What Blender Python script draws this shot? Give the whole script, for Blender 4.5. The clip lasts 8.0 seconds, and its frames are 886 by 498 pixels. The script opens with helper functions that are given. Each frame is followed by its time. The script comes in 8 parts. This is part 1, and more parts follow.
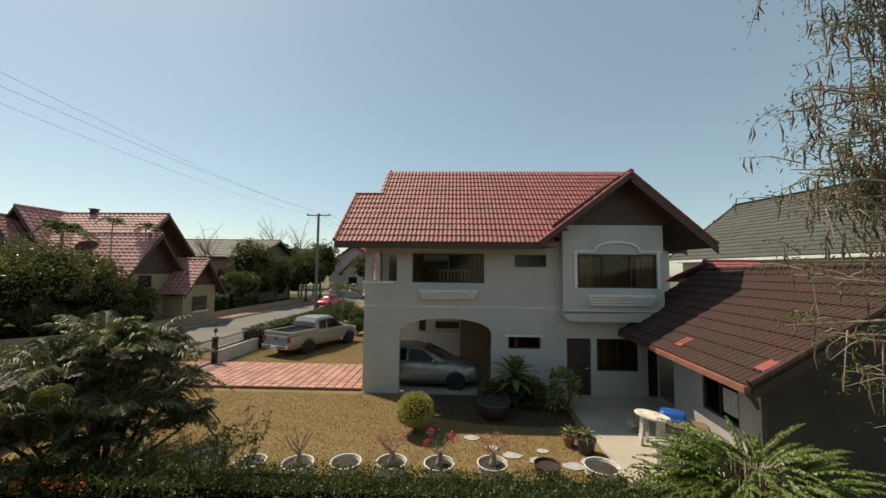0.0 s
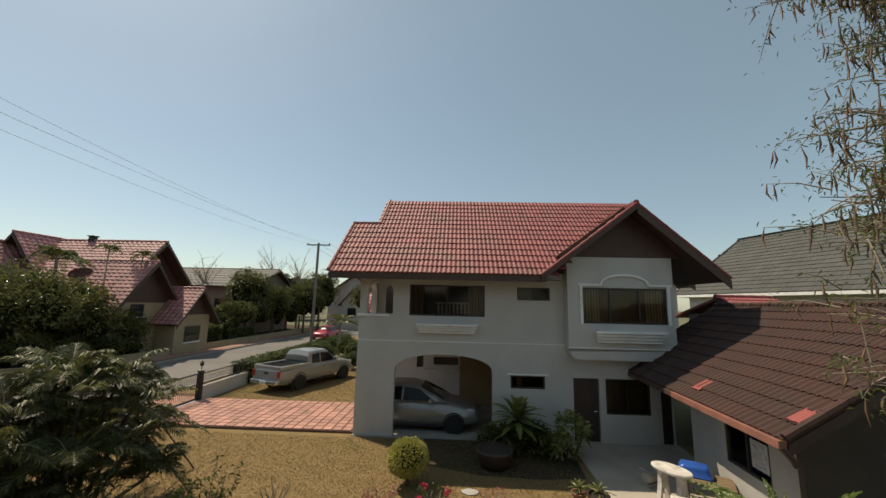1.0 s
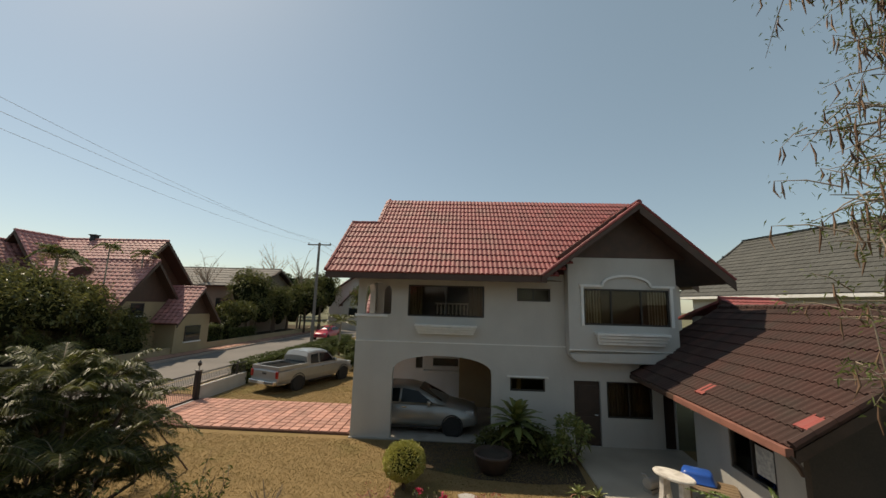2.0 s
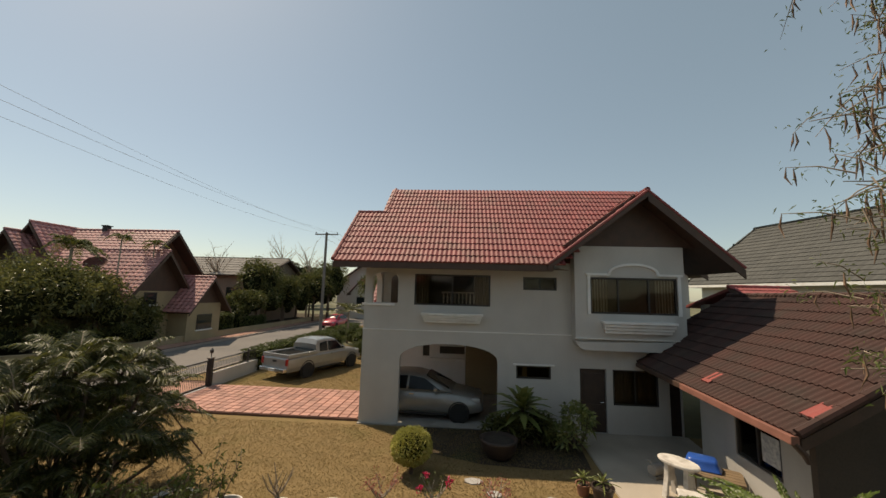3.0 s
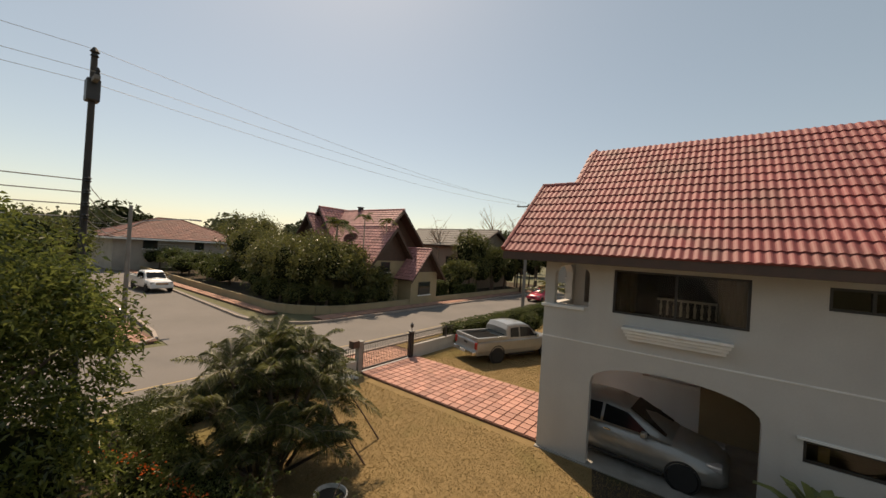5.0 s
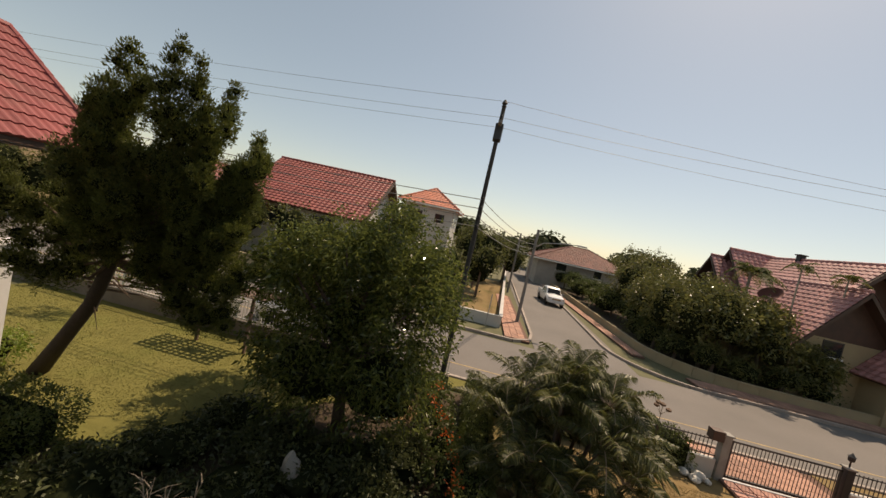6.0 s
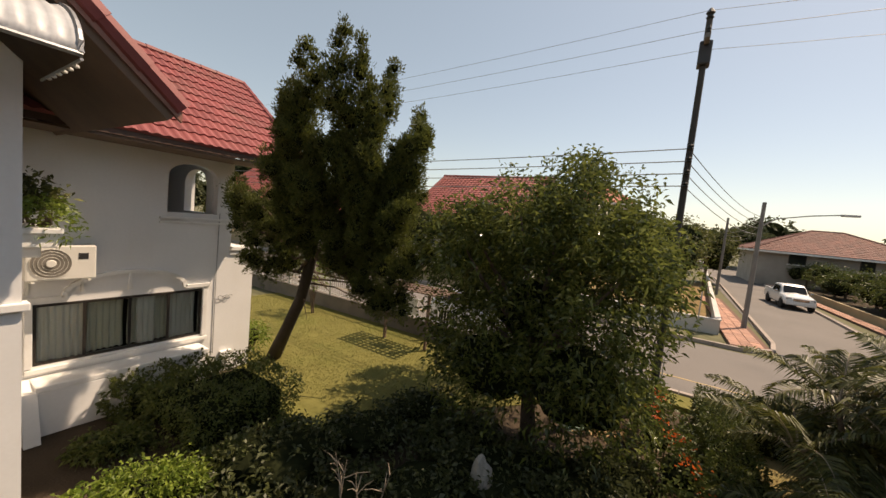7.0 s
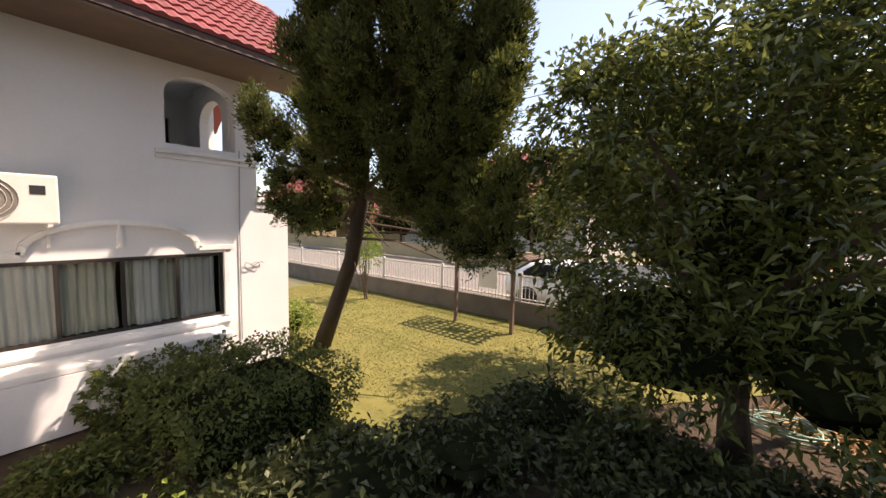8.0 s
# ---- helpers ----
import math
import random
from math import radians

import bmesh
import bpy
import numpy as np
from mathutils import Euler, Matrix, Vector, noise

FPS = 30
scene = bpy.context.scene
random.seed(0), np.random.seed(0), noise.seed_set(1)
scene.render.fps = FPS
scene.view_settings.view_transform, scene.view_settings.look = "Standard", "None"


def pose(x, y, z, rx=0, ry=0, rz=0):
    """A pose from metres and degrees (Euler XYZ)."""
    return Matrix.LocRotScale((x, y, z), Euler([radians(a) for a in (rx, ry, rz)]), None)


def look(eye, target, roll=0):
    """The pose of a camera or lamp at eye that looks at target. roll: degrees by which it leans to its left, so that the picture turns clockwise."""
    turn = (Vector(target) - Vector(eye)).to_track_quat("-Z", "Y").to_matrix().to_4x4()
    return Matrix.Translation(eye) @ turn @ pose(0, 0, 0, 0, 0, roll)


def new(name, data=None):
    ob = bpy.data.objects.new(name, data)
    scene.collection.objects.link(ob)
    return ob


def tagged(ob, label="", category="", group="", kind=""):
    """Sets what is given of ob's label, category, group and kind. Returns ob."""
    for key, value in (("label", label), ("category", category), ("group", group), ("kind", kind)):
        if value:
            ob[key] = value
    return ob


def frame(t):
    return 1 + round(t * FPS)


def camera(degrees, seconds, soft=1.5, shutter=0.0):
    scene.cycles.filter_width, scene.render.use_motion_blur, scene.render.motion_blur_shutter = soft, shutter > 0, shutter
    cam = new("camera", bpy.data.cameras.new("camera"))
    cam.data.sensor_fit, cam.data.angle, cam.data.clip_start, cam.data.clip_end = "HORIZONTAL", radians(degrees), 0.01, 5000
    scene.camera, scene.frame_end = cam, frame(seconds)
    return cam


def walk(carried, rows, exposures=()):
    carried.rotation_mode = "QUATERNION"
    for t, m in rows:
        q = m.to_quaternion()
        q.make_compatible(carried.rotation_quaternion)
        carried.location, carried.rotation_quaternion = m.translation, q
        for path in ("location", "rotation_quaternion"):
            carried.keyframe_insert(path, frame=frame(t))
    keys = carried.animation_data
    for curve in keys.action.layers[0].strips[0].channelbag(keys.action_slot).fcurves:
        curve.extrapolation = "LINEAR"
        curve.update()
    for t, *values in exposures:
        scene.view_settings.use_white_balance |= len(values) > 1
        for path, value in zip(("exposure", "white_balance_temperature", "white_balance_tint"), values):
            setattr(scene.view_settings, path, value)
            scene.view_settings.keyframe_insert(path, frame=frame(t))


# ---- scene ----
cam = camera(101.9, 8.0)
PATH = [
    (0, (0.3, 0.51, 4.201), (0.231, 2.504, 4.334), 0.6),
    (0.5, (0.321, 0.788, 4.227), (0.245, 2.772, 4.47), 1.0),
    (1, (0.375, 1.0, 4.23), (0.294, 2.975, 4.537), 1.3),
    (2.5, (0.499, 1.176, 4.233), (0.395, 3.149, 4.543), 1.7),
    (3, (0.505, 1.157, 4.239), (0.374, 3.138, 4.487), 1.5),
    (3.5, (0.529, 1.192, 4.206), (0.321, 3.176, 4.345), 1.0),
    (4, (0.548, 1.599, 4.476), (0.186, 3.566, 4.513), 0.5),
    (4.2, (0.567, 1.918, 4.606), (0.128, 3.869, 4.627), 0.5),
    (5.3, (0.693, 4.532, 5.162), (-0.923, 5.709, 5.179), 7.5),
    (5.5, (0.635, 4.999, 5.141), (-1.216, 5.756, 5.15), 11.1),
    (5.7, (0.486, 5.443, 5.104), (-1.488, 5.762, 5.072), 13.1),
    (5.8, (0.377, 5.586, 5.087), (-1.618, 5.709, 5.032), 13.5),
    (6, (0.192, 5.724, 5.014), (-1.794, 5.511, 4.915), 12.8),
    (6.1, (0.065, 5.758, 4.983), (-1.9, 5.405, 4.867), 12.6),
    (6.3, (-0.112, 5.773, 4.891), (-2.022, 5.197, 4.745), 11.3),
    (6.5, (-0.313, 5.701, 4.736), (-2.16, 4.952, 4.575), 9.6),
    (7, (-0.927, 5.191, 4.048), (-2.627, 4.149, 3.887), 5.7),
    (7.5, (-1.762, 4.352, 3.301), (-3.355, 3.154, 3.145), 2.8),
    (7.7, (-2.035, 3.843, 3.046), (-3.614, 2.626, 2.887), 2.0),
    (7.8, (-2.189, 3.603, 2.952), (-3.758, 2.378, 2.757), 1.9),
    (8, (-2.496, 3.18, 2.647), (-4.057, 1.941, 2.482), 1.3),
]
walk(cam, [(t, look(eye, target, roll)) for t, eye, target, roll in PATH],
     [(0, 0.0, 7600, 6), (1, -0.15, 7700, 8), (3, -0.17, 8250, 12), (4, -0.02, 8800, 15), (6, -0.08, 8800, 18), (7, 0.24, 8800, 20), (7.5, 0.58, 8500, 22), (8, 1.12, 7800, 26)])

# ---- light: hazy tropical afternoon, sun high in the north-west ----
SUN_YAW, SUN_HIGH = 57.0, 55.6
sun_way = Vector((-math.sin(radians(SUN_YAW)) * math.cos(radians(SUN_HIGH)),
                  math.cos(radians(SUN_YAW)) * math.cos(radians(SUN_HIGH)), math.sin(radians(SUN_HIGH))))
world = bpy.data.worlds.new("sky")
scene.world = world
world.use_nodes = True
sky = world.node_tree.nodes.new("ShaderNodeTexSky")
sky.sky_type, sky.sun_disc = "NISHITA", False
sky.sun_elevation, sky.sun_rotation = radians(SUN_HIGH), radians(-SUN_YAW)
sky.air_density, sky.dust_density, sky.ozone_density, sky.altitude = 1.0, 0.6, 2.4, 0
background = world.node_tree.nodes["Background"]
background.inputs["Strength"].default_value = 0.132
# thin even haze over the whole sky
haze = world.node_tree.nodes.new("ShaderNodeMix")
haze.data_type = "RGBA"
haze.inputs["Factor"].default_value = 0.24
haze.inputs[7].default_value = (3.75, 5.4, 5.6, 1.0)
world.node_tree.links.new(sky.outputs[0], haze.inputs[6])
world.node_tree.links.new(haze.outputs[2], background.inputs["Color"])
sun = new("sun", bpy.data.lights.new("sun", "SUN"))
sun.data.energy, sun.data.angle, sun.data.color = 5.0, radians(0.5), (1.0, 0.93, 0.83)
sun.matrix_world = look((0, 0, 30), Vector((0, 0, 30)) - sun_way)
scene.view_settings.exposure = 0.0

# ---- materials ----
def shader(name, base, rough=0.8, metal=0.0, second=None, scale=3.0, fine=60.0, mix=0.6, bump=0.0, bump_scale=80.0,
           stain=None, stain_scale=0.6, stain_amount=0.0, vary=0.0, per_piece="", spec=0.5, coat=0.0, streak=False):
    """A Principled material: two colours mixed by noise at two scales, an optional stain, a variation per piece and a fine bump."""
    m = bpy.data.materials.new(name)
    m.use_nodes = True
    nt = m.node_tree
    link = nt.links.new
    p = nt.nodes["Principled BSDF"]
    p.inputs["Roughness"].default_value, p.inputs["Metallic"].default_value = rough, metal
    p.inputs["Specular IOR Level"].default_value = spec
    p.inputs["Coat Weight"].default_value = coat
    where = nt.nodes.new("ShaderNodeNewGeometry").outputs["Position"]

    def noise_at(size, detail=4.0, stretch=None):
        n = nt.nodes.new("ShaderNodeTexNoise")
        n.inputs["Scale"].default_value, n.inputs["Detail"].default_value = size, detail
        if stretch:
            mp = nt.nodes.new("ShaderNodeMapping")
            mp.inputs["Scale"].default_value = stretch
            link(where, mp.inputs["Vector"])
            link(mp.outputs[0], n.inputs["Vector"])
        else:
            link(where, n.inputs["Vector"])
        return n.outputs["Fac"]

    def ramp(value, lo, hi):
        r = nt.nodes.new("ShaderNodeMapRange")
        r.inputs["From Min"].default_value, r.inputs["From Max"].default_value = lo, hi
        link(value, r.inputs["Value"])
        return r.outputs["Result"]

    def blend(fac, a, b, mode="MIX"):
        x = nt.nodes.new("ShaderNodeMix")
        x.data_type, x.blend_type = "RGBA", mode
        for socket, v in ((x.inputs["Factor"], fac), (x.inputs[6], a), (x.inputs[7], b)):
            if hasattr(v, "links"):
                link(v, socket)
            elif isinstance(v, (int, float)):
                socket.default_value = v
            else:
                socket.default_value = (*v, 1.0)
        return x.outputs[2]

    second = second or tuple(c * 0.75 for c in base)
    colour = blend(ramp(noise_at(scale), 0.35, 0.65), base, second)
    colour = blend(mix * 0.5, colour, blend(ramp(noise_at(fine, 2.0), 0.3, 0.7), tuple(c * 0.7 for c in base), tuple(min(1.0, c * 1.25) for c in base)))
    if stain:
        f = ramp(noise_at(stain_scale, 6.0, (1, 1, 0.15) if streak else None), 0.52, 0.75)
        k = nt.nodes.new("ShaderNodeMath")
        k.operation = "MULTIPLY"
        k.inputs[1].default_value = stain_amount
        link(f, k.inputs[0])
        colour = blend(k.outputs[0], colour, stain)
    if vary:
        if per_piece == "island":
            rnd = nt.nodes.new("ShaderNodeNewGeometry").outputs["Random Per Island"]
        else:
            rnd = nt.nodes.new("ShaderNodeObjectInfo").outputs["Random"]
        h = nt.nodes.new("ShaderNodeHueSaturation")
        link(ramp_out(nt, rnd, 1 - vary, 1 + vary), h.inputs["Value"])
        link(colour, h.inputs["Color"])
        colour = h.outputs[0]
    link(colour, p.inputs["Base Color"])
    if bump:
        b = nt.nodes.new("ShaderNodeBump")
        b.inputs["Strength"].default_value, b.inputs["Distance"].default_value = bump, 0.02
        link(noise_at(bump_scale, 6.0), b.inputs["Height"])
        link(b.outputs[0], p.inputs["Normal"])
    return m


def ramp_out(nt, value, lo, hi):
    r = nt.nodes.new("ShaderNodeMapRange")
    r.inputs["To Min"].default_value, r.inputs["To Max"].default_value = lo, hi
    nt.links.new(value, r.inputs["Value"])
    return r.outputs["Result"]


def leaf_shader(name, base, second, gloss=0.45, thin=0.35, vary=0.35):
    """Leaves: glossy above, with light coming through, each leaf of its own shade."""
    m = bpy.data.materials.new(name)
    m.use_nodes = True
    nt = m.node_tree
    link = nt.links.new
    p = nt.nodes["Principled BSDF"]
    rnd = nt.nodes.new("ShaderNodeNewGeometry").outputs["Random Per Island"]
    x = nt.nodes.new("ShaderNodeMix")
    x.data_type = "RGBA"
    link(rnd, x.inputs["Factor"])
    x.inputs[6].default_value, x.inputs[7].default_value = (*base, 1), (*second, 1)
    h = nt.nodes.new("ShaderNodeHueSaturation")
    n = nt.nodes.new("ShaderNodeTexNoise")
    n.inputs["Scale"].default_value = 1.3
    link(nt.nodes.new("ShaderNodeNewGeometry").outputs["Position"], n.inputs["Vector"])
    link(ramp_out(nt, n.outputs["Fac"], 1 - vary, 1 + vary), h.inputs["Value"])
    link(x.outputs[2], h.inputs["Color"])
    link(h.outputs[0], p.inputs["Base Color"])
    p.inputs["Roughness"].default_value = gloss
    p.inputs["Specular IOR Level"].default_value = 0.5
    t = nt.nodes.new("ShaderNodeBsdfTranslucent")
    link(h.outputs[0], t.inputs["Color"])
    mixer = nt.nodes.new("ShaderNodeMixShader")
    mixer.inputs[0].default_value = thin
    link(p.outputs[0], mixer.inputs[1])
    link(t.outputs[0], mixer.inputs[2])
    link(mixer.outputs[0], nt.nodes["Material Output"].inputs["Surface"])
    return m


def glass_shader(name, tint=(0.02, 0.025, 0.025), rough=0.04, spec=0.45):
    return shader(name, tint, rough=rough, second=tint, mix=0.1, spec=spec)


WALL = shader("white_render", (0.53, 0.51, 0.475), 0.85, second=(0.49, 0.47, 0.44), scale=1.2, fine=25, mix=0.15, bump=0.12, bump_scale=120,
              stain=(0.41, 0.39, 0.36), stain_scale=1.5, stain_amount=0.35, streak=True)
# White render greyed to carry the shade on the wing's walls.
WALL_WING_SHADE = shader("shade_greyed_render", (0.41, 0.395, 0.37), 0.85, second=(0.37, 0.36, 0.335), scale=1.2, fine=25, mix=0.15, bump=0.12, bump_scale=120,
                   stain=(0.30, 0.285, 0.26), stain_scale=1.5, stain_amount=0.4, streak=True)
# Paler copy of the white render, lifted to carry light on the walls.
WALL_LIT = shader("light_lifted_render", (0.76, 0.755, 0.74), 0.85, second=(0.72, 0.715, 0.70), scale=1.2, fine=25, mix=0.12, bump=0.12, bump_scale=120,
                   stain=(0.62, 0.60, 0.56), stain_scale=1.5, stain_amount=0.3, streak=True)
WALL_CREAM = shader("cream_render", (0.37, 0.29, 0.17), 0.85, second=(0.32, 0.25, 0.15), scale=1.0, fine=20, mix=0.2, stain=(0.35, 0.28, 0.2), stain_amount=0.4, streak=True)
TRIM = shader("white_trim", (0.80, 0.79, 0.76), 0.7, second=(0.74, 0.73, 0.70), fine=30, mix=0.15, stain=(0.45, 0.42, 0.36), stain_scale=2.0, stain_amount=0.4)
TILE_RED = shader("red_roof_tile", (0.265, 0.058, 0.056), 0.65, second=(0.215, 0.054, 0.051), scale=2.0, fine=40, mix=0.4, bump=0.1,
                  stain=(0.16, 0.08, 0.06), stain_scale=1.1, stain_amount=0.6, vary=0.13)
TILE_RED_I = shader("red_roof_tile_field", (0.265, 0.058, 0.056), 0.65, second=(0.215, 0.054, 0.051), scale=2.0, fine=40, mix=0.4, bump=0.1,
                    stain=(0.16, 0.08, 0.06), stain_scale=1.1, stain_amount=0.6, vary=0.13, per_piece="island")
TILE_OLD = shader("weathered_roof_tile", (0.068, 0.029, 0.023), 0.9, second=(0.044, 0.026, 0.021), scale=1.5, fine=40, mix=0.5, bump=0.15,
                  stain=(0.05, 0.038, 0.03), stain_scale=1.4, stain_amount=0.7, vary=0.25, per_piece="island")
TILE_PINK = shader("sunlit_roof_tile", (0.43, 0.19, 0.18), 0.6, second=(0.36, 0.16, 0.15), scale=1.0, fine=20, mix=0.4, stain=(0.2, 0.1, 0.09), stain_amount=0.5,
                   vary=0.2, per_piece="island")
TILE_BRIGHT = shader("bright_red_tile", (0.30, 0.075, 0.062), 0.6, second=(0.24, 0.062, 0.053), scale=0.8, fine=15, mix=0.3, vary=0.15, per_piece="island")
TILE_ORANGE = shader("orange_roof_tile", (0.60, 0.20, 0.12), 0.6, second=(0.54, 0.19, 0.12), scale=0.8, fine=15, mix=0.3, vary=0.12, per_piece="island")
SLATE = shader("grey_green_shingle", (0.075, 0.074, 0.066), 0.85, second=(0.062, 0.062, 0.056), scale=0.7, fine=12, mix=0.5, vary=0.12, per_piece="island")
BROWN_WOOD = shader("dark_brown_wood", (0.085, 0.045, 0.03), 0.6, second=(0.06, 0.034, 0.024), scale=4, fine=60, mix=0.6)
GUTTER = shader("red_brown_gutter", (0.30, 0.13, 0.095), 0.5, second=(0.2, 0.09, 0.07), scale=3, fine=40, mix=0.4)
SOFFIT = shader("brown_soffit_board", (0.16, 0.10, 0.065), 0.7, second=(0.12, 0.075, 0.05), scale=3, fine=40, mix=0.4)
DARK_FRAME = shader("dark_bronze_frame", (0.025, 0.02, 0.018), 0.4, second=(0.03, 0.025, 0.02), mix=0.2)
DARK_DOOR = shader("dark_timber_door", (0.05, 0.03, 0.022), 0.5, second=(0.035, 0.022, 0.018), scale=5, fine=70)
GLASS = glass_shader("window_glass")
CURTAIN = shader("pale_curtain", (0.90, 0.88, 0.83), 0.9, second=(0.82, 0.80, 0.74), scale=2, fine=30, mix=0.2)
CURTAIN_TAN = shader("tan_curtain", (0.24, 0.20, 0.14), 0.9, second=(0.19, 0.16, 0.11), scale=2, fine=30, mix=0.2)
CURTAIN_OLIVE = shader("olive_sheer_curtain", (0.74, 0.73, 0.62), 0.9, second=(0.64, 0.63, 0.53), scale=2, fine=30, mix=0.2)
# Base colour darkened so that interiors read as unlit.
INSIDE = shader("painted_dim_interior", (0.13, 0.11, 0.09), 0.9)
CONCRETE = shader("concrete", (0.33, 0.31, 0.28), 0.9, second=(0.26, 0.245, 0.22), scale=2, fine=50, mix=0.5, bump=0.2, stain=(0.1, 0.09, 0.08), stain_scale=1.2, stain_amount=0.5)
PALE_CONCRETE = shader("pale_terrace_concrete", (0.43, 0.375, 0.31), 0.85, second=(0.37, 0.325, 0.265), scale=1.2, fine=40, mix=0.3, stain=(0.3, 0.26, 0.2), stain_scale=1.0, stain_amount=0.4)
STONE_WHITE = shader("mottled_white_concrete", (0.66, 0.63, 0.58), 0.8, second=(0.52, 0.48, 0.43), scale=6, fine=60, mix=0.4, bump=0.2, stain=(0.25, 0.22, 0.18), stain_scale=5, stain_amount=0.6)
ASPHALT = shader("worn_asphalt", (0.165, 0.148, 0.135), 0.9, second=(0.135, 0.122, 0.11), scale=0.35, fine=60, mix=0.7, bump=0.25, bump_scale=150,
                 stain=(0.10, 0.095, 0.09), stain_scale=0.25, stain_amount=0.6)
KERB = shader("kerb_stone", (0.36, 0.30, 0.26), 0.9, second=(0.28, 0.23, 0.2), scale=1.5, fine=40, stain=(0.14, 0.12, 0.1), stain_amount=0.5)
PAVER = shader("orange_paver", (0.44, 0.225, 0.175), 0.85, second=(0.38, 0.20, 0.16), scale=1.2, fine=40, mix=0.5, stain=(0.24, 0.14, 0.1), stain_scale=0.8, stain_amount=0.5, vary=0.2)
PAVER_I = shader("orange_paver_field", (0.40, 0.21, 0.15), 0.85, second=(0.34, 0.185, 0.135), scale=1.2, fine=40, mix=0.5, stain=(0.24, 0.15, 0.12), stain_scale=0.8, stain_amount=0.5,
                 vary=0.2, per_piece="island")
JOINT = shader("dark_joint", (0.16, 0.085, 0.06), 0.95)
BLACK_METAL = shader("black_painted_metal", (0.02, 0.02, 0.022), 0.45, second=(0.035, 0.03, 0.03), fine=50, mix=0.3)
GREY_METAL = shader("galvanised_metal", (0.42, 0.42, 0.42), 0.45, metal=0.7, second=(0.34, 0.34, 0.34), scale=5)
BARK = shader("rough_bark", (0.13, 0.09, 0.065), 0.95, second=(0.08, 0.058, 0.044), scale=8, fine=60, mix=0.8, bump=0.6, bump_scale=40)
BARK_DARK = shader("dark_juniper_bark", (0.045, 0.034, 0.028), 0.95, second=(0.03, 0.024, 0.02), scale=9, fine=60, mix=0.8, bump=0.6, bump_scale=40)
BARK_PALE = shader("pale_twig", (0.34, 0.27, 0.2), 0.9, second=(0.24, 0.19, 0.15), scale=10, fine=60)
POD = shader("dry_brown_pod", (0.12, 0.065, 0.038), 0.7, second=(0.2, 0.12, 0.07), vary=0.4, per_piece="island")
SOIL = shader("dark_soil", (0.032, 0.024, 0.018), 0.95, second=(0.055, 0.042, 0.032), scale=5, fine=50, bump=0.5)
POT = shader("glazed_brown_pot", (0.055, 0.036, 0.03), 0.45, second=(0.04, 0.028, 0.024), scale=4)
CLAY = shader("clay_pot", (0.34, 0.16, 0.10), 0.8, second=(0.26, 0.13, 0.085), scale=5, fine=50)
POLE = shader("pole_concrete", (0.20, 0.185, 0.17), 0.9, second=(0.15, 0.14, 0.13), scale=2, fine=40)
POLE_DARK = shader("dark_pole", (0.05, 0.046, 0.042), 0.85, second=(0.035, 0.032, 0.03), scale=2, fine=40)
CABLE = shader("grey_cable", (0.2, 0.2, 0.2), 0.6, mix=0.1)
PLASTIC_BLUE = shader("blue_plastic", (0.02, 0.10, 0.42), 0.35, second=(0.02, 0.085, 0.36), mix=0.2)
PLASTIC_WHITE = shader("white_plastic", (0.74, 0.72, 0.66), 0.4, second=(0.68, 0.66, 0.6), mix=0.15)
SILVER = shader("silver_car_paint", (0.27, 0.265, 0.25), 0.32, metal=0.4, second=(0.30, 0.295, 0.28), mix=0.1, coat=0.6)
WHITE_CAR = shader("white_car_paint", (0.72, 0.72, 0.72), 0.3, second=(0.7, 0.7, 0.7), mix=0.1, coat=0.6)
RED_CAR = shader("red_car_paint", (0.45, 0.02, 0.05), 0.3, second=(0.42, 0.02, 0.05), mix=0.1, coat=0.6)
CAR_GLASS = glass_shader("car_glass", (0.008, 0.009, 0.01), 0.08, 0.25)
BED_LINER = shader("black_bed_liner", (0.010, 0.010, 0.010), 0.95, mix=0.2, spec=0.1)
RUBBER = shader("tyre_rubber", (0.018, 0.018, 0.018), 0.85, mix=0.3)
ALLOY = shader("alloy_rim", (0.5, 0.5, 0.5), 0.35, metal=0.8, mix=0.2)
LAMP_RED = shader("red_lamp_lens", (0.35, 0.02, 0.015), 0.2, mix=0.1)
LAMP_CLEAR = shader("clear_lamp_lens", (0.6, 0.6, 0.6), 0.1, mix=0.1, metal=0.3)
BLACK_PLASTIC = shader("black_plastic", (0.02, 0.02, 0.02), 0.6, mix=0.2)
CHROME = shader("chrome", (0.7, 0.7, 0.7), 0.15, metal=1.0, mix=0.05)
LEAF_MANGO = leaf_shader("mango_leaf", (0.045, 0.064, 0.018), (0.19, 0.215, 0.058), 0.12, 0.45)
LEAF_CEDAR = leaf_shader("cedar_foliage", (0.05, 0.068, 0.016), (0.15, 0.165, 0.035), 0.7, 0.35, 0.5)
LEAF_ARECA = leaf_shader("areca_leaflet", (0.035, 0.046, 0.013), (0.15, 0.15, 0.042), 0.48, 0.35, 0.45)
LEAF_CORNER = leaf_shader("corner_tree_leaf", (0.055, 0.062, 0.02), (0.20, 0.195, 0.06), 0.32, 0.35, 0.45)
LEAF_PALM = leaf_shader("palm_leaflet", (0.05, 0.06, 0.017), (0.165, 0.16, 0.045), 0.4, 0.38)
LEAF_HEDGE = leaf_shader("hedge_leaf", (0.05, 0.07, 0.016), (0.12, 0.14, 0.032), 0.5, 0.25, 0.4)
# Paler than the hedge leaf, putting sunlight into these shrubs' colour.
LEAF_SHRUB = leaf_shader("sun_lifted_shrub_leaf", (0.06, 0.085, 0.02), (0.15, 0.17, 0.04), 0.45, 0.35, 0.4)
LEAF_LIGHT = leaf_shader("light_green_leaf", (0.13, 0.20, 0.03), (0.24, 0.30, 0.05), 0.5, 0.4)
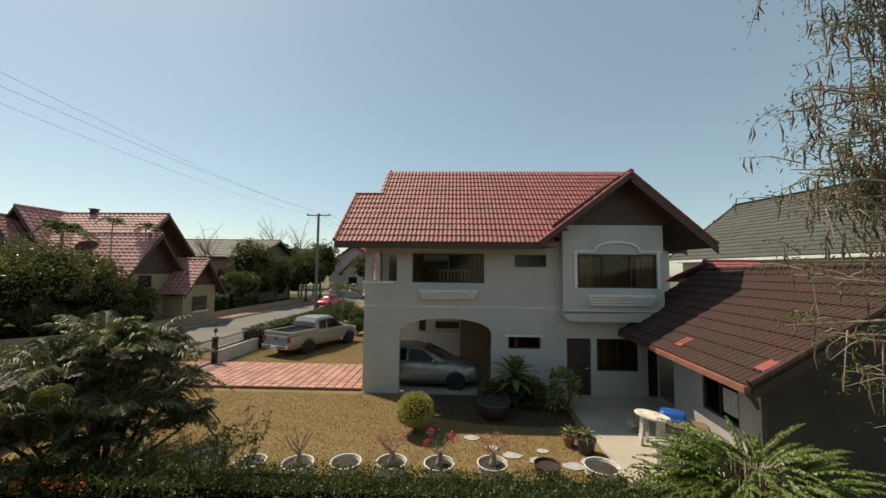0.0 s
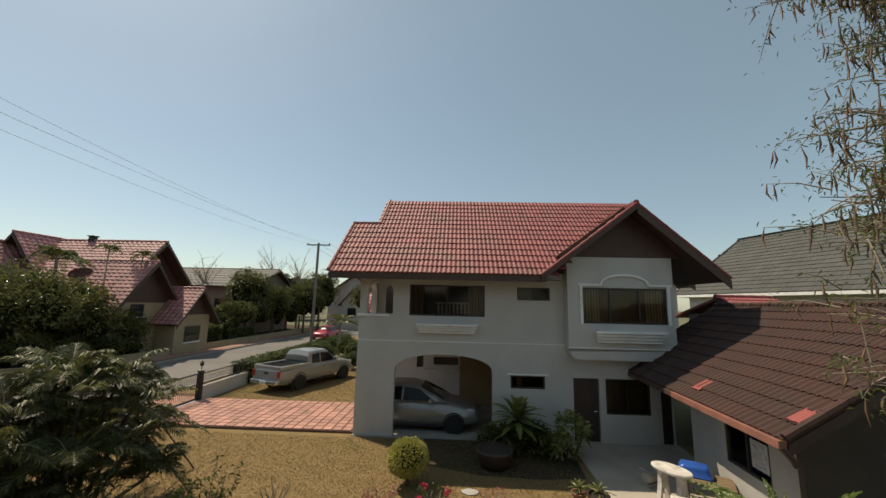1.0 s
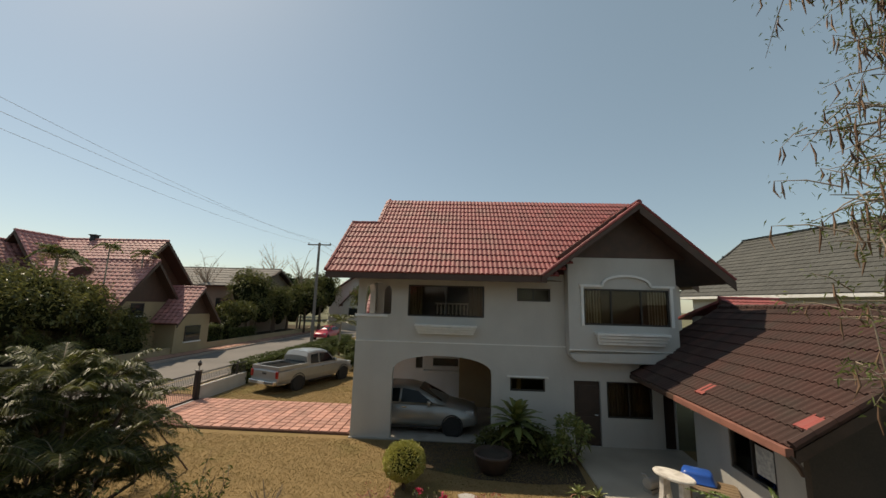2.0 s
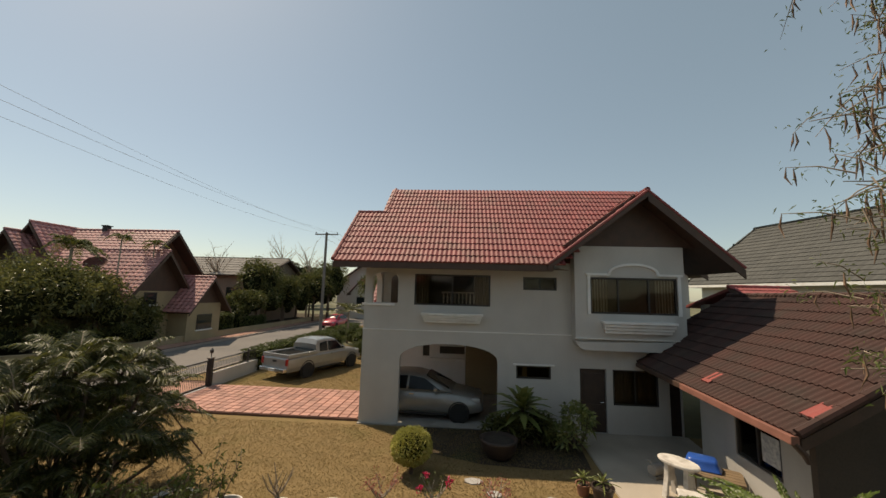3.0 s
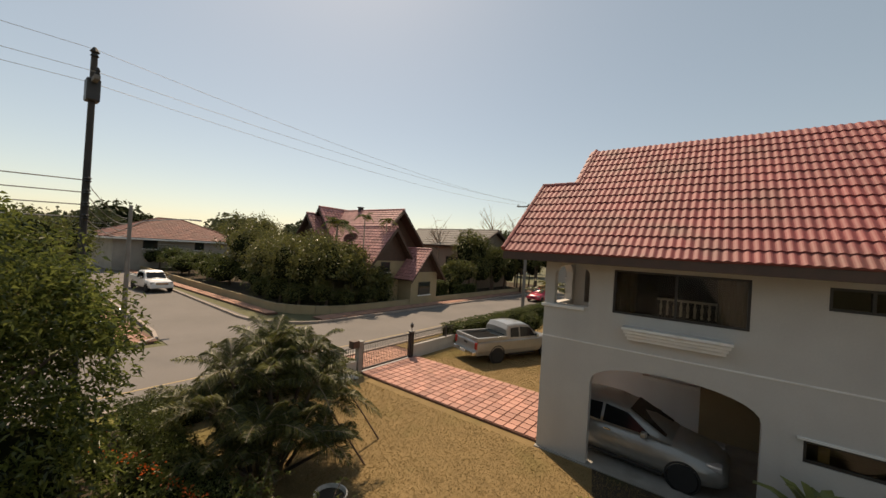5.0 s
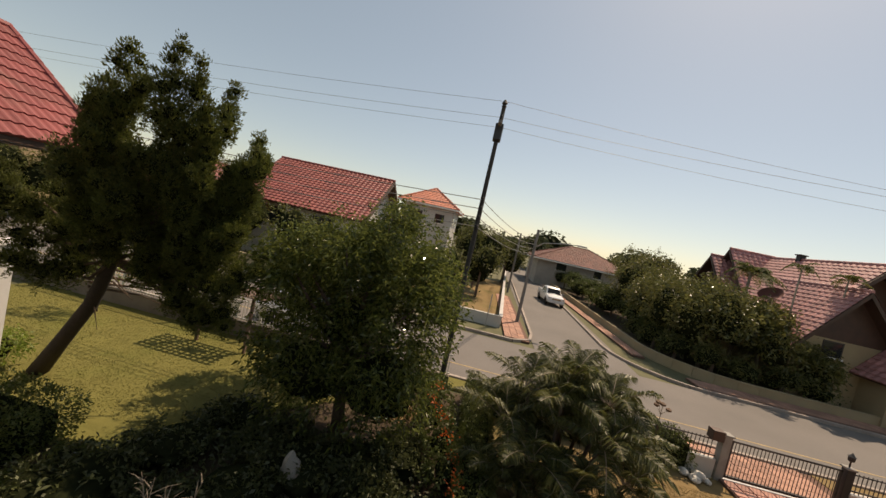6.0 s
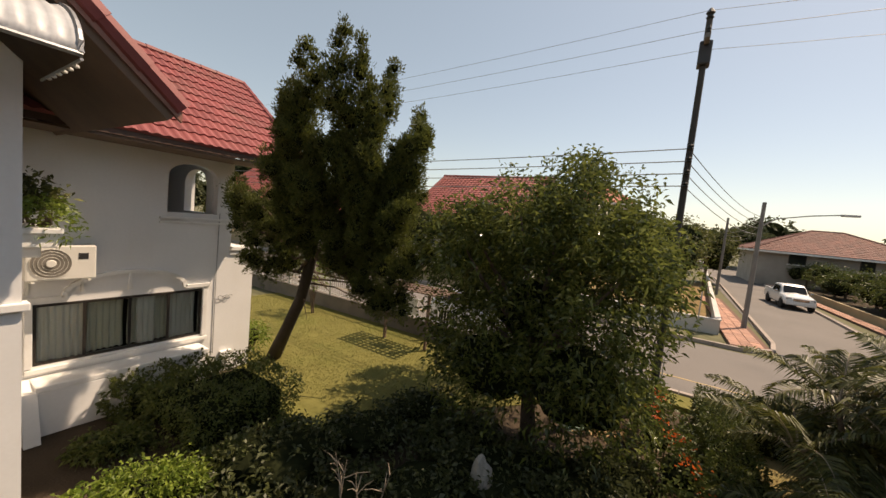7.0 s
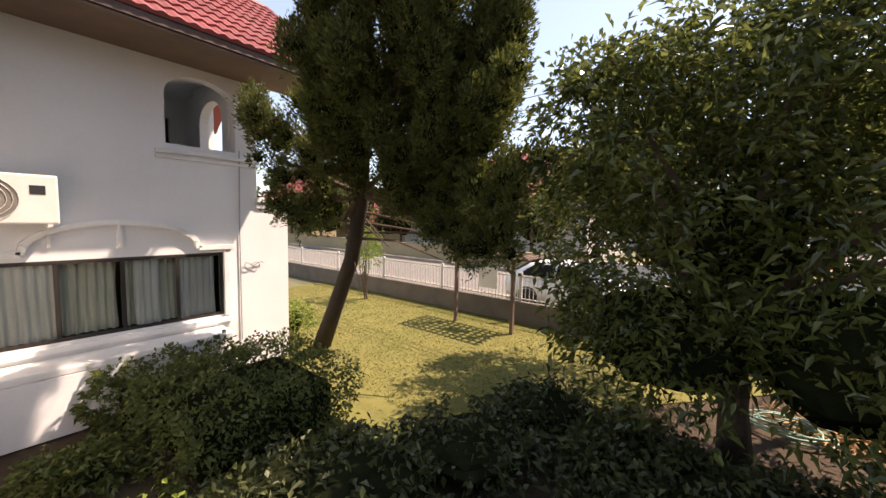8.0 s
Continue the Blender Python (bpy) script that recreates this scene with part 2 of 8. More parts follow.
LEAF_FERN = leaf_shader("fresh_green_leaflet", (0.085, 0.135, 0.02), (0.165, 0.215, 0.042), 0.45, 0.4)
LEAF_DARK = leaf_shader("dark_tree_leaf", (0.042, 0.052, 0.015), (0.16, 0.165, 0.045), 0.6, 0.3, 0.5)
# Leaf colour darkened to give the deep shade of the near garden.
LEAF_UNDER = leaf_shader("shade_darkened_leaf", (0.032, 0.042, 0.013), (0.085, 0.095, 0.03), 0.5, 0.2, 0.5)
# Greyed green puts the distant haze into the leaf colour.
LEAF_GREY = leaf_shader("haze_greyed_leaf", (0.06, 0.075, 0.035), (0.10, 0.11, 0.05), 0.7, 0.2, 0.4)
LEAF_GOLD = leaf_shader("golden_topiary_leaf", (0.28, 0.28, 0.055), (0.54, 0.50, 0.16), 0.5, 0.3)
LEAF_PINK = leaf_shader("pale_pink_leaf", (0.42, 0.14, 0.11), (0.5, 0.22, 0.16), 0.5, 0.4)
PETAL = leaf_shader("pink_petal", (0.6, 0.03, 0.10), (0.7, 0.06, 0.14), 0.5, 0.4)
PETAL_ORANGE = leaf_shader("orange_petal", (0.6, 0.10, 0.02), (0.7, 0.16, 0.04), 0.5, 0.4)
# Near-black colour stands for the shade deep inside foliage.
CORE = shader("painted_shade_core", (0.022, 0.026, 0.012), 1.0, second=(0.008, 0.01, 0.005), spec=0.0)

# ---- building helpers ----
WORLD = {}


def thing(name, loc, label, category, rz=0.0, group="", kind=""):
    """An Empty at a thing's base; its parts hang from it."""
    ob = new(name)
    m = pose(*loc, 0, 0, rz)
    ob.matrix_basis = m
    ob.empty_display_size = 0.2
    WORLD[ob] = m
    return tagged(ob, label, category, group, kind)


def part(name, shape, material, parent=None, label="", world=False, smooth=False):
    """One mesh object, from a bmesh or a mesh, under a thing or a part. world: the shape is given in world places."""
    if isinstance(shape, bmesh.types.BMesh):
        me = bpy.data.meshes.new(name)
        shape.to_mesh(me)
        shape.free()
    else:
        me = shape
    if not me.materials:
        me.materials.append(material)
    if world and parent is not None:
        me.transform(WORLD[parent].inverted())
    if smooth:
        me.polygons.foreach_set("use_smooth", [True] * len(me.polygons))
    ob = new(name, me)
    ob.parent = parent
    WORLD[ob] = WORLD[parent].copy() if parent is not None else Matrix()
    if label:
        ob["label"] = label
    return ob


def box(x0, y0, z0, x1, y1, z1, bevel=0.0, bm=None):
    """A box between two corners, with rounded edges; adds to bm where one is given."""
    own = bmesh.new()
    bmesh.ops.create_cube(own, size=1.0)
    for v in own.verts:
        v.co = Vector(((x0 + x1) / 2 + v.co.x * (x1 - x0), (y0 + y1) / 2 + v.co.y * (y1 - y0), (z0 + z1) / 2 + v.co.z * (z1 - z0)))
    if bevel:
        bmesh.ops.bevel(own, geom=own.edges[:], offset=bevel, segments=2, affect="EDGES", profile=0.6)
    if bm is None:
        return own
    return merge(bm, own)


def merge(bm, other):
    me = bpy.data.meshes.new("scratch")
    other.to_mesh(me)
    other.free()
    bm.from_mesh(me)
    bpy.data.meshes.remove(me)
    return bm


def prism(points, axis, a, b):
    """A polygon given in the two other axes, drawn out along an axis from a to b."""
    bm = bmesh.new()

    def at(p, c):
        return {"x": (c, p[0], p[1]), "y": (p[0], c, p[1]), "z": (p[0], p[1], c)}[axis]
    lo = [bm.verts.new(at(p, a)) for p in points]
    hi = [bm.verts.new(at(p, b)) for p in points]
    n = len(points)
    bm.faces.new(lo)
    bm.faces.new(hi[::-1])
    for i in range(n):
        bm.faces.new((lo[i], hi[i], hi[(i + 1) % n], lo[(i + 1) % n]))
    bmesh.ops.recalc_face_normals(bm, faces=bm.faces[:])
    return bm


def tube(points, radii, sides=8, bm=None, cap=True):
    """A tapered tube along points."""
    bm = bm or bmesh.new()
    pts = [Vector(p) for p in points]
    if isinstance(radii, (int, float)):
        radii = [radii] * len(pts)
    rings = []
    for i, p in enumerate(pts):
        d = (pts[min(i + 1, len(pts) - 1)] - pts[max(i - 1, 0)]).normalized()
        a = d.orthogonal().normalized() if abs(d.z) > 0.95 else d.cross(Vector((0, 0, 1))).normalized()
        b = d.cross(a)
        rings.append([bm.verts.new(p + radii[i] * (math.cos(t) * a + math.sin(t) * b)) for t in [2 * math.pi * k / sides for k in range(sides)]])
    for r, s in zip(rings, rings[1:]):
        for k in range(sides):
            bm.faces.new((r[k], r[(k + 1) % sides], s[(k + 1) % sides], s[k]))
    if cap:
        bm.faces.new(rings[0][::-1])
        bm.faces.new(rings[-1])
    return bm


def lathe(profile, sides=24, bm=None, at=(0, 0, 0)):
    """A turned shape from (radius, height) pairs."""
    bm = bm or bmesh.new()
    rings = []
    for r, z in profile:
        rings.append([bm.verts.new((at[0] + r * math.cos(t), at[1] + r * math.sin(t), at[2] + z)) for t in [2 * math.pi * k / sides for k in range(sides)]])
    for a, b in zip(rings, rings[1:]):
        for k in range(sides):
            bm.faces.new((a[k], a[(k + 1) % sides], b[(k + 1) % sides], b[k]))
    bm.faces.new(rings[0][::-1])
    bm.faces.new(rings[-1])
    return bm


def sheet(name, verts, faces):
    me = bpy.data.meshes.new(name)
    me.from_pydata([tuple(map(float, v)) for v in verts], [], faces)
    me.update()
    return me


def mesh_np(name, verts, faces):
    """A mesh from arrays: verts (n, 3), faces (m, 3 or 4)."""
    me = bpy.data.meshes.new(name)
    k = faces.shape[1]
    me.vertices.add(len(verts))
    me.vertices.foreach_set("co", np.ascontiguousarray(verts, dtype=np.float32).ravel())
    me.loops.add(faces.size)
    me.loops.foreach_set("vertex_index", np.ascontiguousarray(faces, dtype=np.int32).ravel())
    me.polygons.add(len(faces))
    me.polygons.foreach_set("loop_start", np.arange(0, faces.size, k, dtype=np.int32))
    me.update(calc_edges=True)
    me.validate()
    me.shade_flat()
    return me


def wall_panel(x0, x1, z0, z1, y, thick, holes=()):
    """A wall in the xz plane, its face at y and its body behind it by thick. Holes: (xa, xb, za, zb, rise): rise > 0 gives an arched head within the hole."""
    bm = bmesh.new()
    xs = sorted({x0, x1, *[h[0] for h in holes], *[h[1] for h in holes]})
    zs = sorted({z0, z1, *[h[2] for h in holes], *[h[3] for h in holes]})
    for xa, xb in zip(xs, xs[1:]):
        run = []
        for za, zb in zip(zs, zs[1:]):
            cx, cz = (xa + xb) / 2, (za + zb) / 2
            solid = not any(h[0] < cx < h[1] and h[2] < cz < h[3] for h in holes)
            if solid and run and run[-1][1] == za:
                run[-1][1] = zb
            elif solid:
                run.append([za, zb])
        for za, zb in run:
            box(xa, y, za, xb, y + thick, zb, bm=bm)
    for xa, xb, za, zb, rise in holes:
        if rise:
            n = 16
            curve = []
            for k in range(n + 1):
                a = math.pi * k / n
                curve.append(((xa + xb) / 2 - (xb - xa) / 2 * math.cos(a), zb - rise + rise * math.sin(a) ** 0.8))
            for (ax, az), (bx, bz) in zip(curve, curve[1:]):
                merge(bm, prism([(ax, az), (bx, bz), (bx, zb + 0.001), (ax, zb + 0.001)], "y", y, y + thick))
    bmesh.ops.remove_doubles(bm, verts=bm.verts[:], dist=0.0005)
    return bm


def tile_mesh(width, length, wave=0.028, lip=0.022, name="roof_tile", waves=1):
    """One wavy roof tile: x along the eave, y up the slope, z out of it."""
    k = 6 * waves + 1
    xs = [width * i / (k - 1) for i in range(k)]
    hs = [wave * (0.5 - 0.5 * math.cos(2 * math.pi * waves * i / (k - 1))) for i in range(k)]
    verts = [(x, 0, lip + h) for x, h in zip(xs, hs)] + [(x, length * 1.06, h) for x, h in zip(xs, hs)] + [(x, 0, -0.012) for x in xs]
    faces = [(i, i + 1, k + i + 1, k + i) for i in range(k - 1)] + [(2 * k + i, 2 * k + i + 1, i + 1, i) for i in range(k - 1)]
    return sheet(name, verts, faces)


def tile_slope(parent, origin, u, v, wide, high, material, field_material, width=0.30, length=0.36, inside=None, single=None, tile_name="roof_tile", wave=0.026, lip=0.03, waves=2):
    """Tiles over a slope. u runs along the eave, v up the slope; inside(a, b) keeps a tile at metres a along and b up; single(a, b) makes it an object of its own."""
    u, v = Vector(u).normalized(), Vector(v).normalized()
    n = u.cross(v).normalized()
    origin = Vector(origin)
    one = tile_mesh(width, length, wave, lip, waves=waves)
    one.materials.append(material)
    base = np.array([w.co[:] for w in one.vertices])
    quads = np.array([list(p.vertices) for p in one.polygons])
    rows, cols = int(round(high / length)), int(round(wide / width))
    vs, fs, count, made = [], [], 0, 0
    rng = random.Random(7)
    frame3 = np.array([u[:], v[:], n[:]])
    for r in range(rows):
        for c in range(cols):
            a, b = c * width, r * length
            if inside and not inside(a + width / 2, b + length / 2):
                continue
            place = origin + u * a + v * b + n * rng.uniform(0, 0.006)
            if single and made < 300 and single(a, b):
                ob = new(tile_name, one)
                ob.parent = parent
                ob.matrix_basis = WORLD[parent].inverted() @ (Matrix.Translation(place) @ Matrix((u, v, n)).transposed().to_4x4())
                made += 1
            else:
                vs.append(base @ frame3 + np.array(place[:]))
                fs.append(quads + count)
                count += len(base)
    if vs:
        me = mesh_np(tile_name + "_field", np.concatenate(vs), np.concatenate(fs))
        ob = part(tile_name + "_field", me, field_material, parent, world=True)
        ob["kind"] = "stuff"


def roof_slab(corners, thick=0.12):
    """A flat slab under the tiles: corners in order, body below them."""
    bm = bmesh.new()
    c = [Vector(p) for p in corners]
    n = (c[1] - c[0]).cross(c[2] - c[0]).normalized()
    if n.z < 0:
        n = -n
    top = [bm.verts.new(p) for p in c]
    low = [bm.verts.new(p - n * thick) for p in c]
    bm.faces.new(top)
    bm.faces.new(low[::-1])
    k = len(c)
    for i in range(k):
        bm.faces.new((top[i], low[i], low[(i + 1) % k], top[(i + 1) % k]))
    bmesh.ops.recalc_face_normals(bm, faces=bm.faces[:])
    return bm


def cap_line(a, b, radius=0.09, step=0.36):
    """Half-round capping tiles along a ridge or a rake, overlapping like scales."""
    bm = bmesh.new()
    a, b = Vector(a), Vector(b)
    d = b - a
    n = max(1, int(d.length / step))
    for i in range(n):
        p, q = a + d * (i / n), a + d * ((i + 1.12) / n if i < n - 1 else 1.0)
        tube([p, q], [radius, radius * 0.86], 8, bm)
    return bm


def leaves(name, places, ways, length, width, rng, droop=0.3, fold=0.25, jitter=0.25):
    """Many folded leaves as one mesh: kites of two triangles from a place along a way."""
    n = len(places)
    ways = ways / np.maximum(np.linalg.norm(ways, axis=1, keepdims=True), 1e-6)
    ln = length * (1 + jitter * rng.standard_normal(n))[:, None]
    wd = width * (1 + jitter * rng.standard_normal(n))[:, None]
    side = np.cross(ways, rng.standard_normal((n, 3)))
    side /= np.maximum(np.linalg.norm(side, axis=1, keepdims=True), 1e-6)
    up = np.cross(side, ways)
    tip = places + ways * ln
    tip[:, 2] -= (droop * ln)[:, 0]
    mid = places + ways * ln * 0.45
    left = mid + side * wd * 0.5 + up * wd * fold
    right = mid - side * wd * 0.5 + up * wd * fold
    verts = np.stack([places, left, tip, right], axis=1).reshape(-1, 3)
    k = np.arange(n)[:, None] * 4
    faces = np.concatenate([k + np.array([[0, 1, 2]]), k + np.array([[0, 2, 3]])], axis=1).reshape(-1, 3)
    return mesh_np(name, verts, faces)


def ball(rng, n):
    d = rng.standard_normal((n, 3))
    return d / np.linalg.norm(d, axis=1, keepdims=True)


def poly_sheet(name, points, z, material, cell=0.0, label="", category="", kind="structure", depth=0.0):
    """A flat piece of ground between points, with sides of that depth."""
    bm = bmesh.new()
    top = [bm.verts.new((x, y, z)) for x, y in points]
    bm.faces.new(top)
    if depth:
        low = [bm.verts.new((x, y, z - depth)) for x, y in points]
        k = len(points)
        for i in range(k):
            bm.faces.new((top[i], low[i], low[(i + 1) % k], top[(i + 1) % k]))
    bmesh.ops.recalc_face_normals(bm, faces=bm.faces[:])
    for f in bm.faces:
        if abs(f.normal.z) > 0.5 and f.normal.z < 0:
            f.normal_flip()
    ob = part(name, bm, material)
    return tagged(ob, label, category, kind=kind)

# ---- ground, roads, pavements ----
def lawn_shader(name, dry, green, amount):
    """Mown grass: dry straw and green in patches, with blades' grain."""
    m = shader(name, dry, 0.95, second=tuple(c * 0.78 for c in dry), scale=2.2, fine=70, mix=0.75, bump=0.5, bump_scale=60,
               stain=green, stain_scale=0.45, stain_amount=amount, spec=0.1)
    return m


LAWN_DRY = lawn_shader("dry_lawn", (0.245, 0.17, 0.083), (0.135, 0.122, 0.043), 0.8)
LAWN_GREEN = lawn_shader("green_lawn", (0.175, 0.16, 0.052), (0.10, 0.12, 0.029), 0.8)
EARTH = shader("bare_earth_and_litter", (0.075, 0.055, 0.038), 0.95, second=(0.05, 0.038, 0.027), scale=1.6, fine=50, mix=0.8, bump=0.8, bump_scale=30,
               stain=(0.05, 0.06, 0.02), stain_scale=0.7, stain_amount=0.8, spec=0.1)
FIELD = shader("far_ground", (0.13, 0.12, 0.06), 0.95, second=(0.09, 0.09, 0.04), scale=0.05, fine=2, mix=0.6)
poly_sheet("ground", [(-1500, -1500), (1500, -1500), (1500, 1500), (-1500, 1500)], -0.06, FIELD, label="dull green and brown ground reaching the horizon", category="ground")
poly_sheet("earth_yard", [(-11.3, -9.5), (12, -9.5), (12, 6.9), (-11.3, 6.9)], -0.02, EARTH, label="shaded bare earth under the garden shrubs", category="ground")
poly_sheet("lawn_front", [(-10.9, 6.9), (12, 6.9), (12, 13.4), (-3.0, 13.4), (-3.0, 16.6), (-2.9, 30), (-10.3, 30), (-10.3, 13.3)], 0.0, LAWN_DRY,
           label="dry straw-coloured mown lawn with green patches", category="lawn")
poly_sheet("lawn_side", [(-11.2, -9.5), (-5.9, -9.5), (-5.9, -3.4), (-4.6, -2.4), (-5.4, 0.6), (-7.4, 1.6), (-10.9, 4.6), (-11.4, 4.6)], 0.0, LAWN_GREEN,
           label="sunlit yellow-green mown lawn beside the house", category="lawn")
# main road along y, side road along -x
poly_sheet("road_main", [(-12.4, -60), (-12.4, 120), (-19.2, 120), (-19.2, -60)], -0.035, ASPHALT, label="worn grey asphalt road with pale patches", category="road")
poly_sheet("road_side", [(-19.2, 9.6), (-19.2, 15.0), (-150, 20.0), (-150, 12.5)], -0.031, ASPHALT, label="worn grey asphalt side street", category="road")
LINE = shader("faded_yellow_paint", (0.42, 0.30, 0.14), 0.85, second=(0.28, 0.22, 0.14), scale=2, fine=30, mix=0.8)
line = bmesh.new()
for k in range(30):
    box(-14.05, -40 + 4 * k, -0.034, -13.97, -40 + 4 * k + 3.9, -0.028, bm=line)
tagged(part("road_line", line, LINE), "faded yellow line painted along the asphalt road", "road marking", kind="structure")


def kerb_run(points, name="kerb", high=0.11, wide=0.16):
    """Kerb stones end to end along points."""
    bm = bmesh.new()
    for (ax, ay), (bx, by) in zip(points, points[1:]):
        d = Vector((bx - ax, by - ay, 0))
        n = max(1, int(d.length / 1.0))
        for i in range(n):
            p, q = Vector((ax, ay, 0)) + d * (i / n), Vector((ax, ay, 0)) + d * ((i + 0.985) / n)
            own = box(0, -wide / 2, -0.06, (q - p).length, wide / 2, high, 0.012)
            own.transform(Matrix.Translation(p) @ Matrix.Rotation(math.atan2(d.y, d.x), 4, "Z"))
            merge(bm, own)
    return tagged(part(name, bm, KERB), "grey concrete kerb stones along the road", "kerb", kind="structure")


CORNER_N = [(-19.2 - 4.5 * (1 - math.cos(a)), 18.6 - 4.0 * math.sin(a)) for a in [math.pi / 2 * k / 6 for k in range(7)]]
kerb_run([(-12.4, -60), (-12.4, 120)])
kerb_run([(-19.2, 120), *CORNER_N, (-60, 16.2)])
kerb_run([(-19.6, -60), (-19.6, 8.4), (-20.4, 9.45), (-22, 9.75), (-60, 11.2)])


def paving(name, quads, material, z, size, label):
    """Pavers laid over a rectangle, each with its own edges and a joint round it."""
    bm = bmesh.new()
    x0, y0, x1, y1 = quads
    rng = random.Random(3)
    vs, fs, k = [], [], 0
    for i in range(int((x1 - x0) / size)):
        for j in range(int((y1 - y0) / size)):
            a, b, g, h = x0 + i * size, y0 + j * size, 0.012, z + rng.uniform(-0.004, 0.004)
            lo = z - 0.03
            vs += [(a + g, b + g, h), (a + size - g, b + g, h), (a + size - g, b + size - g, h), (a + g, b + size - g, h),
                   (a + g, b + g, lo), (a + size - g, b + g, lo), (a + size - g, b + size - g, lo), (a + g, b + size - g, lo)]
            fs += [(k, k + 1, k + 2, k + 3), (k, k + 4, k + 5, k + 1), (k + 1, k + 5, k + 6, k + 2), (k + 2, k + 6, k + 7, k + 3), (k + 3, k + 7, k + 4, k)]
            k += 8
    bm.free()
    base = poly_sheet(name, [(x0, y0), (x1, y0), (x1, y1), (x0, y1)], z - 0.02, JOINT, label=label, category="pavement", depth=0.1)
    ob = part("paver_field", sheet("pavers", vs, fs), material, base)
    ob["kind"] = "stuff"
    return base


paving("pavement_corner", (-36, 8.0, -19.9, 9.4), PAVER_I, 0.09, 0.4, "orange concrete pavers on the street corner")
paving("pavement_west", (-20.9, 18.2, -19.3, 60.2), PAVER_I, 0.09, 0.4, "orange pavement strip along the far kerb")
paving("pavement_side", (-60, 16.3, -23.4, 17.1), PAVER_I, 0.09, 0.4, "orange pavement strip along the side street")
paving("pavement_east", (-12.3, 12.6, -10.7, 17.4), PAVER_I, 0.05, 0.4, "worn orange pavers before the driveway gate")
poly_sheet("verge", [(-12.3, -60), (-11.5, -60), (-11.5, 12.6), (-12.3, 12.6)], 0.05, LAWN_GREEN, label="narrow strip of rough grass along the kerb", category="verge", depth=0.1)
poly_sheet("verge_north", [(-12.3, 17.4), (-10.7, 17.4), (-10.7, 120), (-12.3, 120)], 0.05, LAWN_DRY, label="narrow strip of dry grass along the kerb", category="verge", depth=0.1)
# driveway bed and terrace
drive = poly_sheet("driveway", [(-10.35, 13.42), (-2.95, 13.42), (-2.95, 16.72), (-10.35, 16.72)], 0.065, JOINT, label="red tiled driveway with dark recessed joints", category="driveway", depth=0.08)
# Earth sheet added under the plants to deepen the house's shadow.
poly_sheet("planting_bed", [(-1.45, 13.2), (-1.2, 12.2), (-0.3, 11.3), (1.0, 10.85), (2.6, 10.75), (3.7, 10.9), (3.95, 13.2)], 0.008, EARTH, label="dark earth sheet that deepens the house shadow on the lawn", category="planting bed")
poly_sheet("carport_floor", [(-2.95, 13.2), (2.6, 13.2), (2.6, 17.6), (-2.95, 17.6)], 0.03, CONCRETE, label="grey concrete carport floor in shade", category="floor", depth=0.08)
poly_sheet("terrace", [(3.75, 7.0), (6.6, 7.0), (7.4, 13.3), (4.0, 13.3)], 0.05, PALE_CONCRETE, label="pale concrete terrace beside the house", category="terrace", depth=0.12)

# ---- windows, doors ----
def window_unit(parent, x0, x1, z0, z1, y, panes=2, curtain=None, frame=0.05, depth=0.12, face=-1, name="window", curtain_sides=False, glass=None):
    """A window with frame, panes and curtains, in a hole of a wall that lies in the xz plane. face: -1 looks to -y, 1 to +y."""
    bm = bmesh.new()
    a, b = sorted((y, y - face * depth))
    a, b = a + 0.03, b - 0.0
    for q in ((x0, z0, x1, z0 + frame), (x0, z1 - frame, x1, z1), (x0, z0 + frame, x0 + frame, z1 - frame), (x1 - frame, z0 + frame, x1, z1 - frame)):
        box(q[0], a, q[1], q[2], b, q[3], 0.006, bm=bm)
    win = part(name, bm, DARK_FRAME, parent, "dark bronze window frame", world=True)
    w = (x1 - x0) / panes
    ym = (a + b) / 2
    for i in range(panes):
        part("pane", box(x0 + i * w + frame * 0.5, ym - 0.006, z0 + frame * 0.6, x0 + (i + 1) * w - frame * 0.5, ym + 0.006, z1 - frame * 0.6), glass or GLASS_CLEAR, win, world=True)
        if i:
            part("mullion", box(x0 + i * w - frame * 0.5, a + 0.005, z0 + frame, x0 + i * w + frame * 0.5, b - 0.005, z1 - frame, 0.006), DARK_FRAME, win, world=True)
    if curtain:
        spans = [(x0, x1)] if not curtain_sides else [(x0, x0 + (x1 - x0) * 0.2), (x1 - (x1 - x0) * 0.22, x1)]
        for c0, c1 in spans:
            part("curtain", pleats(c0 + 0.03, c1 - 0.03, z0 + 0.03, z1 - 0.02, y - face * (depth + 0.045)), curtain, win, "hanging pleated curtain", world=True, smooth=True)
    # a room box behind, in a colour darkened to look dim
    back = y - face * 1.6
    lo, hi = sorted((y - face * (depth + 0.02), back))
    room = bmesh.new()
    box(x0 - 0.3, lo, z0 - 0.3, x1 + 0.3, hi, z1 + 0.2, bm=room)
    front = [f for f in room.faces if abs(f.calc_center_median().y - (y - face * (depth + 0.02))) < 1e-4]
    bmesh.ops.delete(room, geom=front, context="FACES")
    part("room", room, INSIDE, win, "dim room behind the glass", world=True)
    return win


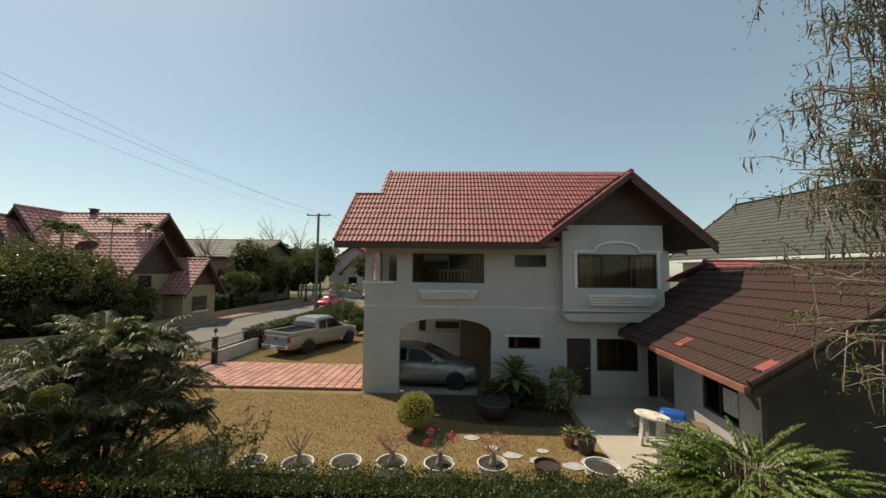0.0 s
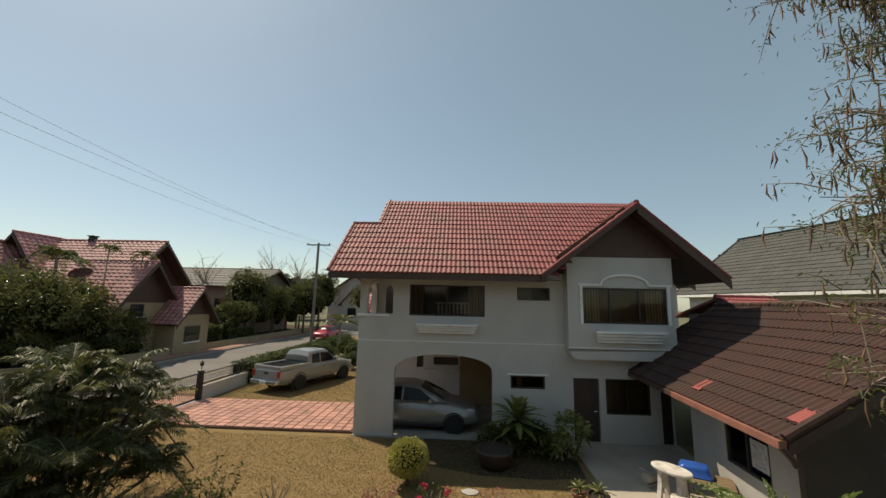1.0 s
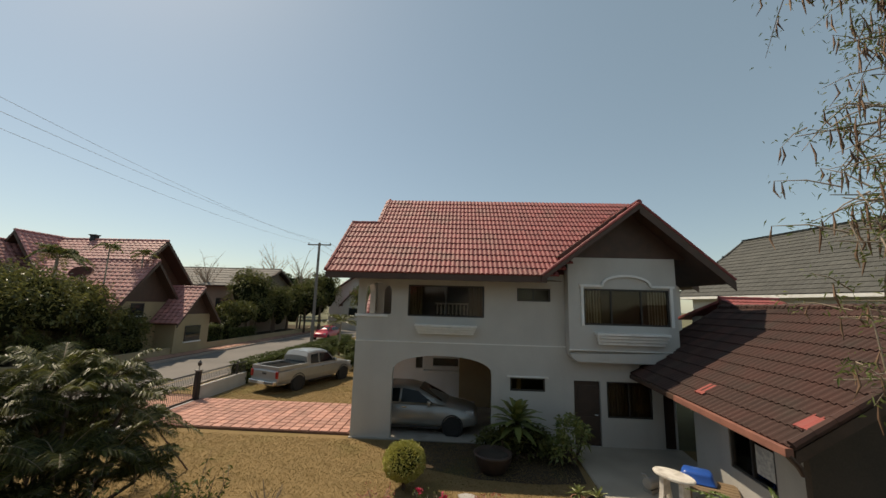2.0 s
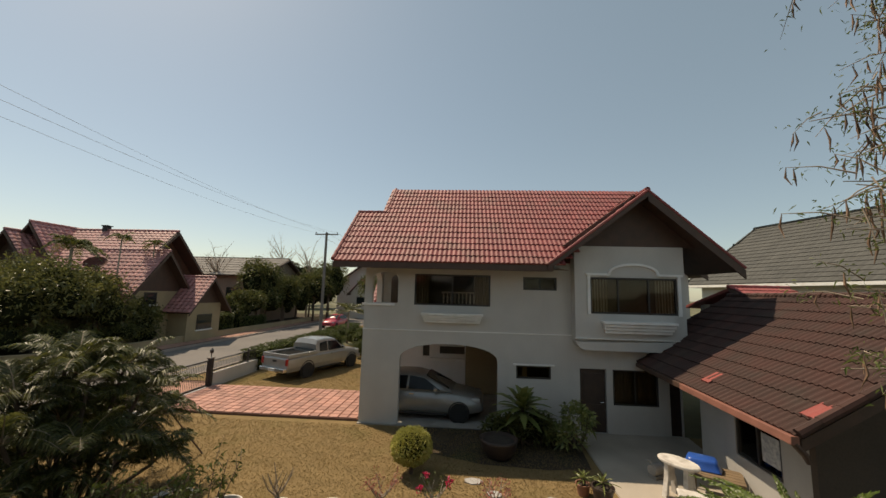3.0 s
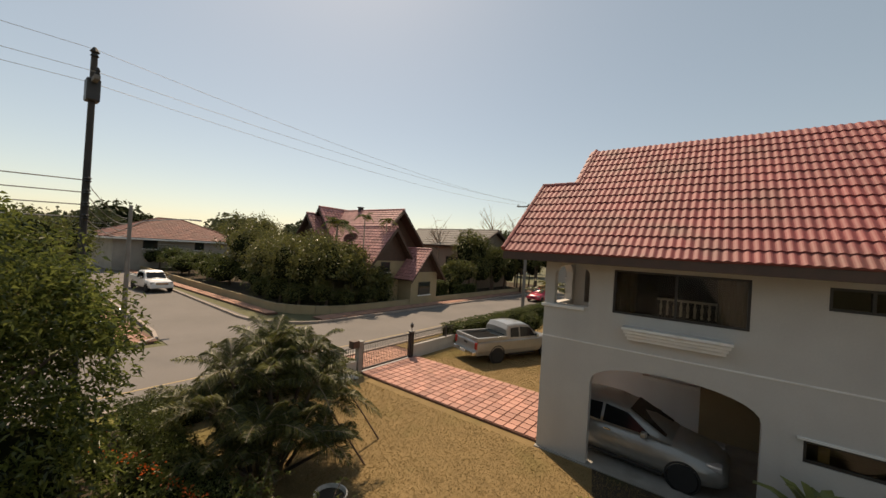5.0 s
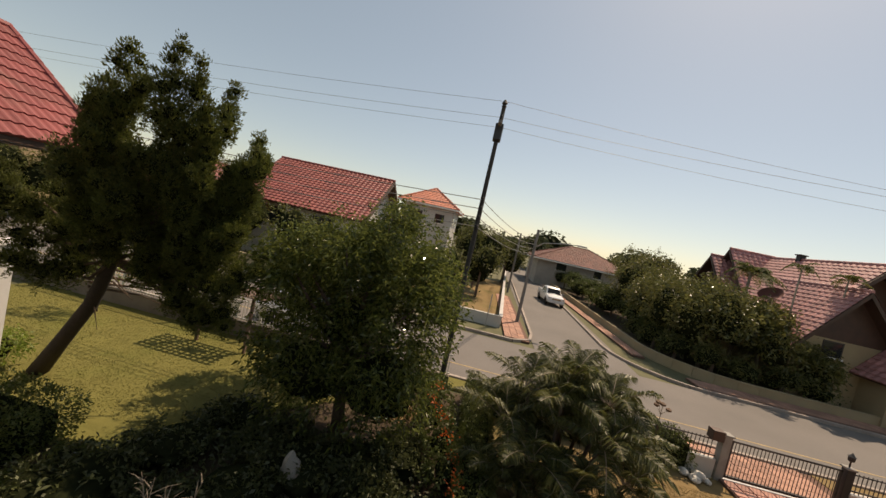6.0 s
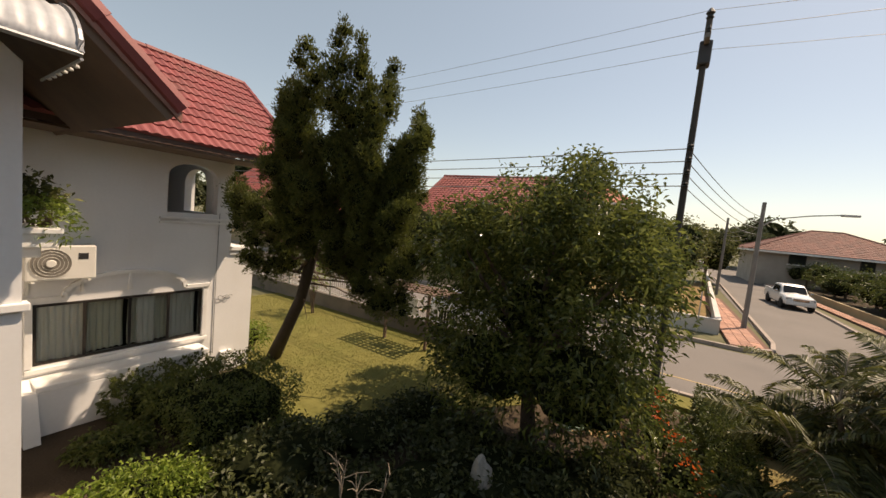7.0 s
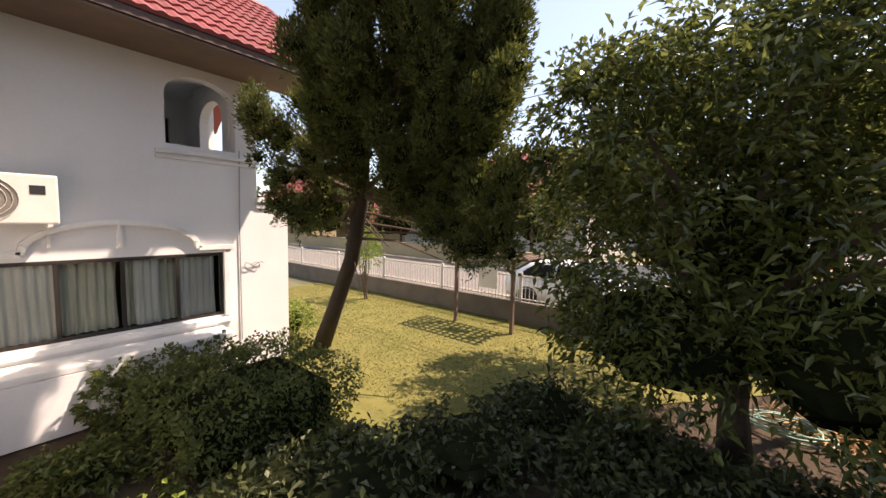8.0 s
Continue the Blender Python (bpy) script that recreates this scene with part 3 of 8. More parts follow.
def pleats(x0, x1, z0, z1, y, fold=0.09, deep=0.035):
    n = max(8, int((x1 - x0) / fold * 6))
    vs, fs = [], []
    rng = random.Random(int(x0 * 100))
    ph = rng.random() * 6
    for i in range(n + 1):
        x = x0 + (x1 - x0) * i / n
        a = deep * (math.sin(x / fold * 2 * math.pi + ph) + 0.4 * math.sin(x / fold * 2.7 + ph))
        for j in range(4):
            z = z0 + (z1 - z0) * j / 3
            vs.append((x + 0.01 * math.sin(z * 5 + i), y + a * (1.15 - 0.12 * j), z))
    for i in range(n):
        for j in range(3):
            k = i * 4 + j
            fs.append((k, k + 4, k + 5, k + 1))
    return sheet("curtain", vs, fs)


def clear_glass(name, tint):
    m = bpy.data.materials.new(name)
    m.use_nodes = True
    nt = m.node_tree
    t, g, x = nt.nodes.new("ShaderNodeBsdfTransparent"), nt.nodes.new("ShaderNodeBsdfGlossy"), nt.nodes.new("ShaderNodeMixShader")
    t.inputs[0].default_value, g.inputs["Roughness"].default_value = (*tint, 1), 0.03
    f = nt.nodes.new("ShaderNodeFresnel")
    f.inputs[0].default_value = 1.35
    for a, b in ((f.outputs[0], x.inputs[0]), (t.outputs[0], x.inputs[1]), (g.outputs[0], x.inputs[2]), (x.outputs[0], nt.nodes["Material Output"].inputs["Surface"])):
        nt.links.new(a, b)
    return m


GLASS_CLEAR = clear_glass("clear_window_glass", (0.93, 0.94, 0.92))
GLASS_TINT = clear_glass("brown_tinted_glass", (0.74, 0.69, 0.61))


def surround(x0, x1, z0, z1, y, face, rise=0.34, wide=0.09, proud=0.05, name="window_surround", parent=None, arch=0.28):
    """A moulded white surround with a shallow arched hood over the middle."""
    bm = bmesh.new()
    lo, hi = sorted((y, y + face * proud))
    box(x0 - wide, lo, z0 - 0.02, x0, hi, z1 + wide, 0.008, bm=bm)
    own = part(name, bm, TRIM, parent, "moulded white window surround", world=True)
    part("jamb", box(x1, lo, z0 - 0.02, x1 + wide, hi, z1 + wide, 0.008), TRIM, own, world=True)
    cx, hw = (x0 + x1) / 2, (x1 - x0) * arch
    pts = [Vector((x0 - wide - 0.05, 0, z1 + wide)), Vector((cx - hw, 0, z1 + wide))]
    pts += [Vector((cx - hw * math.cos(a), 0, z1 + wide + 0.03 + rise * math.sin(a))) for a in [math.pi * k / 14 for k in range(1, 14)]]
    pts += [Vector((cx + hw, 0, z1 + wide)), Vector((x1 + wide + 0.05, 0, z1 + wide))]
    hood = bmesh.new()
    for p, q in zip(pts, pts[1:]):
        d = (q - p).normalized()
        n = Vector((-d.z, 0, d.x)) * 0.035
        quad = [(p - n), (q - n), (q + n), (p + n)]
        merge(hood, prism([(v.x, v.z) for v in quad], "y", lo - (0.02 if face < 0 else 0), hi + (0.02 if face > 0 else 0)))
    part("hood_moulding", hood, TRIM, own, world=True)
    return own


def planter_box(parent, x0, x1, z0, z1, y, face, deep=0.32):
    """A stepped white planter ledge under a window."""
    n = 4
    bm = bmesh.new()
    for k in range(n):
        t = k / (n - 1)
        za, zb = z0 + (z1 - z0) * k / n, z0 + (z1 - z0) * (k + 1) / n
        d = deep * (0.45 + 0.55 * t)
        lo, hi = sorted((y, y + face * d))
        box(x0 + 0.10 * (1 - t), lo, za, x1 - 0.10 * (1 - t), hi, zb - 0.012, 0.01, bm=bm)
    return part("planter_ledge", bm, TRIM, parent, "stepped white planter ledge", world=True)


# ---- the neighbouring house with the carport ----
house = thing("house", (2.2, 16.5, 0), "white two-storey house with red gable roofs and arched carport", "house")
FY = 13.28
part("wall", wall_panel(-2.92, 7.3, 0, 5.35, FY, 0.2, [(-1.64, 1.58, 0, 2.6, 0.55), (-1.225, 1.324, 3.856, 4.897, 0), (2.4, 3.5, 4.44, 4.87, 0), (2.17, 3.28, 1.6, 2.01, 0),
     (4.18, 5.0, 0.05, 1.99, 0), (5.2, 6.6, 0.9, 1.99, 0), (-2.66, -1.78, 3.9, 4.95, 0.3), (6.92, 7.28, 0.05, 2.05, 0)]), WALL, house, "white rendered front wall", world=True)
west = wall_panel(FY + 0.2, 19.7, 0, 5.35, 0, 0.2, [(13.9, 16.9, 0, 2.6, 0.5), (13.62, 14.95, 3.86, 4.98, 0.4)])
west.transform(Matrix.Translation((-2.92, 0, 0)) @ Matrix.Rotation(radians(90), 4, "Z") @ Matrix.Diagonal((1, -1, 1, 1)))
bmesh.ops.recalc_face_normals(west, faces=west.faces[:])
part("wall", west, WALL, house, "white rendered side wall", world=True)
part("wall", box(7.1, FY + 0.2, 0, 7.3, 19.7, 5.35), WALL, house, world=True)
part("wall", box(-2.72, 19.5, 0, 7.1, 19.7, 5.35), WALL, house, world=True)
# carport and balcony insides
# The paler render here stands for light reaching the carport's back.
part("carport_back_wall", wall_panel(-2.72, 2.5, 0.03, 2.9, 17.4, 0.15, [(-1.35, -1.05, 1.5, 2.6, 0), (-0.6, 0.5, 1.62, 1.95, 0)]), WALL_LIT, house, "white carport back wall with small openings", world=True)
part("carport_ledge", box(-1.0, 17.16, 1.36, 0.54, 17.395, 1.46, 0.015), TRIM, house, "white ledge on the carport back wall", world=True)
# Solid dark block stands for the dimness behind the openings.
part("carport_recess", box(-2.0, 17.56, 1.0, 1.0, 17.9, 2.8), INSIDE, house, "dark block standing for the dim recess behind the openings", world=True)
part("carport_side_wall", box(2.4, FY + 0.2, 0.03, 2.55, 17.4, 2.9), WALL_CREAM, house, "beige carport side wall", world=True)
part("carport_screen", box(0.55, 17.25, 0.03, 2.4, 17.38, 2.75, 0.01), WALL_CREAM, house, "beige panel at the back of the carport", world=True)
part("upper_floor", box(-2.72, FY + 0.2, 2.9, 7.1, 19.5, 3.1), WALL, house, "upper floor slab over the carport", world=True)
part("balcony_wall", box(-1.7, FY + 0.2, 3.1, -1.55, 15.2, 5.35), WALL, house, world=True)
part("balcony_back", wall_panel(-2.72, -1.55, 3.1, 5.35, 15.2, 0.15, [(-2.42, -1.72, 3.8, 4.98, 0.3)]), WALL, house, "white balcony wall with an arched opening", world=True)
part("balcony_ceiling", box(-2.72, FY + 0.2, 5.2, -1.7, 15.2, 5.3), WALL, house, world=True)
part("floor_band", box(-2.935, FY - 0.02, 3.0, 3.95, FY, 3.035, 0.006), TRIM, house, "thin moulded band between the storeys", world=True)
part("sill_band", box(-2.98, FY - 0.06, 3.80, -1.88, FY, 3.88, 0.01), TRIM, house, "white balcony sill", world=True)
part("sill_band", box(2.07, FY - 0.06, 2.02, 3.38, FY, 2.07, 0.01), TRIM, house, world=True)
window_unit(house, -1.225, 1.324, 3.856, 4.897, FY, 2, CURTAIN_TAN, curtain_sides=True, glass=GLASS_TINT)
window_unit(house, 2.4, 3.5, 4.44, 4.87, FY, 2, glass=GLASS_TINT)
window_unit(house, 2.17, 3.28, 1.6, 2.01, FY, 1, glass=GLASS_TINT)
window_unit(house, 5.2, 6.6, 0.9, 1.99, FY, 2, CURTAIN_TAN, glass=GLASS_TINT)
planter_box(house, -0.95, 1.08, 3.30, 3.62, FY, -1)
rail = bmesh.new()
for k in range(12):
    lathe([(0.012, 0), (0.03, 0.03), (0.018, 0.1), (0.034, 0.2), (0.016, 0.3), (0.02, 0.34)], 8, rail, (-0.25 + k * 0.13, FY + 0.3, 3.93))
box(-0.33, FY + 0.26, 4.27, 1.27, FY + 0.34, 4.32, 0.01, bm=rail)
part("inner_balustrade", rail, TRIM, house, "white balustrade behind the window glass", world=True)
door = part("door", box(4.2, FY + 0.06, 0.06, 4.98, FY + 0.11, 1.97, 0.006), DARK_DOOR, house, "dark timber door in shade", world=True)
for za, zb in ((0.2, 0.9), (1.05, 1.85)):
    part("door_panel", box(4.3, FY + 0.045, za, 4.88, FY + 0.07, zb, 0.01), DARK_DOOR, door, world=True)
part("door_handle", tube([(4.9, FY + 0.05, 0.98), (4.9, FY - 0.01, 0.98), (4.8, FY - 0.01, 0.98)], 0.012, 6), CHROME, door, world=True)
part("side_door", box(6.93, FY + 0.08, 0.05, 7.27, FY + 0.12, 2.04, 0.006), DARK_DOOR, house, "dark side door in shade", world=True)
# overhanging bay with the curved underside
BX0, BX1, BY = 3.95, 7.3, 12.85
prof = [(BX0, 5.88), (BX0, 3.0)]
prof += [(BX0 + 0.35 - 0.35 * math.cos(a), 2.95 - 0.33 * math.sin(a)) for a in [math.pi / 2 * k / 6 for k in range(1, 7)]]
prof += [(BX1, 2.62), (BX1, 5.88)]
bay_wall = prism(prof, "y", BY + 0.12, FY)
part("bay", bay_wall, WALL, house, "white overhanging bay with a curved lower corner", world=True)
part("bay_front", wall_panel(BX0 + 0.35, BX1, 2.95, 5.88, BY, 0.12, [(4.42, 7.08, 3.75, 4.89, 0)]), WALL, house, world=True)
part("bay_front_edge", box(BX0, BY, 2.95, BX0 + 0.35, BY + 0.12, 5.88), WALL, house, world=True)
curve = prism([p for p in prof[1:-1] if p[1] <= 2.951] + [(BX1, 2.95)], "y", BY, BY + 0.12)
part("bay_lower_lip", curve, WALL, house, world=True)
part("bay_band", box(BX0 - 0.02, BY - 0.025, 2.97, BX1 + 0.0, BY, 3.0, 0.005), TRIM, house, world=True)
win2 = bmesh.new()
for q in ((4.42, 3.75, 7.08, 3.81), (4.42, 4.83, 7.08, 4.89), (4.42, 3.81, 4.48, 4.83), (7.02, 3.81, 7.08, 4.83), (5.27, 3.81, 5.32, 4.83), (6.2, 3.81, 6.25, 4.83)):
    box(q[0], BY + 0.03, q[1], q[2], BY + 0.1, q[3], 0.006, bm=win2)
bw = part("window", win2, DARK_FRAME, house, "dark bronze window frame", world=True)
part("pane", box(4.45, BY + 0.06, 3.78, 7.05, BY + 0.068, 4.86), GLASS_TINT, bw, world=True)
part("curtain", pleats(4.5, 5.0, 3.77, 4.87, BY + 0.118, deep=0.012), CURTAIN_TAN, bw, world=True, smooth=True)
part("curtain", pleats(6.45, 7.0, 3.77, 4.87, BY + 0.118, deep=0.012), CURTAIN_TAN, bw, world=True, smooth=True)
# Dark panel between the curtains stands for the unlit room.
part("blind", box(5.0, BY + 0.108, 3.77, 6.45, BY + 0.117, 4.87), INSIDE, bw, "dark panel standing for the dim room behind the glass", world=True)
surround(4.42, 7.08, 3.75, 4.89, BY, -1, 0.30, parent=house)
planter_box(house, 4.72, 6.9, 3.17, 3.55, BY, -1, 0.3)
part("gable_board", prism([(3.6, 5.88), (8.2, 5.88), (5.9, 7.6)], "y", BY + 0.02, BY + 0.14), BROWN_WOOD, house, "dark brown timber gable", world=True)

# roof: main slope, lower west end, cross gable
roof = part("roof", roof_slab([(-3.69, 12.3, 5.2), (3.05, 12.3, 5.2), (6.0, 15.05, 7.52), (8.1, 13.07, 5.85), (8.1, 16.5, 8.74), (-2.66, 16.5, 8.74), (-2.66, 14.76, 7.27), (-3.69, 14.76, 7.27)]), BROWN_WOOD, house, "red tiled pitched roof", world=True)
part("roof_back", roof_slab([(-2.66, 16.5, 8.74), (8.1, 16.5, 8.74), (8.1, 20.7, 5.2), (-2.66, 20.7, 5.2)]), TILE_RED_I, roof, world=True)
part("roof_back", roof_slab([(-3.69, 14.76, 7.27), (-2.66, 14.76, 7.27), (-2.66, 17.2, 5.2), (-3.69, 17.2, 5.2)]), TILE_RED_I, roof, world=True)
part("end_gable", prism([(13.3, 5.3), (19.7, 5.3), (16.5, 8.4)], "x", -2.5, -2.4), WALL, house, world=True)
part("end_gable", prism([(13.3, 5.3), (19.7, 5.3), (16.5, 8.4)], "x", 7.2, 7.3), BROWN_WOOD, house, world=True)
part("end_gable", prism([(13.3, 5.3), (16.2, 5.3), (14.76, 6.9)], "x", -3.1, -3.0), WALL, house, world=True)
SL = math.hypot(4.2, 3.54)
VW = (0, 4.2, 3.54)


def main_inside(a, b):
    x = -3.69 + a
    y = 12.3 + b * 4.2 / SL
    if x < -2.66 and y > 14.76:
        return False
    z = 5.2 + (y - 12.3) * 3.54 / 4.2
    if z < 7.62 and x > 3.3 + (z - 5.2) * 1.29:
        return x > 8.9 - (z - 5.2) * 1.0
    return True


tile_slope(roof, (-3.69, 12.22, 5.2), (1, 0, 0), VW, 11.8, SL, TILE_RED, TILE_RED_I, 0.30, 0.365, main_inside, lambda a, b: a < 7 and b < 4.6 or a < 1.2)
part("ridge_tile", cap_line((-2.7, 16.5, 8.6), (8.12, 16.5, 8.6)), TILE_RED, roof, "row of half-round ridge tiles", world=True)
part("ridge_tile", cap_line((-3.75, 14.76, 7.33), (-2.62, 14.76, 7.33)), TILE_RED, roof, world=True)
part("rake_tile", cap_line((-3.72, 12.25, 5.26), (-3.72, 14.76, 7.34), 0.07), TILE_RED, roof, world=True)
part("rake_tile", cap_line((-2.66, 14.76, 7.34), (-2.66, 16.5, 8.8), 0.07), TILE_RED, roof, world=True)
part("fascia", box(-3.72, 12.24, 5.0, 3.15, 12.28, 5.19, 0.006), BROWN_WOOD, roof, "dark brown fascia board", world=True)
part("soffit", roof_slab([(-3.69, 12.28, 5.06), (3.6, 12.28, 5.06), (3.6, 13.28, 5.16), (-3.69, 13.28, 5.16)], 0.02), SOFFIT, roof, world=True)
# cross gable: left eave at (3.05, 5.2), apex (6.0, 7.55), right eave at (8.75, 5.2)
GX, GZ, GY0, GY1 = 6.0, 7.52, 12.2, 15.05
part("gable_slope", roof_slab([(3.02, GY0, 5.18), (GX, GY0, GZ), (GX, GY1, GZ), (3.02, 12.4, 5.18)], 0.1), BROWN_WOOD, roof, world=True)
part("gable_slope", roof_slab([(GX, GY0, GZ), (8.6, GY0, 5.18), (8.6, GY1 - 0.3, 5.18), (GX, GY1, GZ)], 0.1), BROWN_WOOD, roof, world=True)
LL = math.hypot(GX - 3.02, GZ - 5.18)


def gable_inside(a, b):
    return (GY1 - a) < 12.5 + b / LL * (GY1 - 12.2)


tile_slope(roof, (3.02, GY1, 5.18), (0, -1, 0), (GX - 3.02, 0, GZ - 5.18), GY1 - GY0, LL, TILE_RED, TILE_RED_I, 0.285, 0.365, gable_inside)
tile_slope(roof, (8.6, GY0, 5.18), (0, 1, 0), (GX - 8.6, 0, GZ - 5.18), GY1 - GY0, math.hypot(2.6, 2.34), TILE_RED, TILE_RED_I, 0.285, 0.36)
part("rake_tile", cap_line((2.98, GY0, 5.22), (GX, GY0, GZ + 0.03), 0.05), TILE_RED, roof, world=True)
part("rake_tile", cap_line((8.66, GY0, 5.22), (GX, GY0, GZ + 0.03), 0.05), TILE_RED, roof, world=True)
part("ridge_tile", cap_line((GX, GY0, GZ + 0.05), (GX, GY1, GZ + 0.05), 0.09), TILE_RED, roof, world=True)
for sx in (2.98, 8.66):
    d = Vector((GX - sx, 0, GZ - 5.16)).normalized()
    n = Vector((-d.z, 0, d.x)) if sx < GX else Vector((d.z, 0, -d.x))
    a, b = Vector((sx, 0, 5.16)), Vector((GX, 0, GZ))
    deep = 0.14 if sx < GX else 0.26
    low = [a, b, b - Vector((0, 0, deep * 1.2)), a - Vector((0, 0, deep))]
    part("bargeboard", prism([(p.x, p.z) for p in low], "y", GY0 - 0.02, GY0 + 0.03), BROWN_WOOD, roof, "dark brown bargeboard", world=True)

# ---- the low kitchen wing with weathered tiles ----
wing = thing("kitchen_wing", (5.56, 7.2, 0), "low white outbuilding with weathered brown-red tiles against the house", "house", rz=-4.4)
WL, WR = 7.2, 3.35
SLW = math.hypot(WR, 2.12)


def wpart(name, shape, material, parent, label="", smooth=False):
    return part(name, shape, material, parent, label, smooth=smooth)


w_hole = [(1.45, 2.75, 0.95, 1.88, 0)]
ww = wall_panel(0.82, 4.1, 0, 2.6, 0, 0.15, w_hole)
ww.transform(Matrix.Translation((0.7, 0, 0)) @ Matrix.Rotation(radians(90), 4, "Z") @ Matrix.Diagonal((1, -1, 1, 1)))
bmesh.ops.recalc_face_normals(ww, faces=ww.faces[:])
wpart("wall", ww, WALL_WING_SHADE, wing, "white rendered wall")
# Shade and tree shadows on the end wall are put into its brown.
DARKWALL = shader("shade_darkened_brown_wall", (0.075, 0.056, 0.042), 0.9, second=(0.056, 0.043, 0.033), scale=1.5, fine=30)
wpart("wall", box(0.703, 0.69, 0, 6.2, 0.82, 2.6), DARKWALL, wing, "end wall in brown darkened for its shade")
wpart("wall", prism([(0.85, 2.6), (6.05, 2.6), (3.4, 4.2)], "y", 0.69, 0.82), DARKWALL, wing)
wpart("wall", box(1.9, 4.0, 0, 6.2, 4.1, 2.6), WALL_WING_SHADE, wing)
wpart("wall", box(6.05, 0.83, 0, 6.2, 6.0, 2.6), WALL_WING_SHADE, wing)
wf = bmesh.new()
for q in ((1.45, 0.95, 2.75, 1.0), (1.45, 1.83, 2.75, 1.88), (1.45, 1.0, 1.51, 1.83), (2.69, 1.0, 2.75, 1.83), (2.08, 1.0, 2.13, 1.83)):
    box(0.72, q[0], q[1], 0.81, q[2], q[3], 0.006, bm=wf)
kw = wpart("window", wf, DARK_FRAME, wing, "dark bronze window frame")
for a, b in ((1.51, 2.08), (2.13, 2.69)):
    wpart("pane", box(0.76, a, 1.0, 0.77, b, 1.83), GLASS_CLEAR, kw)
# Dark panel behind the panes, again in place of a dim room.
wpart("blind", box(0.83, 1.47, 0.97, 0.845, 2.73, 1.86), INSIDE, kw)
PAPER = shader("pale_notice_paper", (0.5, 0.5, 0.48), 0.8, second=(0.25, 0.26, 0.27), scale=14, fine=40, mix=0.3)
wpart("notice", box(0.75, 1.56, 1.12, 0.754, 2.03, 1.66), PAPER, kw, "pale notice stuck behind the glass")
wroof = part("roof", roof_slab([(0, 0, 2.25), (WR, 0, 4.37), (WR, WL, 4.37), (0, WL, 2.25)], 0.1), BROWN_WOOD, wing, "weathered brown-red tiled roof")
WORLD[wroof] = Matrix()
tile_slope(wroof, (-0.06, WL, 2.24), (0, -1, 0), (WR, 0, 2.12), WL, SLW, TILE_OLD, TILE_OLD, 0.30, 0.37, None, lambda a, b: a > 2.4 and b < 3.4, wave=0.04, waves=2)
tile_slope(wroof, (2 * WR, 0, 2.25), (0, 1, 0), (-WR, 0, 2.12), WL, SLW, TILE_OLD, TILE_OLD, 0.30, 0.37)
part("roof_back", roof_slab([(WR, 0, 4.36), (2 * WR, 0, 2.2), (2 * WR, WL, 2.2), (WR, WL, 4.36)], 0.1), BROWN_WOOD, wroof)
part("ridge_tile", cap_line((WR, -0.05, 4.42), (WR, WL, 4.42), 0.1), TILE_OLD, wroof)
part("rake_tile", cap_line((-0.05, -0.03, 2.3), (WR, -0.03, 4.42), 0.075), TILE_OLD, wroof)
part("rake_tile", cap_line((2 * WR, -0.03, 2.3), (WR, -0.03, 4.42), 0.075), TILE_OLD, wroof)
part("gutter", box(-0.14, -0.02, 2.12, -0.02, 3.3, 2.25, 0.015), GUTTER, wroof, "red-brown eaves gutter")
# Darker brown from here on stands for the house shadow along the gutter.
part("gutter", box(-0.14, 3.3, 2.13, -0.02, WL - 1.2, 2.25, 0.015), BROWN_WOOD, wroof)
part("gutter_spout", tube([(-0.08, 0.02, 2.14), (0.06, 0.02, 1.98), (0.1, 0.02, 1.86)], [0.05, 0.05, 0.03], 8), BROWN_WOOD, wroof)
part("bargeboard", prism([(0, 2.2), (WR, 4.3), (WR, 4.1), (0, 2.02)], "y", -0.02, 0.02), BROWN_WOOD, wroof)
RED_PATCH = shader("replaced_red_tile", (0.30, 0.06, 0.05), 0.6, second=(0.24, 0.055, 0.045))
for a, b in ((0.28, 2.6), (0.4, 0.02)):
    one = tile_mesh(0.3, 0.37, 0.012, 0.03, waves=2)
    ob = part("replaced_tile", one, RED_PATCH, wroof)
    d = Vector((WR, 0, 2.12)).normalized()
    u = Vector((0, -1, 0))
    n = u.cross(d)
    ob.matrix_basis = Matrix.Translation(Vector((-0.06, b + 0.3, 2.24)) + d * a + n * 0.036) @ Matrix((u, d, n)).transposed().to_4x4()
# the small higher roof behind the wing
rear = thing("rear_annex", (11.4, 15.2, 0), "small white annex with a bright red tiled roof behind the wing", "house")
part("wall", box(10.3, 13.6, 0, 12.6, 17.0, 4.1), WALL, rear, world=True)
rroof = part("roof", roof_slab([(9.9, 13.0, 4.0), (12.9, 13.0, 4.0), (12.3, 15.2, 4.72), (10.2, 15.2, 4.72)], 0.1), BROWN_WOOD, rear, world=True)
tile_slope(rroof, (9.9, 12.96, 4.02), (1, 0, 0), (0, 2.2, 0.72), 3.0, 2.31, TILE_RED, TILE_RED_I, 0.3, 0.385, lambda a, b: 0.12 * b <= a <= 3.0 - 0.26 * b)
part("ridge_tile", cap_line((10.2, 15.2, 4.77), (12.35, 15.2, 4.77)), TILE_RED, rroof, world=True)
part("roof_back", roof_slab([(10.2, 15.2, 4.72), (12.3, 15.2, 4.72), (12.9, 17.4, 4.0), (9.9, 17.4, 4.0)], 0.1), TILE_RED_I, rroof, world=True)

# ---- the house beside the camera ----
home = thing("house", (-3.0, -5.6, 0), "white two-storey house with red tiles and an arched balcony", "house")
HY = -3.28
hole = [(-4.84, -2.34, 1.0, 2.03, 0), (-5.07, -4.13, 3.66, 4.68, 0.34)]
w2 = wall_panel(-5.4, -1.6, 0, 5.25, 0, 0.2, hole)
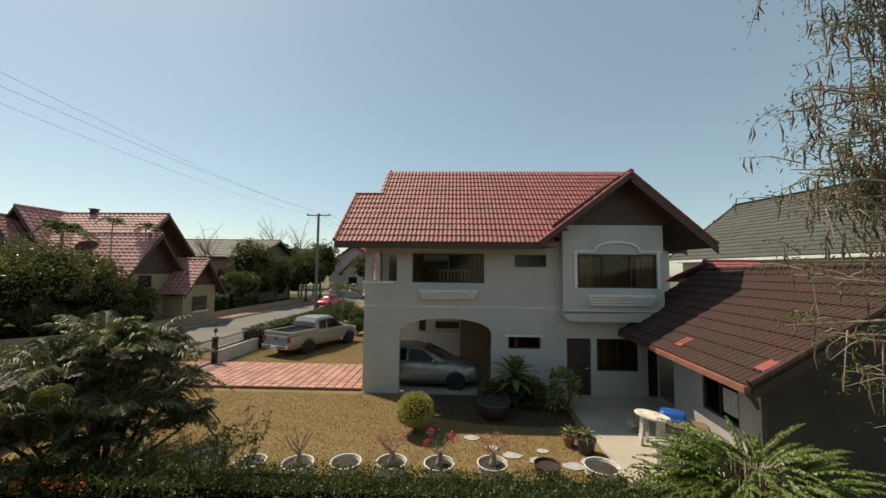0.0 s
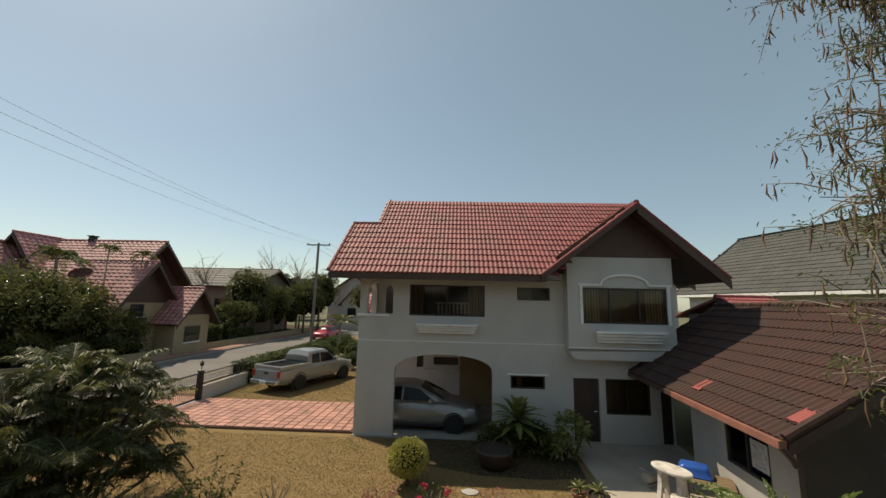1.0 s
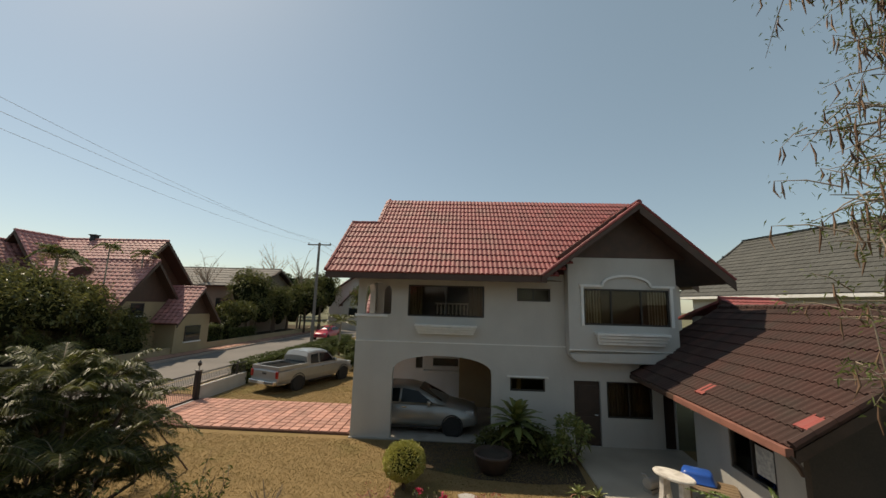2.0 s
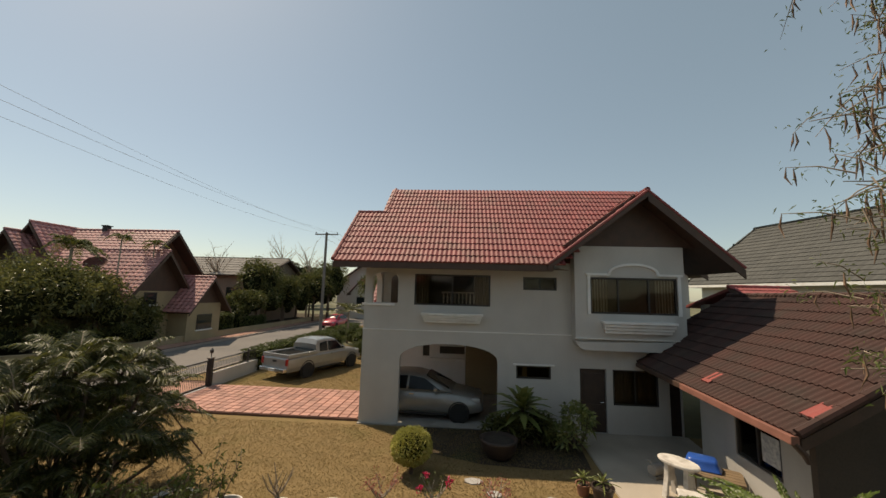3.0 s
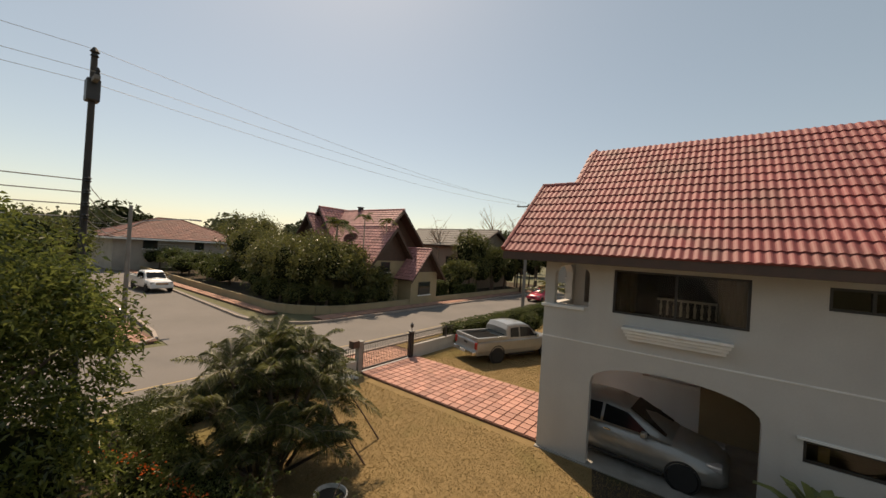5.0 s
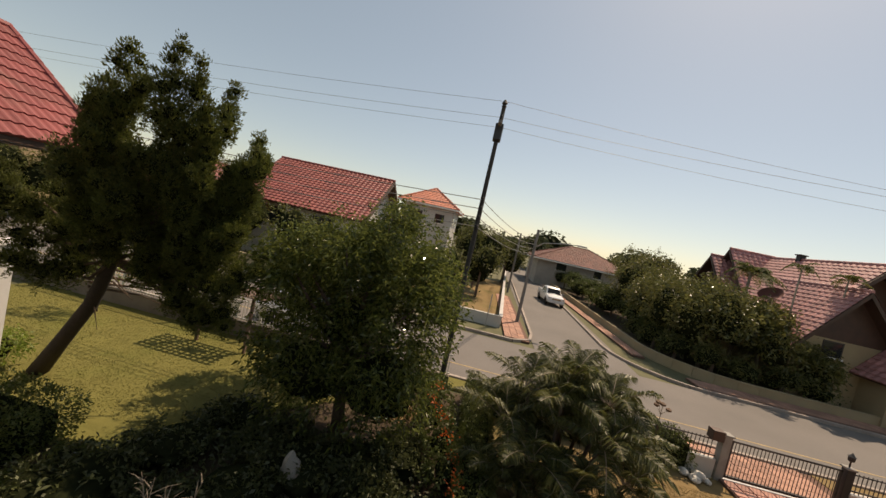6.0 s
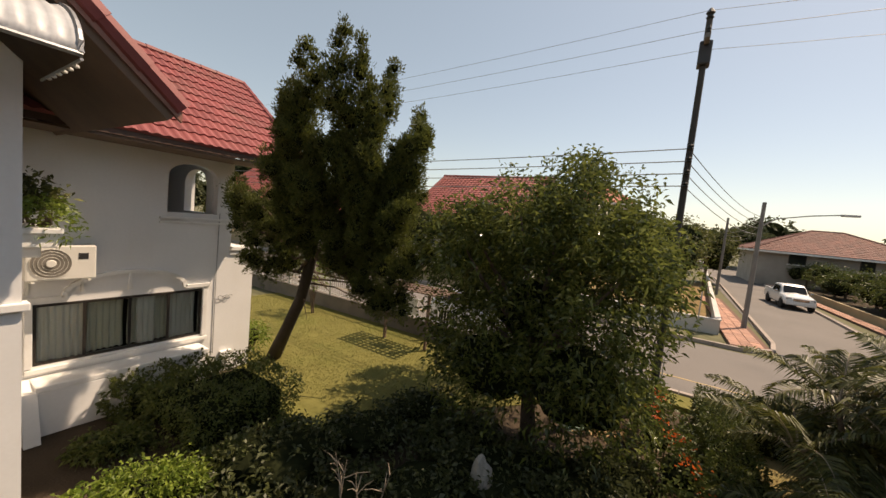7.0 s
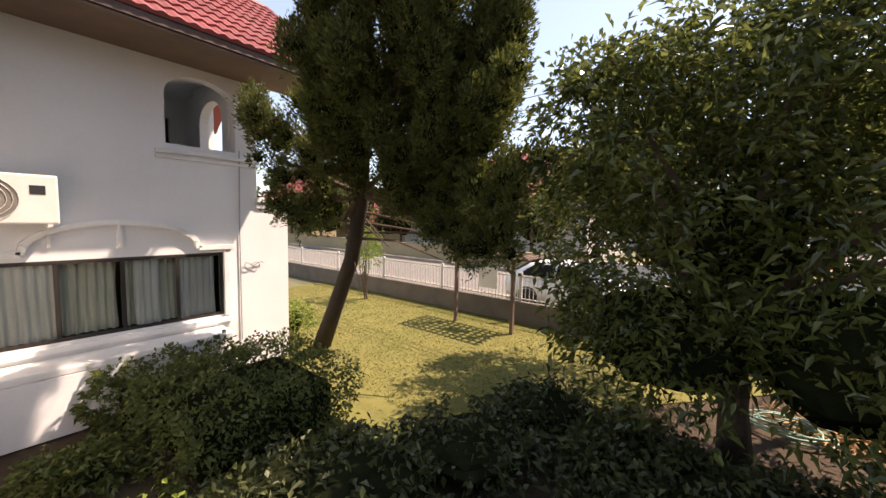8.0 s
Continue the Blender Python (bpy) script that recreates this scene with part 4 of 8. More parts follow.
w2.transform(Matrix.Translation((0, HY, 0)) @ Matrix.Diagonal((1, -1, 1, 1)))
bmesh.ops.recalc_face_normals(w2, faces=w2.faces[:])
part("wall", w2, WALL_LIT, home, "white rendered wall in grazing sun", world=True)
part("wall", box(-5.95, HY - 0.2, 0, -5.4, HY, 2.9), WALL_LIT, home, world=True)
part("wall", box(-5.95, -9.0, 0, -5.75, HY - 0.2, 2.9), WALL_LIT, home, world=True)
part("wall", wall_panel(-5.4, -5.2, 2.9, 5.3, -8.5, 3.4), WALL_LIT, home, world=True)
part("ledge_moulding", box(-6.02, HY - 0.3, 2.86, -5.38, HY + 0.06, 2.95, 0.015), TRIM, home, "white ledge moulding", world=True)
part("ledge_moulding", box(-5.98, HY - 0.3, 2.76, -5.38, HY + 0.03, 2.83, 0.01), TRIM, home, world=True)
part("sill_band", box(-5.42, HY, 3.52, -4.0, HY + 0.05, 3.57, 0.01), TRIM, home, "pale grooved band under the balcony opening", world=True)
part("sill_band", box(-5.42, HY, 3.44, -4.0, HY + 0.03, 3.48, 0.006), TRIM, home, world=True)
# balcony behind the arch
part("balcony_floor", box(-5.2, -6.2, 3.0, -3.2, HY - 0.2, 3.15), WALL_LIT, home, world=True)
part("balcony_ceiling", box(-5.2, -6.2, 5.0, -3.2, HY - 0.2, 5.1), WALL_LIT, home, world=True)
part("balcony_back", wall_panel(-5.2, -3.2, 3.1, 5.05, -6.2, 0.15, [(-4.9, -4.3, 3.15, 4.6, 0)]), WALL_LIT, home, world=True)
part("balcony_door", box(-4.9, -6.18, 3.15, -4.3, -6.12, 4.6), DARK_DOOR, home, "dark balcony door", world=True)
bw2 = wall_panel(-5.1, -3.48, 3.1, 5.05, 0, 0.15, [(-4.8, -3.75, 3.66, 4.65, 0.4)])
bw2.transform(Matrix.Translation((-5.2, 0, 0)) @ Matrix.Rotation(radians(90), 4, "Z") @ Matrix.Diagonal((1, -1, 1, 1)))
bmesh.ops.recalc_face_normals(bw2, faces=bw2.faces[:])
part("balcony_side", bw2, WALL_LIT, home, "white balcony side wall with an arch", world=True)
part("balcony_side", box(-3.35, -6.2, 3.1, -3.2, HY - 0.2, 5.05), WALL_LIT, home, world=True)
# wide window
win = window_unit(home, -4.84, -2.34, 1.0, 2.03, HY, 4, None, face=1, depth=0.05)
for c0, c1 in ((-2.98, -2.37), (-4.02, -3.72), (-4.72, -4.26)):
    part("curtain", pleats(c0, c1, 1.03, 2.0, HY - 0.1), CURTAIN, win, "pale pleated curtain", world=True, smooth=True)
for c0, c1 in ((-3.55, -2.4), (-4.78, -3.62)):
    part("curtain", pleats(c0, c1, 1.03, 2.0, HY - 0.19), CURTAIN_OLIVE, win, "drawn olive inner curtain", world=True, smooth=True)
surround(-4.84, -2.34, 1.0, 2.03, HY, 1, 0.36, parent=home, arch=0.36)
part("keystone", prism([(-3.62, 2.16), (-3.54, 2.16), (-3.57, 2.47), (-3.59, 2.47)], "y", HY, HY + 0.03), TRIM, home, world=True)
part("window_ledge", box(-4.8, HY, 0.72, -2.3, HY + 0.5, 0.82, 0.02), TRIM, home, "white planter ledge under the window", world=True)
part("window_ledge", box(-4.95, HY, 0.88, -2.25, HY + 0.06, 0.96, 0.01), TRIM, home, world=True)
part("planter_front", box(-4.8, HY + 0.42, 0.0, -2.32, HY + 0.5, 0.72, 0.01), WALL_LIT, home, "white front wall of the window planter", world=True)
part("buttress", prism([(HY, 0), (HY + 0.75, 0), (HY + 0.5, 0.75), (HY, 0.82)], "x", -2.32, -2.14), WALL_LIT, home, "sloping white end of the planter", world=True)
part("meter_box", box(-5.5, HY, 0.38, -5.25, HY + 0.09, 0.5, 0.01), TRIM, home, "small white wall box", world=True)
part("downpipe", tube([(-5.1, HY + 0.02, 0.5), (-5.1, HY + 0.02, 2.4), (-5.12, HY + 0.02, 3.7)], 0.009, 6), GREY_METAL, home, "thin cable down the wall", world=True)
curl = [(-5.25 - 0.18 * math.sin(a) * 0.8 - 0.012 * a, HY + 0.03, 1.78 + 0.05 * math.sin(2 * a)) for a in [k * 0.4 for k in range(20)]]
part("loose_cable", tube(curl, 0.006, 5), CABLE, home, "loose coil of cable on the wall", world=True)
# roof of the west part: ridge 7.26, eave over the wall
EY, EZ, RY, RZ = -2.3, 4.97, -5.3, 7.2
h2roof = part("roof", roof_slab([(-6.55, EY, EZ), (-1.0, EY, EZ), (-1.0, RY, RZ), (-6.55, RY, RZ)]), SOFFIT, home, "red tiled pitched roof", world=True)
part("roof_back", roof_slab([(-6.55, RY, RZ), (-1.0, RY, RZ), (-1.0, -8.3, 4.97), (-6.55, -8.3, 4.97)]), TILE_RED_I, h2roof, world=True)
part("end_gable", prism([(HY - 0.1, 5.3), (-7.3, 5.3), (RY, 6.75)], "x", -5.4, -5.3), WALL_LIT, home, world=True)
S2 = math.hypot(RY - EY, RZ - EZ)
tile_slope(h2roof, (-1.0, EY + 0.06, EZ), (-1, 0, 0), (0, RY - EY, RZ - EZ), 5.61, S2, TILE_RED, TILE_RED_I, 0.33, S2 / 11, None, lambda a, b: a > 0.9)
part("ridge_tile", cap_line((-1.0, RY, RZ + 0.05), (-6.6, RY, RZ + 0.05)), TILE_RED, h2roof, "row of half-round ridge tiles", world=True)
part("rake_tile", cap_line((-6.57, EY + 0.05, EZ + 0.06), (-6.57, RY, RZ + 0.06), 0.075), TILE_RED, h2roof, world=True)
part("soffit", box(-6.5, HY, EZ - 0.15, -1.0, EY + 0.02, EZ - 0.12), SOFFIT, h2roof, "brown boarded soffit", world=True)
part("fascia", box(-6.55, EY + 0.0, EZ - 0.11, -1.5, EY + 0.04, EZ - 0.01, 0.006), BROWN_WOOD, h2roof, "dark brown fascia board", world=True)
# the gabled block towards the camera
NY, NX = 0.05, -1.72
part("wall", box(NX, NY - 0.2, 0, 3.4, NY, 5.1), WALL_LIT, home, "white rendered wall of the gabled block", world=True)
part("wall", box(NX, -9.0, 0, NX + 0.2, NY - 0.2, 5.1), WALL_LIT, home, world=True)
part("wall", box(3.2, -9.0, 0, 3.4, NY - 0.2, 5.1), WALL_LIT, home, world=True)
part("wall", prism([(NX, 5.1), (3.4, 5.1), (0.84, 7.4)], "y", NY - 0.2, NY), WALL_LIT, home, world=True)
part("ledge_moulding", box(NX - 0.05, NY - 0.1, 2.78, 3.4, NY + 0.05, 2.86, 0.012), TRIM, home, world=True)
TX, TZ, PX, PZ, GF = -2.68, 4.88, 0.84, 8.06, 0.75
nroof = part("roof", roof_slab([(TX, GF, TZ), (PX, GF, PZ), (PX, -9.2, PZ), (TX, -9.2, TZ)], 0.14), SOFFIT, home, "red tiled gable roof with a brown soffit", world=True)
part("roof_east", roof_slab([(PX, GF, PZ), (PX + 3.52, GF, TZ), (PX + 3.52, -9.2, TZ), (PX, -9.2, PZ)], 0.14), TILE_RED_I, nroof, world=True)
tile_slope(nroof, (TX, -4.0, TZ), (0, 1, 0), (PX - TX, 0, PZ - TZ), GF + 4.0, math.hypot(PX - TX, PZ - TZ), TILE_RED, TILE_RED_I, 0.297, 0.36)
me = part("rake_tile", cap_line((TX - 0.03, GF, TZ + 0.05), (PX, GF, PZ + 0.06), 0.1, 0.42), TILE_RED, nroof, "row of capping tiles along the rake", world=True)
part("bargeboard", prism([(TX - 0.02, TZ), (PX, PZ), (PX, PZ - 0.13), (TX - 0.02, TZ - 0.1)], "y", GF - 0.02, GF + 0.03), GUTTER, nroof, "red-brown bargeboard", world=True)
# translucent awning
awning = thing("awning", (-0.9, NY, 5.1), "curved white corrugated awning on pale ribs over a window", "awning")
AWN = shader("white_ribbed_sheet", (0.52, 0.53, 0.54), 0.45, second=(0.40, 0.41, 0.42), scale=6, fine=40, mix=0.2)
prof = [(0.02 + 1.2 * math.sin(a), 5.02 + 0.55 * math.cos(a)) for a in [math.pi / 2 * k / 10 for k in range(11)]]
vs, fs = [], []
NSEG = 60
for i in range(NSEG + 1):
    for j, (yy, zz) in enumerate(prof):
        vs.append((-1.82 + 1.5 * i / NSEG, yy + NY, zz + 0.012 * math.sin(i * 1.6)))
for i in range(NSEG):
    for j in range(10):
        k = i * 11 + j
        fs.append((k, k + 11, k + 12, k + 1))
sheet_ob = part("sheet", sheet("sheet", vs, fs), AWN, awning, world=True, smooth=True)
sheet_ob.modifiers.new("thick", "SOLIDIFY").thickness = 0.012
for x in (-1.82, -1.32, -0.82, -0.34):
    part("rib", tube([(x, yy + NY, zz + 0.015) for yy, zz in prof], 0.022, 6), GREY_METAL, awning, "grey metal rib", world=True)
part("front_rail", tube([(-1.83, 1.22 + NY, 5.02), (-0.33, 1.22 + NY, 5.02)], 0.02, 6), GREY_METAL, awning, world=True)
# small white caps of the fixings along the awning's end rail
part("end_rail", tube([(-1.83, NY + 0.02, 4.97), (-1.83, 1.2 + NY, 4.99)], 0.012, 6), GREY_METAL, awning, world=True)
for k in range(6):
    knob = lathe([(0.006, 0.0), (0.02, 0.008), (0.02, 0.022), (0.008, 0.03)], 10, None, (-1.845, NY + 0.2 + 0.16 * k, 4.955))
    part("fixing_cap", knob, PLASTIC_WHITE, awning, "small white fixing cap", world=True)

# air conditioner on brackets
ac = thing("air_conditioner", (-2.6, HY + 0.4, 2.49), "white outdoor air conditioner with a round fan grille on wall brackets", "air conditioner")
part("casing", box(-3.0, HY + 0.1, 2.49, -2.2, HY + 0.4, 3.04, 0.02), PLASTIC_WHITE, ac, world=True)
ring = bmesh.new()
for r in (0.1, 0.145, 0.19, 0.232):
    pts = [(-2.47 + r * math.cos(a), HY + 0.412, 2.76 + r * math.sin(a)) for a in [2 * math.pi * k / 24 for k in range(25)]]
    tube(pts, 0.0028, 4, ring, cap=False)
part("fan_grille", ring, PLASTIC_WHITE, ac, "round fan grille", world=True)
fan = lathe([(0.232, 0), (0.232, 0.004)], 32)
fan.transform(Matrix.Translation((-2.47, HY + 0.403, 2.76)) @ Matrix.Rotation(radians(-90), 4, "X"))
FAN_DARK = shader("grey_brown_fan", (0.20, 0.18, 0.15), 0.7, second=(0.15, 0.135, 0.115), scale=10)
part("fan_disc", fan, FAN_DARK, ac, "grey fan behind the grille", world=True)
hub = lathe([(0.06, 0), (0.05, 0.02)], 20)
hub.transform(Matrix.Translation((-2.47, HY + 0.412, 2.76)) @ Matrix.Rotation(radians(-90), 4, "X"))
part("fan_hub", hub, PLASTIC_WHITE, ac, world=True)
part("badge", box(-2.9, HY + 0.4, 2.82, -2.78, HY + 0.404, 2.92), BLACK_PLASTIC, ac, "dark square badge", world=True)
for x in (-2.92, -2.28):
    part("bracket", merge(box(x - 0.02, HY, 2.2, x + 0.02, HY + 0.03, 2.49), box(x - 0.02, HY, 2.455, x + 0.02, HY + 0.4, 2.488)), PLASTIC_WHITE, ac, "white steel wall bracket", world=True)

# planter shelf with a trailing plant high on the gabled block
shelf = thing("wall_planter", (-1.95, -0.8, 3.3), "white wall planter holding a trailing yellow-green plant", "planter")
part("trough", box(-2.09, -1.6, 3.3, -1.72, -0.62, 3.46, 0.015), TRIM, shelf, world=True)
part("rim", box(-2.13, -1.64, 3.46, -1.72, -0.58, 3.52, 0.01), TRIM, shelf, world=True)
part("corbel", box(-1.98, -1.5, 3.18, -1.72, -0.7, 3.3, 0.03), TRIM, shelf, world=True)

# ---- plants ----
def crown(lobes, count, per, length, width, rng, spread=0.16, shell=(0.72, 1.04), up=0.25, droop=0.35, gaps=0.0):
    """Leaves in clusters over several lobes (cx, cy, cz, rx, ry, rz), with an uneven outline and gaps."""
    lobes = np.array(lobes, dtype=float)
    area = (lobes[:, 3] * lobes[:, 4] * lobes[:, 5]) ** (2 / 3)
    pick = rng.choice(len(lobes), size=count, p=area / area.sum())
    d = ball(rng, count)
    d[:, 2] = np.where(d[:, 2] < -0.5, -d[:, 2] * 0.5, d[:, 2])
    d /= np.linalg.norm(d, axis=1, keepdims=True)
    r = rng.uniform(*shell, size=count)
    wob = np.array([noise.noise(Vector(v) * 2.3 + Vector((float(k) * 3.1, 0, 0))) for v, k in zip(d, pick)])
    r = r * (1 + 0.22 * wob)
    c = lobes[pick, :3] + d * lobes[pick, 3:] * r[:, None]
    if gaps:
        keep = np.array([noise.noise(Vector(v) * 1.7) for v in c]) > gaps - 0.5
        c, d = c[keep], d[keep]
    n = len(c)
    c = np.repeat(c, per, axis=0)
    o = np.repeat(d, per, axis=0)
    places = c + rng.standard_normal((n * per, 3)) * spread * 0.5
    ways = ball(rng, n * per) + o * 0.7 + np.array([0, 0, up])
    return leaves("leaves", places, ways, length, width, rng, droop)


def limb_tree(parent, base, fork, tips, r0, rng, name="trunk", material=None, bend=0.25, sides=8):
    """A tapered trunk to a fork and limbs out to the tips."""
    material = material or BARK
    base, fork = Vector(base), Vector(fork)
    mids = [base.lerp(fork, t) + Vector((rng.normal(0, bend * 0.15), rng.normal(0, bend * 0.15), 0)) * (t * (1 - t) * 4) for t in (0, 0.33, 0.66, 1)]
    trunk = part(name, tube(mids, [r0 * 1.25, r0, r0 * 0.92, r0 * 0.85], sides), material, parent, world=True, smooth=True)
    for tip in tips:
        tip = Vector(tip)
        start = base.lerp(fork, rng.uniform(0.75, 1.0))
        pts = [start]
        for t in (0.35, 0.7, 1.0):
            p = start.lerp(tip, t) + Vector(rng.normal(0, bend * 0.3, 3)) * (1 - t) + Vector((0, 0, bend * 0.6 * t * (1 - t)))
            pts.append(p)
        part("limb", tube(pts, [r0 * 0.55, r0 * 0.4, r0 * 0.25, r0 * 0.08], 6), material, trunk, world=True, smooth=True)
    return trunk


def core_blob(lobes, shrink=0.72):
    """Shade inside a dense crown, as a rough near-black lump well within the leaves."""
    bm = bmesh.new()
    for cx, cy, cz, rx, ry, rz in lobes:
        own = bmesh.new()
        bmesh.ops.create_icosphere(own, subdivisions=3, radius=1.0)
        for v in own.verts:
            k = shrink * (1 + 0.25 * noise.noise(v.co * 2.0 + Vector((cx, cy, cz))))
            v.co = Vector((cx + v.co.x * rx * k, cy + v.co.y * ry * k, cz + v.co.z * rz * k))
        merge(bm, own)
    return bm


def leafy_tree(name, label, base, lobes, count, per, length, width, leaf, r0=0.12, seed=1, fork=None, gaps=0.0, core=0.6, spread=0.16, droop=0.35, category="tree", shell=(0.72, 1.04), group=""):
    rng = np.random.default_rng(seed)
    tree = thing(name, base, label, category, group=group)
    fork = fork or (base[0], base[1], base[2] + min(l[2] - l[5] * 0.3 for l in lobes) * 0.8)
    limb_tree(tree, base, fork, [(l[0], l[1], l[2] + l[5] * 0.2) for l in lobes], r0, rng)
    if core:
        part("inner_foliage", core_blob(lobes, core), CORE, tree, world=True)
    part("crown", crown(lobes, count, per, length, width, rng, spread, shell, droop=droop, gaps=gaps), leaf, tree, world=True)
    return tree


# the dense mango tree
mango = leafy_tree("mango_tree", "dense rounded mango tree with dark glossy leaves", (-7.7, 3.4, 0),
           [(-6.7, 2.3, 3.75, 0.75, 0.75, 0.68), (-7.6, 1.95, 2.7, 1.2, 0.95, 1.25), (-7.6, 3.0, 3.2, 1.5, 1.4, 1.5), (-7.5, 3.9, 3.9, 1.2, 1.2, 1.35), (-7.6, 4.6, 3.1, 1.2, 1.15, 1.4), (-8.3, 2.6, 3.0, 1.2, 1.2, 1.3), (-8.2, 4.2, 3.4, 1.2, 1.2, 1.3), (-7.5, 2.6, 1.4, 1.35, 1.3, 0.95), (-7.5, 4.2, 1.5, 1.4, 1.3, 1.1), (-7.4, 3.7, 4.9, 0.6, 0.6, 0.55), (-6.5, 2.15, 3.5, 0.85, 0.8, 1.0), (-6.7, 3.1, 4.1, 0.8, 0.9, 0.85), (-7.1, 3.4, 1.1, 1.3, 1.6, 0.8), (-6.9, 2.4, 2.2, 1.0, 1.0, 0.9), (-6.9, 4.3, 2.3, 1.0, 1.1, 1.0), (-9.0, 1.6, 3.2, 1.15, 1.15, 1.25), (-9.4, 2.7, 3.4, 1.2, 1.2, 1.35), (-9.2, 4.1, 3.3, 1.1, 1.1, 1.25), (-6.7, 4.7, 3.2, 0.8, 0.8, 0.9), (-8.2, 3.9, 4.6, 0.8, 0.8, 0.8), (-9.9, 1.3, 3.2, 1.0, 0.95, 1.1), (-10.2, 2.5, 3.4, 1.1, 1.1, 1.2), (-9.3, 0.9, 2.9, 0.8, 0.7, 0.8)],
           10500, 9, 0.115, 0.042, LEAF_MANGO, 0.14, 11, (-7.6, 3.3, 1.8), core=0.0, spread=0.17, gaps=0.36, shell=(0.6, 1.04))
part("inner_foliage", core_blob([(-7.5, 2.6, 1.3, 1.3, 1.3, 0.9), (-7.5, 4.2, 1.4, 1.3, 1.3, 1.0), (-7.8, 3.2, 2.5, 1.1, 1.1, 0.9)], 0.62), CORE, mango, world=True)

# the leaning juniper: flame-shaped plumes on a bent trunk
def juniper():
    rng = np.random.default_rng(21)
    tree = thing("juniper_tree", (-6.6, -3.25, 0), "tall dark leaning juniper with flame-shaped upright plumes", "tree")
    spine = [(-6.6, -3.2, 0), (-6.5, -2.6, 0.9), (-6.35, -1.9, 1.9), (-6.1, -1.3, 3.0), (-5.7, -0.8, 4.0), (-5.4, -0.3, 5.2)]
    trunk = part("trunk", tube(spine, [0.18, 0.145, 0.13, 0.12, 0.08, 0.03], 10), BARK_DARK, tree, world=True, smooth=True)
    # plumes: foot, tip, radius
    plumes = [((-5.25, -0.6, 3.9), (-4.9, -0.28, 6.72), 0.46), ((-5.1, -0.9, 4.2), (-4.74, -0.62, 5.9), 0.26),
              ((-5.5, 0.25, 4.4), (-5.09, 0.37, 6.96), 0.27), ((-5.6, 0.35, 4.3), (-5.3, 0.62, 6.85), 0.27), ((-5.8, 0.4, 4.8), (-5.96, 0.74, 6.8), 0.22), ((-5.7, 0.5, 4.3), (-5.75, 0.85, 6.2), 0.28),
              ((-6.2, 0.7, 4.0), (-6.49, 1.04, 6.02), 0.3), ((-6.1, 0.7, 3.8), (-6.2, 1.25, 5.75), 0.26), ((-6.0, 0.4, 3.6), (-6.0, 0.9, 5.3), 0.42), ((-6.2, 0.5, 3.2), (-6.3, 1.2, 4.8), 0.4),
              ((-5.55, 0.0, 4.2), (-5.3, 0.3, 5.9), 0.26), ((-5.2, -0.7, 4.3), (-5.0, -0.15, 6.35), 0.24),
              ((-5.4, -1.1, 4.0), (-5.0, -1.0, 5.4), 0.36),
              ((-6.0, 0.5, 3.9), (-6.25, 1.45, 5.6), 0.24), ((-5.95, 0.3, 4.0), (-6.1, 0.95, 5.3), 0.24),
              ((-6.0, -0.7, 3.3), (-6.6, -0.05, 5.1), 0.40), ((-5.9, -0.6, 3.4), (-5.6, 0.75, 5.0), 0.42), ((-5.7, -0.3, 3.8), (-5.3, 0.9, 5.2), 0.36), ((-6.2, -0.4, 3.1), (-6.95, 0.95, 4.6), 0.36),
              ((-5.6, -1.5, 3.5), (-4.95, -2.45, 4.45), 0.42), ((-5.5, -1.7, 3.3), (-5.1, -2.5, 3.6), 0.34), ((-5.8, -1.5, 2.9), (-5.6, -1.9, 3.4), 0.26), ((-5.9, -1.5, 2.6), (-5.2, -2.6, 2.9), 0.14),
              ((-5.8, -1.0, 3.4), (-4.95, -0.9, 4.4), 0.34), ((-5.7, -1.0, 3.5), (-5.15, -0.6, 4.6), 0.40), ((-5.8, -1.3, 3.2), (-5.35, -1.0, 3.9), 0.34), ((-5.55, -0.4, 4.0), (-5.0, 0.1, 5.2), 0.40), ((-6.1, -0.4, 3.1), (-5.9, 1.45, 4.2), 0.42), ((-6.1, -0.8, 3.0), (-7.2, 0.3, 4.0), 0.34), ((-6.1, -0.5, 2.9), (-5.6, 0.6, 3.6), 0.36),
              ((-6.2, -0.5, 2.8), (-6.6, 1.6, 3.4), 0.32), ((-6.1, 0.2, 2.9), (-5.8, 1.5, 3.0), 0.28), ((-6.2, -0.1, 2.6), (-5.9, 0.8, 2.3), 0.2), ((-6.3, 0.3, 2.6), (-6.1, 1.3, 2.3), 0.2)]
    vs_p, vs_w = [], []
    core = bmesh.new()
    for foot, tip, r in plumes:
        f, t = np.array(foot), np.array(tip)
        ax = t - f
        ln = np.linalg.norm(ax)
        bunches = max(7, int(13 * (r / 0.35) * (ln / 1.6)))
        for k in range(bunches):
            s = (k + rng.uniform(0.2, 0.9)) / bunches
            side = ball(rng, 1)[0]
            side -= ax * (side @ ax) / ln ** 2
            side /= max(np.linalg.norm(side), 1e-6)
            c = f + ax * s + side * r * rng.uniform(0.25, 1.15) * math.sin(math.pi * min(1.0, 0.2 + 0.72 * s))
            q = rng.uniform(0.13, 0.25) * (1.0 if s < 0.85 else 0.62)
            n = int(170 * (q / 0.18) ** 2)
            d = ball(rng, n)
            wob = np.array([noise.noise(Vector(v) * 2.6 + Vector((k * 1.7, r * 9, 0))) for v in d])
            way = ax / ln * 0.35 + side * 0.3 + np.array([0, 0, 0.55])
            p = c + d * np.array([q, q, q * 1.45]) * (0.75 + 0.6 * wob + 0.15 * rng.uniform(-1, 1, n))[:, None]
            per = 4
            vs_p.append(np.repeat(p, per, axis=0) + rng.standard_normal((n * per, 3)) * 0.018)
